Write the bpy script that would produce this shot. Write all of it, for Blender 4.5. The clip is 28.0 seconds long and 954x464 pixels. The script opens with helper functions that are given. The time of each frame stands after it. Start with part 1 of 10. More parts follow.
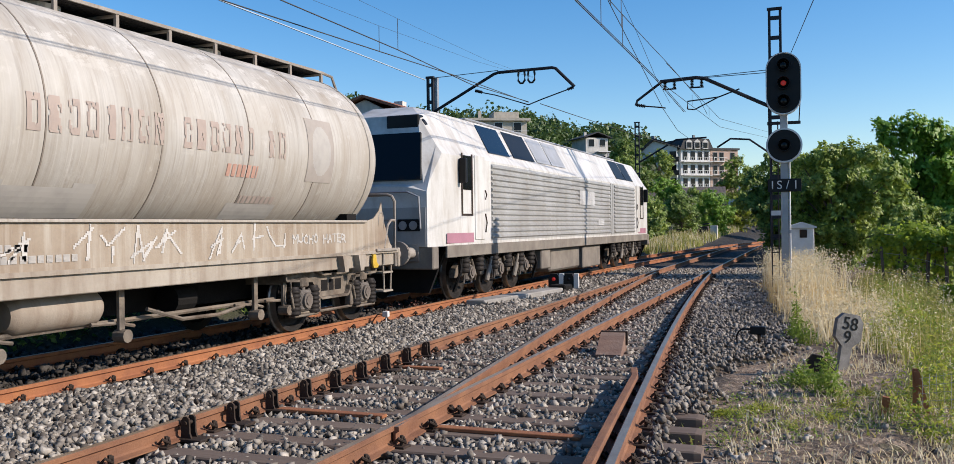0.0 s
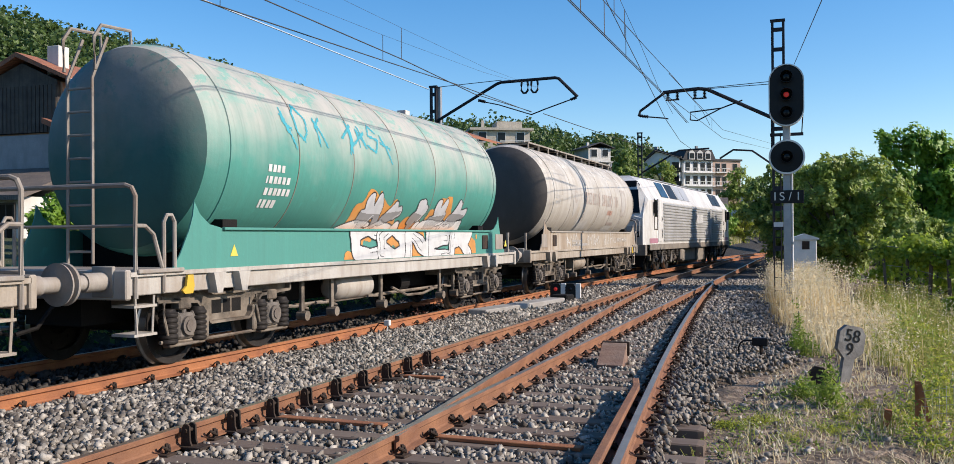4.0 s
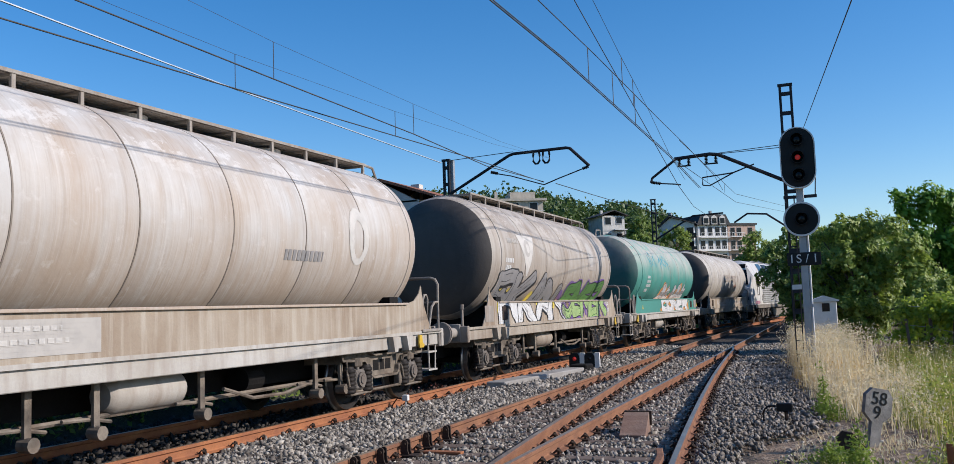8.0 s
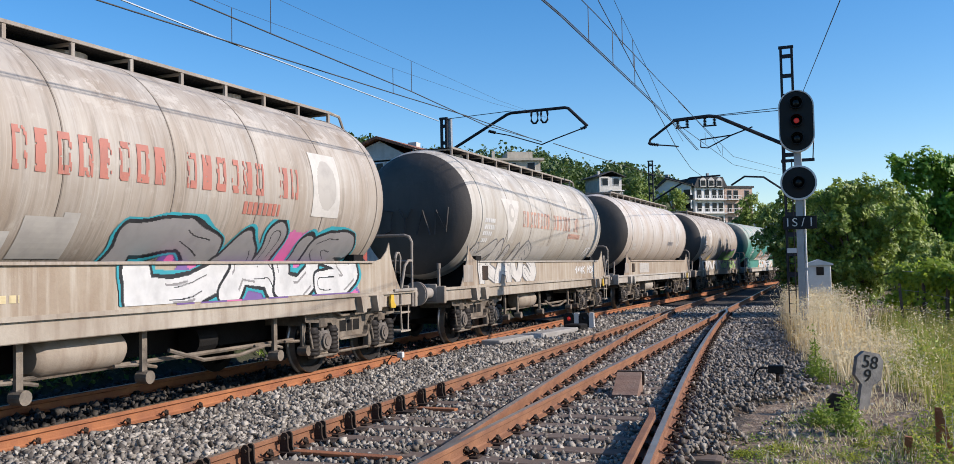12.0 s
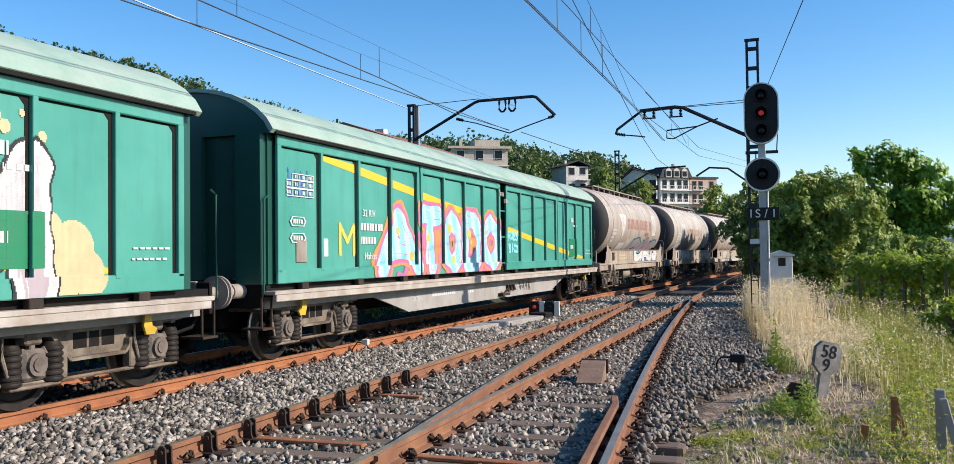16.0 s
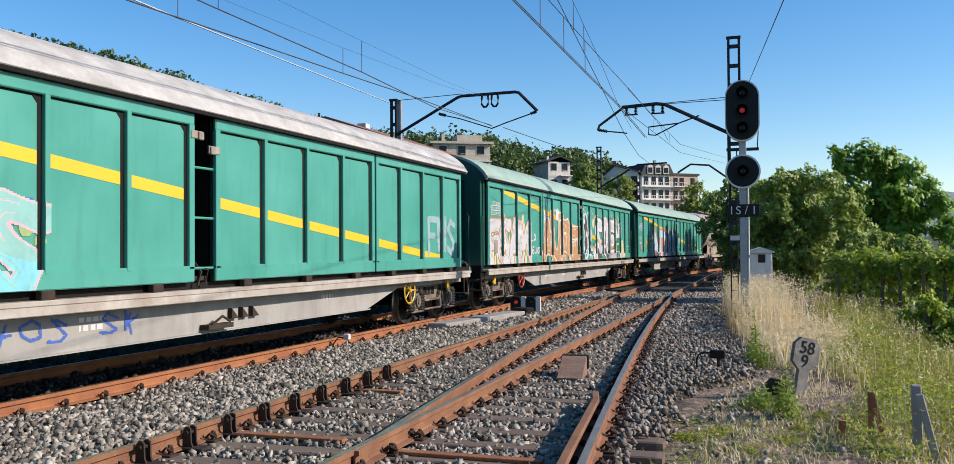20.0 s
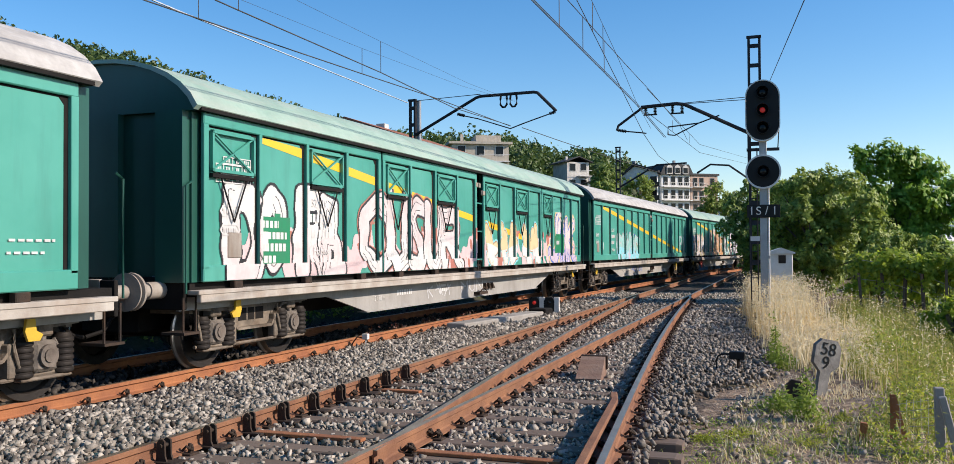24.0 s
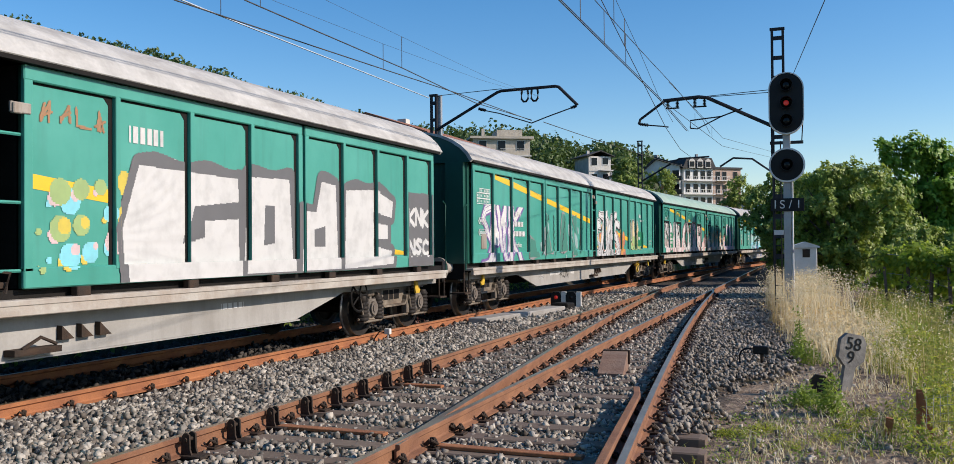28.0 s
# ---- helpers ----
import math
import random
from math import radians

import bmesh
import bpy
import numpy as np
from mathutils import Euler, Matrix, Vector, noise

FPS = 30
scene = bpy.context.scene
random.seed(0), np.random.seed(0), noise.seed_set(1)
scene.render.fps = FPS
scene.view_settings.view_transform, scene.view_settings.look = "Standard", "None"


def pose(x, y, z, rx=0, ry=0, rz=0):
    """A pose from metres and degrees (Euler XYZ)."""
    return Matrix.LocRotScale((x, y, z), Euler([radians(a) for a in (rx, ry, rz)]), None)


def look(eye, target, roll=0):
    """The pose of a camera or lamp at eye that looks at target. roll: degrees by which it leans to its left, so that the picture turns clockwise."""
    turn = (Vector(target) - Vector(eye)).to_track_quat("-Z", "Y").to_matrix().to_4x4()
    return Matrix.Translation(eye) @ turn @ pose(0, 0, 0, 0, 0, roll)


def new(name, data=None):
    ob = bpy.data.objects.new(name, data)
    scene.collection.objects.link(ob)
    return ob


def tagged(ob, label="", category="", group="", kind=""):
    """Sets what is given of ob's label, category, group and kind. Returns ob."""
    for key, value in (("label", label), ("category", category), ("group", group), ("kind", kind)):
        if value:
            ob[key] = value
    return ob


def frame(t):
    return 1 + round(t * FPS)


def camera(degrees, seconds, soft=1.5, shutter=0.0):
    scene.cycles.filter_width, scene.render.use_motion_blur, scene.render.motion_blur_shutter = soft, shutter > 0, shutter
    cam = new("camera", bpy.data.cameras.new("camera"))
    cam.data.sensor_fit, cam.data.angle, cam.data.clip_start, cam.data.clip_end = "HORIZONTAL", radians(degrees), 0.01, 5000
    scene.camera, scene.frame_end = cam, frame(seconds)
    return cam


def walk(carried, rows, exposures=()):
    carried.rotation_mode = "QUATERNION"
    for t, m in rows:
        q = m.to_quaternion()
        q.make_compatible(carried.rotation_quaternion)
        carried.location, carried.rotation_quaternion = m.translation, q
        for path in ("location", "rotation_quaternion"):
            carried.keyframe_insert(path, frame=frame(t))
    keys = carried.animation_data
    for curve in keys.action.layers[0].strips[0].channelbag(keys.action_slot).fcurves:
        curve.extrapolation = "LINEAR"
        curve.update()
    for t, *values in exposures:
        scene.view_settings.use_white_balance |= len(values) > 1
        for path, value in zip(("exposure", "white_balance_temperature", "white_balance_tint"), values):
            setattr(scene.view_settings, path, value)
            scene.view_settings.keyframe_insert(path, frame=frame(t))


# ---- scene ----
cam = camera(55.5, 28.0, soft=0.45)
EYE = (0.0, 0.0, 1.5)
# seconds, pitch, lean, heading to the left of the straight track
VIEW = [(0, -0.27, 0.80, 21.40), (0.5, -0.01, 0.78, 19.66), (1, 0.37, 0.95, 20.37), (1.5, 0.13, 1.10, 19.65),
        (2, -0.01, 0.91, 19.83), (2.5, -0.24, 0.55, 20.88), (4.5, 0.42, 0.38, 21.55), (5, 0.29, 0.58, 21.46),
        (5.5, 0.31, 0.62, 22.36), (6, 0.50, 0.67, 22.73), (6.5, 0.67, 0.76, 21.92), (7, 1.27, 1.38, 21.45),
        (7.5, 4.69, 1.79, 22.83), (8, 4.85, 2.00, 22.58), (8.5, 4.60, 1.92, 22.38), (9, 4.36, 1.73, 23.05),
        (9.5, 3.68, 1.38, 22.52), (10, 2.82, 1.14, 21.98), (10.5, 2.71, 1.21, 21.48), (11, 2.46, 1.11, 21.21),
        (11.5, 2.39, 1.13, 22.30), (12, 2.26, 1.21, 22.31), (12.5, 2.14, 1.08, 22.17), (14.5, 1.67, 0.87, 20.94),
        (15, 1.61, 0.95, 20.74), (15.5, 1.51, 0.86, 20.48), (16, 1.46, 0.67, 20.18), (16.5, 1.42, 0.70, 19.97),
        (17, 1.36, 0.67, 19.76), (17.5, 1.30, 0.63, 19.65), (18, 1.30, 0.66, 19.57), (18.5, 1.30, 0.65, 19.47),
        (19, 1.22, 0.42, 19.37), (19.5, 1.15, 0.31, 19.19), (20, 1.15, 0.40, 19.03), (20.5, 1.16, 0.39, 19.74),
        (21, 1.20, 0.36, 19.96), (21.5, 1.19, 0.26, 19.92), (23.5, 1.19, 0.55, 19.19), (24, 1.17, 0.30, 20.20),
        (24.5, 1.15, 0.26, 19.93), (25, 1.09, 0.25, 19.71), (25.5, 1.05, 0.30, 20.75), (26, 1.01, 0.28, 22.00),
        (26.5, 0.97, 0.21, 22.73), (27, 1.03, 0.25, 22.80), (27.5, 0.98, 0.37, 22.21), (28, 0.85, 0.46, 21.56)]
walk(cam, [(t, pose(*EYE, 90 + p, r, y)) for t, p, r, y in VIEW],
     [(0, 0.18, 6400, 15), (1, 0.22, 6400, 15), (1.5, 0.28, 6400, 15), (2, 0.47, 6400, 15), (2.6, 0.43, 6400, 15), (5, 0.25, 6550, 15), (6, 0.23, 6550, 15), (7, 0.47, 6550, 15), (7.5, 0.17, 6050, 15), (8, 0.03, 6050, 15), (8.5, 0.17, 6050, 15), (9, 0.38, 6250, 15), (9.5, 0.26, 6250, 15), (10.2, 0.16, 6250, 15), (12, 0.22, 6250, 15), (14.6, 0.20, 6550, 15), (15, 0.18, 6550, 15), (16, 0.42, 6550, 15), (17, 0.16, 6550, 15), (18, 0.18, 6550, 15), (20, 0.26, 6550, 15), (21, 0.26, 6650, 16), (24, 0.32, 6650, 16), (25.5, 0.24, 6550, 15), (27, 0.32, 6550, 15), (28, 0.12, 6550, 15)])

# ---- world and sun ----
SUN_EL, SUN_AZ = 29.0, 10.0          # the sun stands square to the track, a little ahead
world = bpy.data.worlds.new("sky")
scene.world = world
world.use_nodes = True
wn = world.node_tree
sky = wn.nodes.new("ShaderNodeTexSky")
sky.sky_type, sky.sun_disc = "NISHITA", False
sky.sun_elevation, sky.sun_rotation = radians(SUN_EL), radians(90 - SUN_AZ)
sky.air_density, sky.dust_density, sky.ozone_density, sky.altitude = 1.0, 0.5, 2.2, 300
wn.nodes["Background"].inputs["Strength"].default_value = 0.145
rich = wn.nodes.new("ShaderNodeHueSaturation")
rich.inputs["Saturation"].default_value = 1.38
wn.links.new(sky.outputs[0], rich.inputs["Color"])
wn.links.new(rich.outputs[0], wn.nodes["Background"].inputs["Color"])
sun = new("sun", bpy.data.lights.new("sun", "SUN"))
sun.data.energy, sun.data.angle, sun.data.color = 5.0, radians(0.53), (1.0, 0.90, 0.76)
sx, sy, sz = math.cos(radians(SUN_EL)) * math.cos(radians(SUN_AZ)), math.cos(radians(SUN_EL)) * math.sin(radians(SUN_AZ)), math.sin(radians(SUN_EL))
sun.matrix_basis = look((sx * 80, sy * 80, sz * 80), (0, 0, 0))

# ---- materials ----
MATS = {}


def nodes_of(name, rough=0.8, metal=0.0):
    m = bpy.data.materials.new(name)
    m.use_nodes = True
    nt = m.node_tree
    b = nt.nodes["Principled BSDF"]
    b.inputs["Roughness"].default_value = rough
    b.inputs["Metallic"].default_value = metal
    MATS[name] = m
    return m, nt, b


def node(nt, kind, **inputs):
    n = nt.nodes.new(kind)
    for k, v in inputs.items():
        n.inputs[k.replace("_", " ")].default_value = v
    return n


def mapped(nt, scale=(1, 1, 1), source="Object"):
    tc = nt.nodes.new("ShaderNodeTexCoord")
    mp = nt.nodes.new("ShaderNodeMapping")
    mp.inputs["Scale"].default_value = scale
    nt.links.new(tc.outputs[source], mp.inputs["Vector"])
    return mp.outputs["Vector"]


def noise_fac(nt, vec, scale, detail=5.0, lo=0.35, hi=0.65, rough=0.6):
    n = node(nt, "ShaderNodeTexNoise", Scale=scale, Detail=detail, Roughness=rough)
    nt.links.new(vec, n.inputs["Vector"])
    r = node(nt, "ShaderNodeMapRange", From_Min=lo, From_Max=hi)
    nt.links.new(n.outputs["Fac"], r.inputs["Value"])
    return r.outputs["Result"]


def mix(nt, fac, a, b):
    n = nt.nodes.new("ShaderNodeMix")
    n.data_type = "RGBA"
    if isinstance(fac, (int, float)):
        n.inputs["Factor"].default_value = fac
    else:
        nt.links.new(fac, n.inputs["Factor"])
    for v, k in ((a, 6), (b, 7)):
        if isinstance(v, tuple):
            n.inputs[k].default_value = (*v, 1)
        else:
            nt.links.new(v, n.inputs[k])
    return n.outputs[2]


def times(nt, a, k):
    n = nt.nodes.new("ShaderNodeMath")
    n.operation = "MULTIPLY"
    for v, i in ((a, 0), (k, 1)):
        if isinstance(v, (int, float)):
            n.inputs[i].default_value = v
        else:
            nt.links.new(v, n.inputs[i])
    return n.outputs[0]


def bumped(nt, b, fac, strength=0.3, dist=0.01):
    n = node(nt, "ShaderNodeBump", Strength=strength, Distance=dist)
    nt.links.new(fac, n.inputs["Height"])
    nt.links.new(n.outputs["Normal"], b.inputs["Normal"])


def surf(name, c1, c2, scale=3.0, rough=0.8, metal=0.0, bump=0.2, fine=40.0, dist=0.01, stain=None, amount=0.5, stretch=(1, 1, 1)):
    """A weathered surface: two tones in patches, fine grain, and stains drawn out along the stretch."""
    m, nt, b = nodes_of(name, rough, metal)
    vec = mapped(nt)
    col = mix(nt, noise_fac(nt, vec, scale), c1, c2)
    grain = noise_fac(nt, vec, fine, 3, 0.2, 0.8)
    col = mix(nt, times(nt, grain, 0.35), col, tuple(x * 0.6 for x in c1))
    if stain:
        sv = mapped(nt, stretch)
        col = mix(nt, times(nt, noise_fac(nt, sv, 2.2, 6, 0.45, 0.72), amount), col, stain)
    nt.links.new(col, b.inputs["Base Color"])
    if bump:
        bumped(nt, b, grain, bump, dist)
    return m


def per_piece(name, cols, rough=0.85, bump=0.4, fine=30.0, island=True, metal=0.0, deep=0.5):
    """Stones, leaves and boards whose tone changes from piece to piece."""
    m, nt, b = nodes_of(name, rough, metal)
    if island:
        src = nt.nodes.new("ShaderNodeNewGeometry").outputs["Random Per Island"]
    else:
        src = nt.nodes.new("ShaderNodeObjectInfo").outputs["Random"]
    r = nt.nodes.new("ShaderNodeValToRGB")
    els = r.color_ramp.elements
    for i, c in enumerate(cols):
        e = els[i] if i < 2 else els.new(0.5)
        e.position = i / (len(cols) - 1)
        e.color = (*c, 1)
    nt.links.new(src, r.inputs["Fac"])
    vec = mapped(nt)
    g = noise_fac(nt, vec, fine, 3, 0.2, 0.8)
    nt.links.new(mix(nt, times(nt, g, deep), r.outputs["Color"], tuple(x * 0.55 for x in cols[0])), b.inputs["Base Color"])
    if bump:
        bumped(nt, b, g, bump, 0.008)
    return m


def leafy(name, cols, glow=0.35):
    """Leaves: tone by leaf, light passing through."""
    m = per_piece(name, cols, 0.5, 0, deep=0.15)
    nt = m.node_tree
    b = nt.nodes["Principled BSDF"]
    t = nt.nodes.new("ShaderNodeBsdfTranslucent")
    s = nt.nodes.new("ShaderNodeMixShader")
    s.inputs[0].default_value = glow
    link = b.inputs["Base Color"].links[0].from_socket
    nt.links.new(link, t.inputs["Color"])
    nt.links.new(b.outputs[0], s.inputs[1])
    nt.links.new(t.outputs[0], s.inputs[2])
    nt.links.new(s.outputs[0], nt.nodes["Material Output"].inputs["Surface"])
    return m


def tank_paint(name, light, dirt, dark, amount=0.75, fade=None, mud=0.8):
    """Old paint on a rounded tank: washed streaks, cement dust, rust-brown runs down the side."""
    m, nt, b = nodes_of(name, 0.62)
    vec = mapped(nt)
    col = mix(nt, noise_fac(nt, vec, 0.9, 6, 0.35, 0.7), light, tuple(0.5 * (p + q) for p, q in zip(light, dirt)))
    if fade:
        z = nt.nodes.new("ShaderNodeSeparateXYZ")
        nt.links.new(vec, z.inputs[0])
        w = nt.nodes.new("ShaderNodeMath")
        nt.links.new(z.outputs["Z"], w.inputs[0])
        nt.links.new(times(nt, noise_fac(nt, vec, 1.6, 6, 0.2, 0.8), 0.7), w.inputs[1])
        r = node(nt, "ShaderNodeMapRange", From_Min=2.75, From_Max=3.75)
        nt.links.new(w.outputs[0], r.inputs["Value"])
        col = mix(nt, r.outputs["Result"], col, fade)
    runs = noise_fac(nt, mapped(nt, (1.4, 2.2, 0.30)), 1.1, 7, 0.45, 0.75, 0.6)
    col = mix(nt, times(nt, runs, 0.8 * amount), col, dirt)
    # mud thrown up from the track, with a brushed upper edge
    hz = nt.nodes.new("ShaderNodeSeparateXYZ")
    nt.links.new(vec, hz.inputs[0])
    add = nt.nodes.new("ShaderNodeMath")
    nt.links.new(hz.outputs["Z"], add.inputs[0])
    nt.links.new(times(nt, noise_fac(nt, mapped(nt, (0.6, 5.5, 0.12)), 1.2, 7, 0.2, 0.8, 0.7), 1.35), add.inputs[1])
    low = node(nt, "ShaderNodeMapRange", From_Min=3.35, From_Max=2.25)
    nt.links.new(add.outputs[0], low.inputs["Value"])
    col = mix(nt, times(nt, low.outputs[0], min(1.0, mud)), col, tuple(0.68 * p + 0.32 * q for p, q in zip(dirt, light)))
    thin = noise_fac(nt, mapped(nt, (2, 11.0, 0.35)), 1.7, 6, 0.50, 0.74)
    col = mix(nt, times(nt, thin, 0.45 * amount), col, dark)
    wash = noise_fac(nt, mapped(nt, (3, 24.0, 0.30)), 1.3, 5, 0.54, 0.72)
    col = mix(nt, times(nt, wash, 0.32 * amount), col, tuple(min(0.7, x * 1.3) for x in light))
    spots = noise_fac(nt, vec, 5.5, 8, 0.6, 0.72)
    col = mix(nt, times(nt, spots, 0.35), col, tuple(min(1, x * 1.25) for x in light))
    # flaked limewash along the shoulders
    high = node(nt, "ShaderNodeMapRange", From_Min=3.05, From_Max=3.5)
    nt.links.new(hz.outputs["Z"], high.inputs["Value"])
    flake = times(nt, noise_fac(nt, mapped(nt, (1, 0.7, 1)), 3.2, 9, 0.53, 0.57, 0.75), high.outputs[0])
    col = mix(nt, times(nt, flake, 0.55), col, tuple(min(0.8, x * 1.3) for x in light))
    soot = times(nt, noise_fac(nt, mapped(nt, (1, 0.5, 1)), 1.1, 6, 0.55, 0.75), high.outputs[0])
    col = mix(nt, times(nt, soot, 0.5), col, dirt)
    nt.links.new(col, b.inputs["Base Color"])
    bumped(nt, b, noise_fac(nt, vec, 12, 6), 0.12, 0.01)
    return m


def wagon_green(name, base, pale, dirt):
    m, nt, b = nodes_of(name, 0.38)
    vec = mapped(nt)
    col = mix(nt, noise_fac(nt, vec, 0.7, 5, 0.3, 0.75), base, pale)
    col = mix(nt, times(nt, noise_fac(nt, mapped(nt, (1, 3.0, 0.35)), 1.5, 7, 0.52, 0.75), 0.45), col, dirt)
    nt.links.new(col, b.inputs["Base Color"])
    bumped(nt, b, noise_fac(nt, vec, 2.2, 3, 0.2, 0.8), 0.08, 0.03)
    return m


def paint(name, c, rough=0.5, wear=0.25):
    m, nt, b = nodes_of(name, rough)
    vec = mapped(nt)
    col = mix(nt, times(nt, noise_fac(nt, vec, 4, 7, 0.45, 0.7), wear), c, tuple(x * 0.45 + 0.05 for x in c))
    nt.links.new(col, b.inputs["Base Color"])
    return m


surf("frame_grey", (0.34, 0.31, 0.27), (0.22, 0.19, 0.16), 1.2, 0.75, 0, 0.2, 30, stain=(0.16, 0.10, 0.06), amount=0.6, stretch=(1, 3, 0.5))
surf("girder_grey", (0.36, 0.35, 0.33), (0.28, 0.27, 0.25), 1.0, 0.7, 0, 0.15, 30, stain=(0.14, 0.12, 0.10), amount=0.35, stretch=(1, 2, 0.4))
surf("floor_edge", (0.46, 0.43, 0.38), (0.30, 0.26, 0.22), 2.0, 0.8, 0, 0.2, 25, stain=(0.22, 0.14, 0.09), amount=0.5, stretch=(1, 1, 1))
surf("bogie_dirt", (0.25, 0.21, 0.165), (0.055, 0.045, 0.036), 3, 0.85, 0, 0.4, 40, stain=(0.20, 0.13, 0.08), amount=0.4)
surf("bogie_grey", (0.19, 0.165, 0.14), (0.06, 0.05, 0.042), 4, 0.8, 0, 0.4, 40, stain=(0.15, 0.10, 0.065), amount=0.5)
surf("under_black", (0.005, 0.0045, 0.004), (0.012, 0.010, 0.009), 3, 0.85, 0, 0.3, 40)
surf("wheel_steel", (0.04, 0.034, 0.03), (0.02, 0.017, 0.015), 4, 0.6, 0.4, 0.2, 40)
surf("tread_steel", (0.45, 0.44, 0.43), (0.30, 0.28, 0.26), 8, 0.3, 0.9, 0.05, 60)
surf("rail_rust", (0.38, 0.15, 0.055), (0.24, 0.085, 0.038), 2.5, 0.85, 0, 0.35, 50, stain=(0.16, 0.06, 0.03), amount=0.5)
surf("rail_brown", (0.27, 0.125, 0.06), (0.17, 0.072, 0.036), 2.5, 0.85, 0, 0.35, 50, stain=(0.12, 0.055, 0.035), amount=0.5)
surf("rail_head", (0.46, 0.36, 0.26), (0.34, 0.23, 0.145), 3.0, 0.35, 0.7, 0.08, 60, stain=(0.26, 0.15, 0.08), amount=0.45)
surf("head_dull", (0.27, 0.19, 0.14), (0.19, 0.125, 0.085), 3.0, 0.5, 0.4, 0.1, 60)
surf("iron_black", (0.03, 0.024, 0.02), (0.065, 0.04, 0.026), 6, 0.8, 0.1, 0.4, 50)
surf("block_wood", (0.24, 0.145, 0.10), (0.16, 0.09, 0.065), 4, 0.9, 0, 0.5, 25, stain=(0.30, 0.24, 0.19), amount=0.4, stretch=(1, 4, 1))
surf("concrete", (0.36, 0.34, 0.31), (0.26, 0.245, 0.225), 3, 0.9, 0, 0.3, 40, stain=(0.2, 0.18, 0.15), amount=0.4)
surf("concrete_old", (0.30, 0.285, 0.26), (0.14, 0.13, 0.12), 7, 0.95, 0, 0.5, 30, stain=(0.08, 0.07, 0.06), amount=0.6)
surf("galvanised", (0.40, 0.41, 0.42), (0.30, 0.31, 0.32), 3, 0.5, 0.5, 0.1, 40)
surf("mast_dark", (0.035, 0.036, 0.042), (0.022, 0.022, 0.026), 3, 0.6, 0.3, 0.15, 40)
surf("wire_dark", (0.05, 0.045, 0.04), (0.08, 0.07, 0.06), 3, 0.6, 0.3, 0, 40)
surf("wire_bright", (0.75, 0.74, 0.72), (0.6, 0.6, 0.6), 3, 0.35, 0.6, 0, 40)
surf("signal_black", (0.006, 0.006, 0.007), (0.011, 0.011, 0.012), 3, 0.45, 0, 0.05, 40)
surf("white_paint", (0.74, 0.73, 0.70), (0.62, 0.61, 0.58), 3, 0.6, 0, 0.1, 40, stain=(0.4, 0.36, 0.3), amount=0.35)
surf("red_paint", (0.45, 0.05, 0.035), (0.33, 0.05, 0.04), 3, 0.5, 0, 0.1, 40)
surf("yellow_paint", (0.62, 0.40, 0.03), (0.52, 0.33, 0.03), 3, 0.5, 0, 0.1, 40, stain=(0.2, 0.14, 0.05), amount=0.3)
leafy("vine_leaf", [(0.24, 0.36, 0.035), (0.46, 0.54, 0.06), (0.62, 0.62, 0.085), (0.15, 0.25, 0.025)], 0.6)
surf("soil", (0.20, 0.16, 0.12), (0.28, 0.23, 0.17), 1.5, 0.95, 0, 0.6, 20, 0.03)
surf("rock_bed", (0.09, 0.08, 0.072), (0.04, 0.035, 0.032), 6, 0.95, 0, 0.8, 22, 0.05)
per_piece("ballast_stone", [(0.050, 0.041, 0.033), (0.40, 0.36, 0.30), (0.11, 0.090, 0.072), (0.60, 0.545, 0.46), (0.25, 0.19, 0.135), (0.43, 0.385, 0.32), (0.075, 0.058, 0.045)])
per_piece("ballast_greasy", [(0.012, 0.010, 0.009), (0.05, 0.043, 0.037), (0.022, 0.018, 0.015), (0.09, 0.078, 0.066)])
per_piece("ballast_soiled", [(0.06, 0.049, 0.039), (0.34, 0.30, 0.25), (0.12, 0.098, 0.078), (0.52, 0.475, 0.41), (0.22, 0.175, 0.13), (0.40, 0.36, 0.305)])
per_piece("sleeper_wood", [(0.12, 0.082, 0.06), (0.19, 0.14, 0.105), (0.075, 0.052, 0.04), (0.15, 0.11, 0.085)], 0.9, 0.6, 9.0, island=False)
leafy("leaf_olive", [(0.11, 0.17, 0.03), (0.32, 0.42, 0.06), (0.17, 0.25, 0.04), (0.56, 0.60, 0.18), (0.26, 0.35, 0.05), (0.44, 0.52, 0.10)], 0.42)
leafy("leaf_bright", [(0.11, 0.22, 0.025), (0.30, 0.48, 0.05), (0.17, 0.31, 0.03), (0.46, 0.60, 0.09), (0.24, 0.40, 0.04)], 0.42)
leafy("leaf_yellow", [(0.30, 0.36, 0.035), (0.48, 0.49, 0.07), (0.17, 0.25, 0.03)], 0.6)
leafy("leaf_fresh", [(0.13, 0.22, 0.03), (0.24, 0.34, 0.05), (0.08, 0.14, 0.02), (0.34, 0.42, 0.07)], 0.55)
leafy("leaf_dark", [(0.07, 0.12, 0.02), (0.19, 0.28, 0.045), (0.10, 0.16, 0.03), (0.30, 0.38, 0.08)], 0.38)
leafy("leaf_wood", [(0.06, 0.11, 0.028), (0.12, 0.18, 0.04), (0.18, 0.24, 0.055), (0.04, 0.08, 0.025)], 0.35)
leafy("straw", [(0.66, 0.50, 0.24), (0.80, 0.68, 0.42), (0.54, 0.38, 0.16), (0.86, 0.78, 0.58)], 0.5)
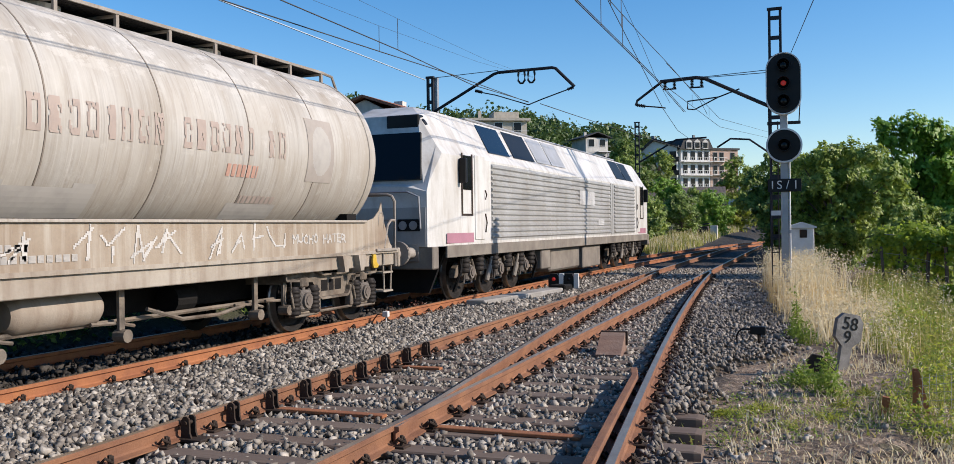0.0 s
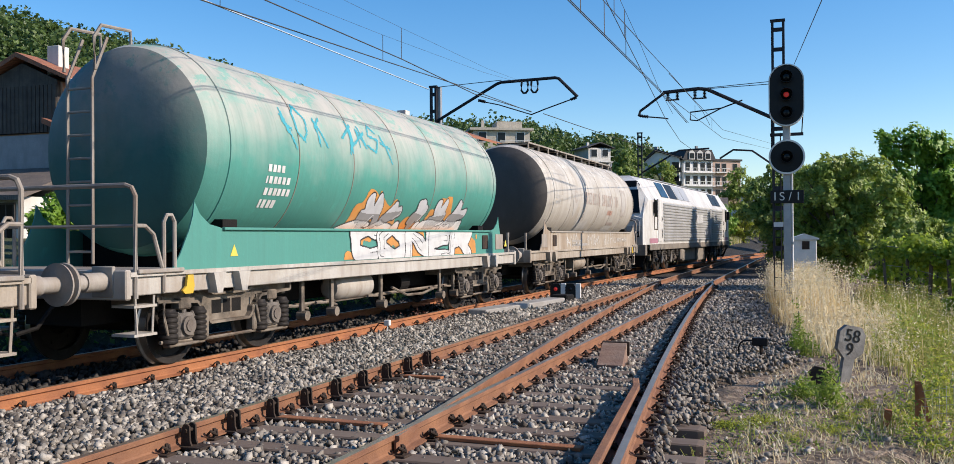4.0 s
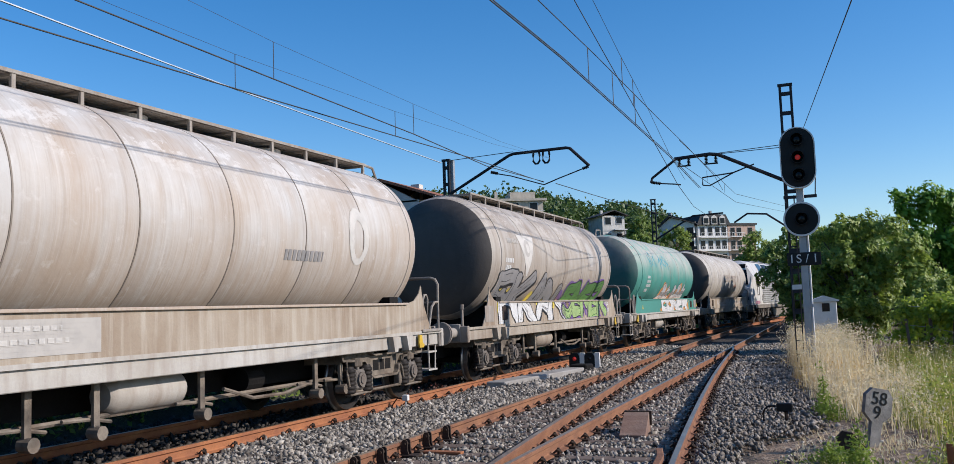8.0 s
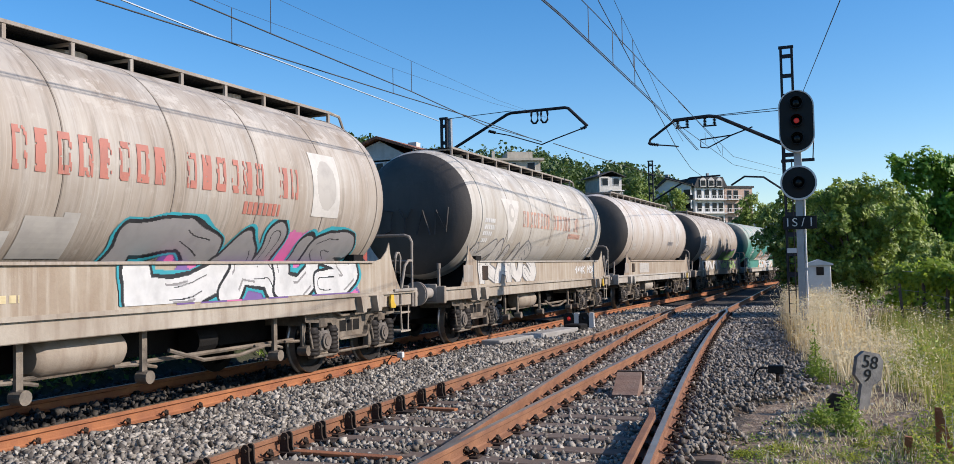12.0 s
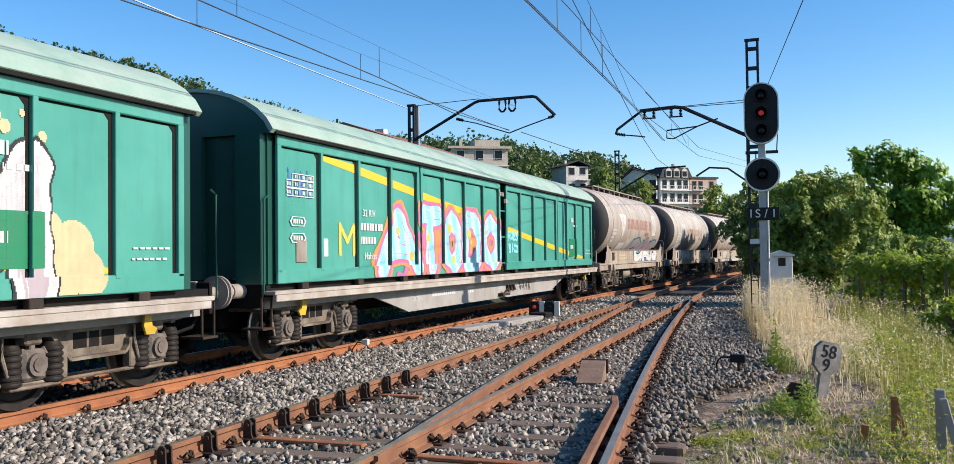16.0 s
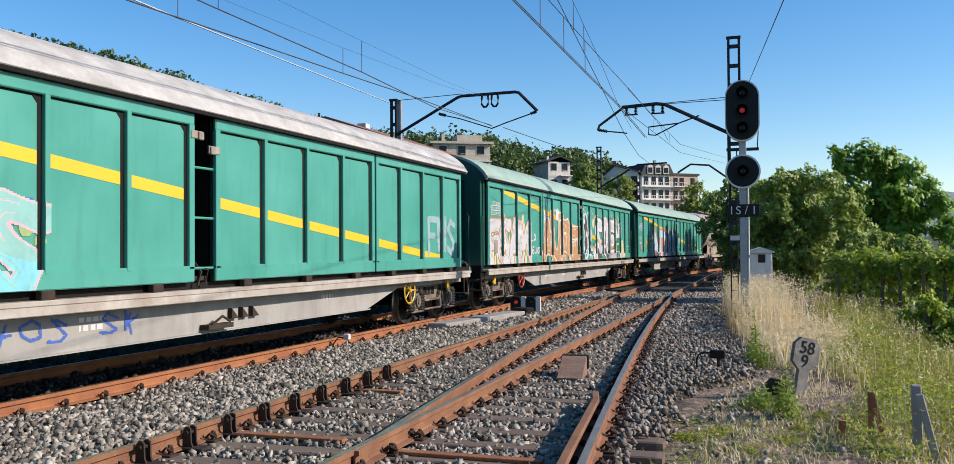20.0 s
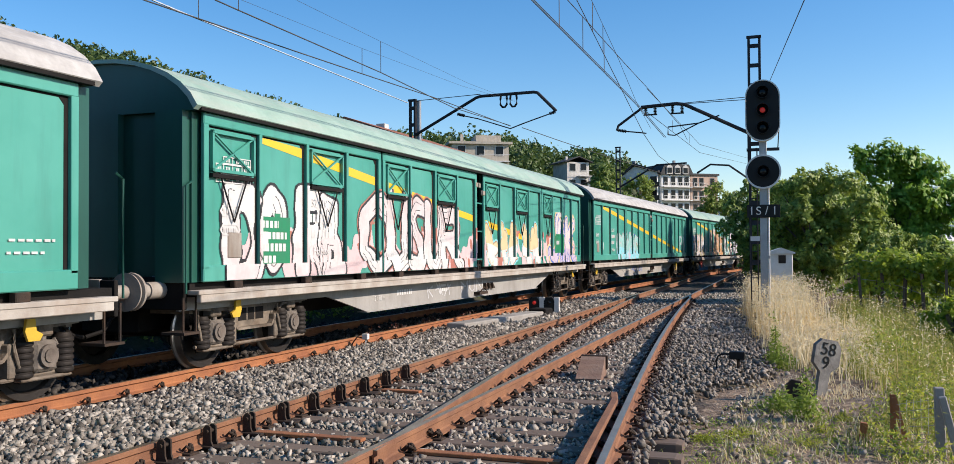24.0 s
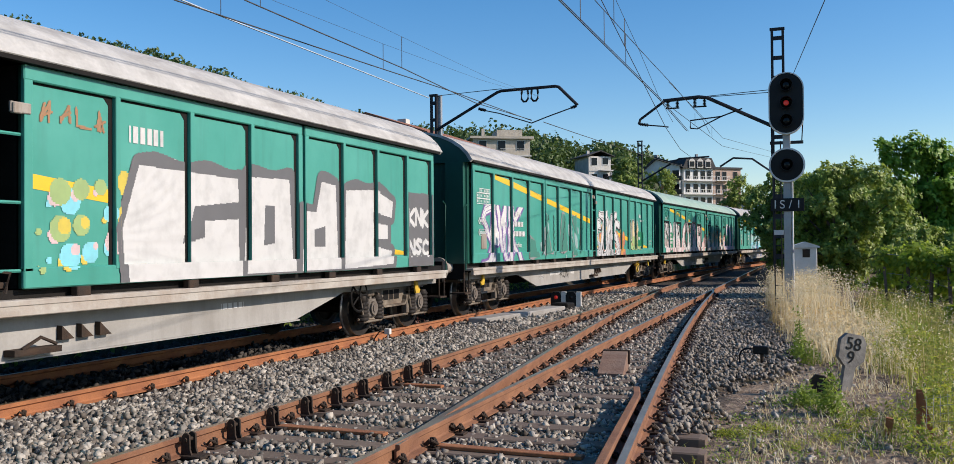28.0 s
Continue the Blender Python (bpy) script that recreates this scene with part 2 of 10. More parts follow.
leafy("straw_gold", [(0.60, 0.40, 0.14), (0.70, 0.52, 0.22), (0.46, 0.29, 0.10), (0.66, 0.46, 0.18)], 0.5)
leafy("grass_green", [(0.17, 0.22, 0.03), (0.33, 0.35, 0.06), (0.52, 0.44, 0.15), (0.12, 0.17, 0.025), (0.26, 0.31, 0.045)], 0.5)
leafy("litter", [(0.20, 0.13, 0.085), (0.36, 0.265, 0.18), (0.09, 0.058, 0.038), (0.46, 0.37, 0.26), (0.22, 0.11, 0.075)], 0.15)
leafy("weed_red", [(0.22, 0.06, 0.045), (0.14, 0.05, 0.03), (0.10, 0.08, 0.03)], 0.2)
surf("bark", (0.10, 0.08, 0.06), (0.16, 0.13, 0.10), 5, 0.95, 0, 0.6, 20)


# ---- mesh tools ----
for nm in ("under_black", "iron_black", "bogie_dirt", "mast_dark", "wire_dark", "signal_black", "wheel_steel"):
    MATS[nm].node_tree.nodes["Principled BSDF"].inputs["Specular IOR Level"].default_value = 0.25


def fast_mesh(name, V, F):
    V, F = np.asarray(V, dtype=np.float32), np.asarray(F, dtype=np.int32)
    me = bpy.data.meshes.new(name)
    me.vertices.add(len(V))
    me.vertices.foreach_set("co", V.ravel())
    me.loops.add(F.size)
    me.loops.foreach_set("vertex_index", F.ravel())
    me.polygons.add(len(F))
    me.polygons.foreach_set("loop_start", np.arange(len(F), dtype=np.int32) * F.shape[1])
    me.update(calc_edges=True)
    return me


class Shape:
    """Collects corners and faces, with a material slot for each face."""

    def __init__(self):
        self.v, self.f, self.m = [], [], []

    def add(self, verts, faces, mi=0):
        n = len(self.v)
        self.v.extend(tuple(p) for p in verts)
        self.f.extend(tuple(i + n for i in q) for q in faces)
        self.m.extend([mi] * len(faces))
        return self

    def box(self, x0, x1, y0, y1, z0, z1, mi=0, bev=0.0, m=None):
        if bev <= 0:
            vs = [(x, y, z) for z in (z0, z1) for y in (y0, y1) for x in (x0, x1)]
            fs = [(0, 2, 3, 1), (4, 5, 7, 6), (0, 1, 5, 4), (2, 6, 7, 3), (0, 4, 6, 2), (1, 3, 7, 5)]
        else:
            c, s = ((x0 + x1) / 2, (y0 + y1) / 2, (z0 + z1) / 2), (abs(x1 - x0) / 2, abs(y1 - y0) / 2, abs(z1 - z0) / 2)
            bev = min(bev, min(s) * 0.9)
            vs, idx = [], {}
            for sx_ in (-1, 1):
                for sy_ in (-1, 1):
                    for sz_ in (-1, 1):
                        for ax in range(3):
                            sg = (sx_, sy_, sz_)
                            p = [c[i] + sg[i] * (s[i] - (0 if i == ax else bev)) for i in range(3)]
                            idx[(sx_, sy_, sz_, ax)] = len(vs)
                            vs.append(p)
            fs = []
            for ax in range(3):
                o = [i for i in range(3) if i != ax]
                for sg in (-1, 1):
                    q = []
                    for a, b2 in ((-1, -1), (1, -1), (1, 1), (-1, 1)):
                        k = [0, 0, 0]
                        k[ax], k[o[0]], k[o[1]] = sg, a, b2
                        q.append(idx[(*k, ax)])
                    fs.append(tuple(q) if (sg > 0) == (ax != 1) else tuple(reversed(q)))
                for a in (-1, 1):
                    for b2 in (-1, 1):
                        k0, k1 = [0, 0, 0], [0, 0, 0]
                        k0[ax], k1[ax] = -1, 1
                        k0[o[0]] = k1[o[0]] = a
                        k0[o[1]] = k1[o[1]] = b2
                        fs.append((idx[(*k0, o[0])], idx[(*k1, o[0])], idx[(*k1, o[1])], idx[(*k0, o[1])]))
            for sx_ in (-1, 1):
                for sy_ in (-1, 1):
                    for sz_ in (-1, 1):
                        fs.append(tuple(idx[(sx_, sy_, sz_, a)] for a in range(3)))
        if m is not None:
            vs = [m @ Vector(p) for p in vs]
        return self.add(vs, fs, mi)

    def cyl(self, p0, p1, r0, r1=None, n=12, mi=0, caps=True):
        p0, p1 = Vector(p0), Vector(p1)
        r1 = r0 if r1 is None else r1
        q = (p1 - p0).to_track_quat("Z", "Y")
        ring = [q @ Vector((math.cos(2 * math.pi * i / n), math.sin(2 * math.pi * i / n), 0)) for i in range(n)]
        vs = [p0 + r0 * d for d in ring] + [p1 + r1 * d for d in ring]
        fs = [(i, (i + 1) % n, n + (i + 1) % n, n + i) for i in range(n)]
        if caps:
            fs += [tuple(reversed(range(n))), tuple(range(n, 2 * n))]
        return self.add(vs, fs, mi)

    def tube(self, pts, r, n=6, mi=0):
        pts = [Vector(p) for p in pts]
        vs, fs = [], []
        for i, p in enumerate(pts):
            d = (pts[min(i + 1, len(pts) - 1)] - pts[max(i - 1, 0)]).normalized()
            q = d.to_track_quat("Z", "Y")
            vs += [p + q @ Vector((r * math.cos(2 * math.pi * k / n), r * math.sin(2 * math.pi * k / n), 0)) for k in range(n)]
        for i in range(len(pts) - 1):
            fs += [(i * n + k, i * n + (k + 1) % n, (i + 1) * n + (k + 1) % n, (i + 1) * n + k) for k in range(n)]
        fs += [tuple(reversed(range(n))), tuple(range((len(pts) - 1) * n, len(pts) * n))]
        return self.add(vs, fs, mi)

    def lathe(self, prof, axis="y", centre=(0, 0, 0), n=24, mi=0):
        """prof: (radius, way along the axis)."""
        vs, fs = [], []
        for r, a in prof:
            for k in range(n):
                c, s = r * math.cos(2 * math.pi * k / n), r * math.sin(2 * math.pi * k / n)
                p = {"y": (c, a, s), "x": (a, c, s), "z": (c, s, a)}[axis]
                vs.append(tuple(p[i] + centre[i] for i in range(3)))
        for i in range(len(prof) - 1):
            fs += [(i * n + k, (i + 1) * n + k, (i + 1) * n + (k + 1) % n, i * n + (k + 1) % n) for k in range(n)]
        return self.add(vs, fs, mi)

    def slab(self, poly, axis, a0, a1, mi=0):
        """A flat outline drawn through along an axis; the outline is in the other two axes, in order."""
        n = len(poly)

        def put(p, a):
            return {"x": (a, p[0], p[1]), "y": (p[0], a, p[1]), "z": (p[0], p[1], a)}[axis]

        vs = [put(p, a0) for p in poly] + [put(p, a1) for p in poly]
        fs = [(i, (i + 1) % n, n + (i + 1) % n, n + i) for i in range(n)] + [tuple(reversed(range(n))), tuple(range(n, 2 * n))]
        return self.add(vs, fs, mi)

    def mesh(self, name, mats, smooth=False):
        me = bpy.data.meshes.new(name)
        me.from_pydata(self.v, [], self.f)
        for x in mats:
            me.materials.append(MATS[x])
        me.polygons.foreach_set("material_index", self.m)
        bm = bmesh.new()
        bm.from_mesh(me)
        bmesh.ops.recalc_face_normals(bm, faces=bm.faces)
        bm.to_mesh(me)
        bm.free()
        if smooth:
            me.polygons.foreach_set("use_smooth", [True] * len(me.polygons))
            me.set_sharp_from_angle(angle=radians(38))
        me.update()
        return me


def part(name, shape, mats, parent, label="", smooth=False, at=None):
    """One mesh object under a thing or under a part."""
    me = shape if isinstance(shape, bpy.types.Mesh) else shape.mesh(name, [mats] if isinstance(mats, str) else mats, smooth)
    ob = new(name, me)
    ob.parent = parent
    if at is not None:
        ob.matrix_basis = at
    if label:
        tagged(ob, label)
    return ob


def empty(name, m=None):
    ob = new(name)
    ob.empty_display_size = 0.2
    if m is not None:
        ob.matrix_basis = m
    return ob


def stuff(name, me, mat, label, category, kind="stuff"):
    for x in ([mat] if isinstance(mat, str) else mat):
        me.materials.append(MATS[x])
    return tagged(new(name, me), label, category, kind=kind)


rng = np.random.default_rng(7)


def turns(n, r=rng):
    """n random turns as 3 x 3 matrices."""
    q = r.normal(size=(n, 4))
    q /= np.linalg.norm(q, axis=1)[:, None]
    w, x, y, z = q.T
    return np.stack([np.stack([1 - 2 * (y * y + z * z), 2 * (x * y - w * z), 2 * (x * z + w * y)], 1),
                     np.stack([2 * (x * y + w * z), 1 - 2 * (x * x + z * z), 2 * (y * z - w * x)], 1),
                     np.stack([2 * (x * z - w * y), 2 * (y * z + w * x), 1 - 2 * (x * x + y * y)], 1)], 1)


def words(name, text, size, mat, parent, m, depth=0.004):
    c = bpy.data.curves.new(name, "FONT")
    c.body, c.size, c.align_x, c.align_y, c.extrude = text, size, "CENTER", "CENTER", depth
    ob = new(name, c)
    me = bpy.data.meshes.new_from_object(ob)
    bpy.data.objects.remove(ob)
    me.materials.append(MATS[mat])
    o = new(name, me)
    o.parent = parent
    o.matrix_basis = m
    if len(text) > 2:
        tagged(o, kind="stuff")
    return o


# ---- the lie of the land ----
TRAIN_X, STRAIGHT, RADIUS, HALF = -8.37, 25.0, 450.0, 0.8675


def way(s):
    """The train's line: straight past the camera, then bending to the right. Gives x, y and the bend in radians."""
    if s <= STRAIGHT:
        return TRAIN_X, s, 0.0
    a = (s - STRAIGHT) / RADIUS
    return TRAIN_X + RADIUS * (1 - math.cos(a)), STRAIGHT + RADIUS * math.sin(a), a


def beside(s, off, z=0.0):
    x, y, a = way(s)
    return (x + off * math.cos(a), y - off * math.sin(a), z)


def rail_a(y):
    return -4.75 - 0.0245 * y


def rail_c(y):
    return rail_a(y) + 1.735


def rail_d(y):
    d = -0.61 - 0.145 * y * 0.92 + 0.0011 * y * y
    return d if y < 30 else d * 0 + rail_c(y)


def rail_b(y):
    return rail_d(y) - 1.735


def smooth(a, b, x):
    t = np.clip((np.asarray(x, dtype=float) - a) / (b - a), 0, 1)
    return t * t * (3 - 2 * t)


def land(x, y):
    """Height of the ground."""
    x, y = np.asarray(x, dtype=float), np.asarray(y, dtype=float)
    dx = np.where(y > STRAIGHT, (y - STRAIGHT) ** 2 / (2 * RADIUS), 0)
    u = x - np.minimum(dx, 60)
    z = -0.245 + 0.0 * x
    z = z + 0.06 * smooth(-1.2, 0.1, u) - 2.3 * smooth(0.6, 6.2, u - 0.5 * smooth(14, 24, y))
    z = z + 0.85 * smooth(-10.5, -11.7, u) * smooth(60, 45, y) + 0.3 * smooth(-12.0, -15.0, u) + 0.7 * smooth(-15, -32, u)
    # wooded hill on the far side, highest to the left
    bearing, r = np.degrees(np.arctan2(-x, y)), np.hypot(x, y)
    rise = np.interp(bearing, (-8, 4, 8.5, 10.5, 13.5, 16, 18.5, 22, 27, 32, 40, 47, 70, 110, 150), (0, 0.0, 0.03, 0.07, 0.078, 0.081, 0.093, 0.095, 0.10, 0.125, 0.165, 0.19, 0.20, 0.14, 0.0))
    hill = (1.5 + rise * 240) * (0.5 * smooth(62, 240, r) + 0.5 * np.clip((r - 75) / 165, 0, 1)) * (rise > 0.002)
    hill = hill * (1 + 0.0007 * np.clip(r - 240, 0, 300))
    z = z + hill
    z = z + np.where(np.abs(u) > 14, 0.25 * np.sin(x * 0.13 + 1.3) * np.cos(y * 0.11), 0) * smooth(14, 40, np.abs(u))
    z = z + 60 * smooth(500, 1500, np.hypot(x, y)) * (0.6 + 0.4 * np.sin(np.arctan2(y, x) * 7)) - 1.5 * smooth(30, 120, x)
    return z


def axis_points(near0, near1, step, far0, far1):
    a = np.arange(near0, near1 + step / 2, step)
    g = step * 1.12 ** np.arange(1, 90)
    up = near1 + np.cumsum(g)
    dn = near0 - np.cumsum(g)
    return np.concatenate([[far0], dn[dn > far0 * 0.98][::-1], a, up[up < far1 * 0.98], [far1]])


def ground_sheet():
    xs, ys = axis_points(-14, 8, 0.3, -2500, 2500), axis_points(2, 44, 0.35, -2500, 2600)
    X, Y = np.meshgrid(xs, ys)
    Z = land(X, Y)
    near = (np.abs(X) < 16) & (Y > 0) & (Y < 60)
    Z = Z + near * rng.normal(0, 0.012, X.shape)
    Z = np.where(X > 0.0, Z + near * rng.normal(0, 0.03, X.shape), Z)
    n, m = X.shape
    i = np.arange(n * m).reshape(n, m)
    F = np.stack([i[:-1, :-1], i[:-1, 1:], i[1:, 1:], i[1:, :-1]], -1).reshape(-1, 4)
    me = fast_mesh("ground", np.stack([X, Y, Z], -1).reshape(-1, 3), F)
    me.polygons.foreach_set("use_smooth", [True] * len(F))
    m, nt, b = nodes_of("ground_cover", 0.95)
    vec = mapped(nt)
    sep = nt.nodes.new("ShaderNodeSeparateXYZ")
    nt.links.new(vec, sep.inputs[0])
    grit = mix(nt, noise_fac(nt, vec, 14, 6), (0.018, 0.016, 0.014), (0.06, 0.052, 0.045))
    dirt = mix(nt, noise_fac(nt, vec, 3.0, 8, 0.35, 0.65), (0.25, 0.175, 0.115), (0.075, 0.052, 0.036))
    dirt = mix(nt, noise_fac(nt, vec, 9, 5, 0.5, 0.62), dirt, (0.36, 0.27, 0.185))
    dirt = mix(nt, noise_fac(nt, vec, 1.1, 6, 0.60, 0.70), dirt, (0.10, 0.10, 0.04))
    green = mix(nt, noise_fac(nt, vec, 0.35, 8, 0.35, 0.65), (0.03, 0.045, 0.012), (0.075, 0.085, 0.028))
    wob = nt.nodes.new("ShaderNodeMath")
    nt.links.new(sep.outputs["X"], wob.inputs[0])
    nt.links.new(times(nt, noise_fac(nt, vec, 1.4, 5, 0.2, 0.8), 0.9), wob.inputs[1])
    right = node(nt, "ShaderNodeMapRange", From_Min=-0.95, From_Max=-0.55)
    nt.links.new(wob.outputs[0], right.inputs["Value"])
    slope = node(nt, "ShaderNodeMapRange", From_Min=1.6, From_Max=2.6)
    nt.links.new(wob.outputs[0], slope.inputs["Value"])
    left = node(nt, "ShaderNodeMapRange", From_Min=-10.0, From_Max=-10.8)
    nt.links.new(wob.outputs[0], left.inputs["Value"])
    col = mix(nt, right.outputs[0], grit, dirt)
    col = mix(nt, slope.outputs[0], col, green)
    col = mix(nt, left.outputs[0], col, green)
    # darker band along the line of the train
    train_band = node(nt, "ShaderNodeMapRange", From_Min=1.25, From_Max=0.85)
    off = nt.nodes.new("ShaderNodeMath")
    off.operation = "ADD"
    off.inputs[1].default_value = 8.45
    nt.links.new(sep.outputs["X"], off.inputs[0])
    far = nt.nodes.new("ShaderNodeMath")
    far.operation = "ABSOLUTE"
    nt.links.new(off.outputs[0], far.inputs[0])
    nt.links.new(far.outputs[0], train_band.inputs["Value"])
    col = mix(nt, times(nt, train_band.outputs[0], 0.85), col, (0.016, 0.014, 0.013))
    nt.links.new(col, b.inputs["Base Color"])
    bumped(nt, b, noise_fac(nt, vec, 18, 6, 0.2, 0.8), 0.7, 0.05)
    me.materials.append(m)
    tagged(new("ground", me), "gravel track bed, dry earth and green slopes", "ground", kind="structure")


ground_sheet()


# ---- ballast ----
def stones(name, n, x0, x1, y0, y1, size, top, label, rule=None, mat="ballast_stone"):
    x, y = rng.uniform(x0, x1, n), rng.uniform(y0, y1, n)
    if rule is not None:
        k = rule(x, y)
        x, y = x[k], y[k]
    n = len(x)
    cube = np.array([(a, b, c) for a in (-1, 1) for b in (-1, 1) for c in (-1, 1)], dtype=float)
    V = cube[None] * (1 + rng.uniform(-0.75, 0.35, (n, 8, 3)))
    V *= (rng.uniform(0.6, 1.25, (n, 1, 1)) * size * 0.5) * rng.uniform(0.48, 1.25, (n, 1, 3))
    V = np.einsum("nij,nkj->nki", turns(n), V)
    z = top(x, y) if callable(top) else top
    V += np.stack([x, y, z + rng.normal(0, 0.018, n)], -1)[:, None]
    f = np.array([(0, 1, 3, 2), (4, 6, 7, 5), (0, 4, 5, 1), (2, 3, 7, 6), (0, 2, 6, 4), (1, 5, 7, 3)])
    F = (f[None] + 8 * np.arange(n)[:, None, None]).reshape(-1, 4)
    return stuff(name, fast_mesh(name, V.reshape(-1, 3), F), mat, label, "ballast")


SLEEPERS = [5.0 + 0.6 * k for k in range(-3, 43)]


def clear_of_rails(x, y):
    k = np.ones(len(x), dtype=bool)
    for fn in (rail_a, rail_c):
        k &= np.abs(x - fn(y)) > 0.085
    d = np.array([rail_d(v) for v in y])
    k &= (np.abs(x - d) > 0.085) & ((np.abs(x - d + 1.735) > 0.085) | (y < 6))
    on = (np.abs((y - 5.0 + 0.3) % 0.6 - 0.3) < 0.115) & (x > rail_a(y) - 0.5) & (x < d + 0.55)
    buried = np.where(x > d + 0.10, 0.55, np.where(np.abs(x - rail_c(y)) < 0.3, 0.12, 0.30))
    return k & (~on | (rng.uniform(size=len(x)) < buried))


def shoulder(x, y):
    mid = np.clip(np.minimum(x + 7.42, rail_a(y) - x) / 0.9, 0, 1)
    return np.where(x < rail_a(y) - 0.07, -0.185 + 0.075 * mid - 0.02 * np.sin(y * 1.7), -0.225)


stones("ballast", 34000, -7.36, -4.9, 4.2, 17, 0.053, shoulder, "grey crushed-stone ballast between two tracks", clear_of_rails)
stones("ballast", 12000, -7.36, -5.0, 17, 34, 0.078, shoulder, "grey crushed-stone ballast between two tracks", clear_of_rails)


def track_bed(x, y):
    """The ballast runs out under dry earth on the bank side."""
    edge = -1.16 + 0.13 * np.sin(y * 2.3) + 0.06 * np.sin(y * 7.1) + 0.75 * smooth(11.3, 12.6, y)
    lip = 0.065 * smooth(0.10, 0.22, x - np.array([rail_d(v) for v in y]))
    return -0.200 + lip - (0.10 + lip) * smooth(-0.06, 0.10, x - edge)


def bank_side(x, y):
    return x > np.array([rail_d(v) for v in y]) + 0.06


stones("ballast", 40000, -5.0, -0.9, 4.2, 17, 0.050, track_bed, "grey crushed-stone ballast among wooden sleepers", lambda x, y: clear_of_rails(x, y) & ~bank_side(x, y))
stones("ballast", 17000, -3.4, -0.25, 4.2, 18, 0.047, track_bed, "soiled brown-grey ballast beside the curved rail", lambda x, y: clear_of_rails(x, y) & bank_side(x, y), "ballast_soiled")
stones("ballast", 17000, -5.7, -1.1, 17, 36, 0.07, -0.195, "grey crushed-stone ballast among wooden sleepers", clear_of_rails)
stones("ballast", 6500, -10.5, -7.62, 3.5, 26, 0.075, -0.16, "dark ballast under the train", lambda x, y: np.abs(x + 9.24) > 0.09, "ballast_greasy")
stones("ballast", 2600, -0.9, 0.9, 5, 17, 0.045, lambda x, y: land(x, y), "loose stones scattered on dry earth", lambda x, y: rng.uniform(size=len(x)) < np.exp(-(x + 0.9) * 1.6))


# ---- rails ----
RAIL = [(-0.07, -0.159), (-0.07, -0.148), (-0.02, -0.135), (-0.009, -0.12), (-0.009, -0.055), (-0.036, -0.038), (-0.036, -0.006), (-0.028, 0.0),
        (0.028, 0.0), (0.036, -0.006), (0.036, -0.038), (0.009, -0.055), (0.009, -0.12), (0.02, -0.135), (0.07, -0.148), (0.07, -0.159)]


def rail(points, parent, rust="rail_rust", head="rail_head", label="", drop=0.0):
    pts = [Vector(p) for p in points]
    vs, fs, ms = [], [], []
    n = len(RAIL)
    for i, p in enumerate(pts):
        d = (pts[min(i + 1, len(pts) - 1)] - pts[max(i - 1, 0)]).normalized()
        side = Vector((d.y, -d.x, 0))
        vs += [p + side * a + Vector((0, 0, b - drop)) for a, b in RAIL]
    for i in range(len(pts) - 1):
        for k in range(n):
            fs.append((i * n + k, i * n + (k + 1) % n, (i + 1) * n + (k + 1) % n, (i + 1) * n + k))
            ms.append(1 if k == 7 else 0)
    fs += [tuple(range(n)), tuple(reversed(range((len(pts) - 1) * n, len(pts) * n)))]
    ms += [0, 0]
    s = Shape()
    s.v, s.f, s.m = [tuple(v) for v in vs], fs, ms
    return part("rail", s, [rust, head], parent, label)


main_track = tagged(empty("railway_track"), "rusty railway track that carries the train", "railway track", kind="structure")
side_track = tagged(empty("railway_track"), "rusty railway turnout on weathered wooden sleepers", "railway track", kind="structure")
steps = [-12 + 3 * i for i in range(90)]
rail([beside(s, HALF) for s in steps], main_track, label="bright orange rusty rail with worn head")
rail([beside(s, -HALF) for s in steps], main_track)
ys = [2 + 1.5 * i for i in range(45)]
rail([(rail_a(y), y, 0) for y in ys], side_track, "rail_brown")
rail([(rail_c(y), y, -0.003) for y in ys if y < 31] + [(rail_c(30.4), 30.4, -0.003)], side_track, "rail_brown")
rail([(rail_d(y), y, -0.006) for y in ys if y < 31] + [(rail_c(y), y, -0.006) for y in ys if y >= 31], side_track, "rail_brown", label="curved rail with shiny worn head")
rail([(rail_b(6.2 + i), 6.2 + i, -0.009) for i in range(24)], side_track, "rail_brown")
rail([(rail_d(y) - 0.135 - (0.05 if y > 9 else 0), y, 0.012) for y in (3, 5, 7, 9, 9.45)], side_track, "rail_brown", "rail_brown", "brown check rail beside the curved rail")

sleeper_mesh = Shape().box(-0.5, 0.5, -0.115, 0.115, -0.30, -0.165, bev=0.012).mesh("sleeper", ["sleeper_wood"])
clip_shape = Shape()
for sgn in (-1, 1):
    clip_shape.box(sgn * 0.05, sgn * 0.15, -0.06, 0.06, -0.165, -0.145, bev=0.004)
    clip_shape.tube([(sgn * 0.055, -0.04, -0.125), (sgn * 0.10, -0.045, -0.085), (sgn * 0.14, -0.01, -0.12), (sgn * 0.10, 0.03, -0.09), (sgn * 0.055, 0.035, -0.125)], 0.012, 5)
    clip_shape.cyl((sgn * 0.10, 0, -0.15), (sgn * 0.10, 0, -0.07), 0.016, n=6)
clip_mesh = clip_shape.mesh("rail_clip", ["iron_black"])
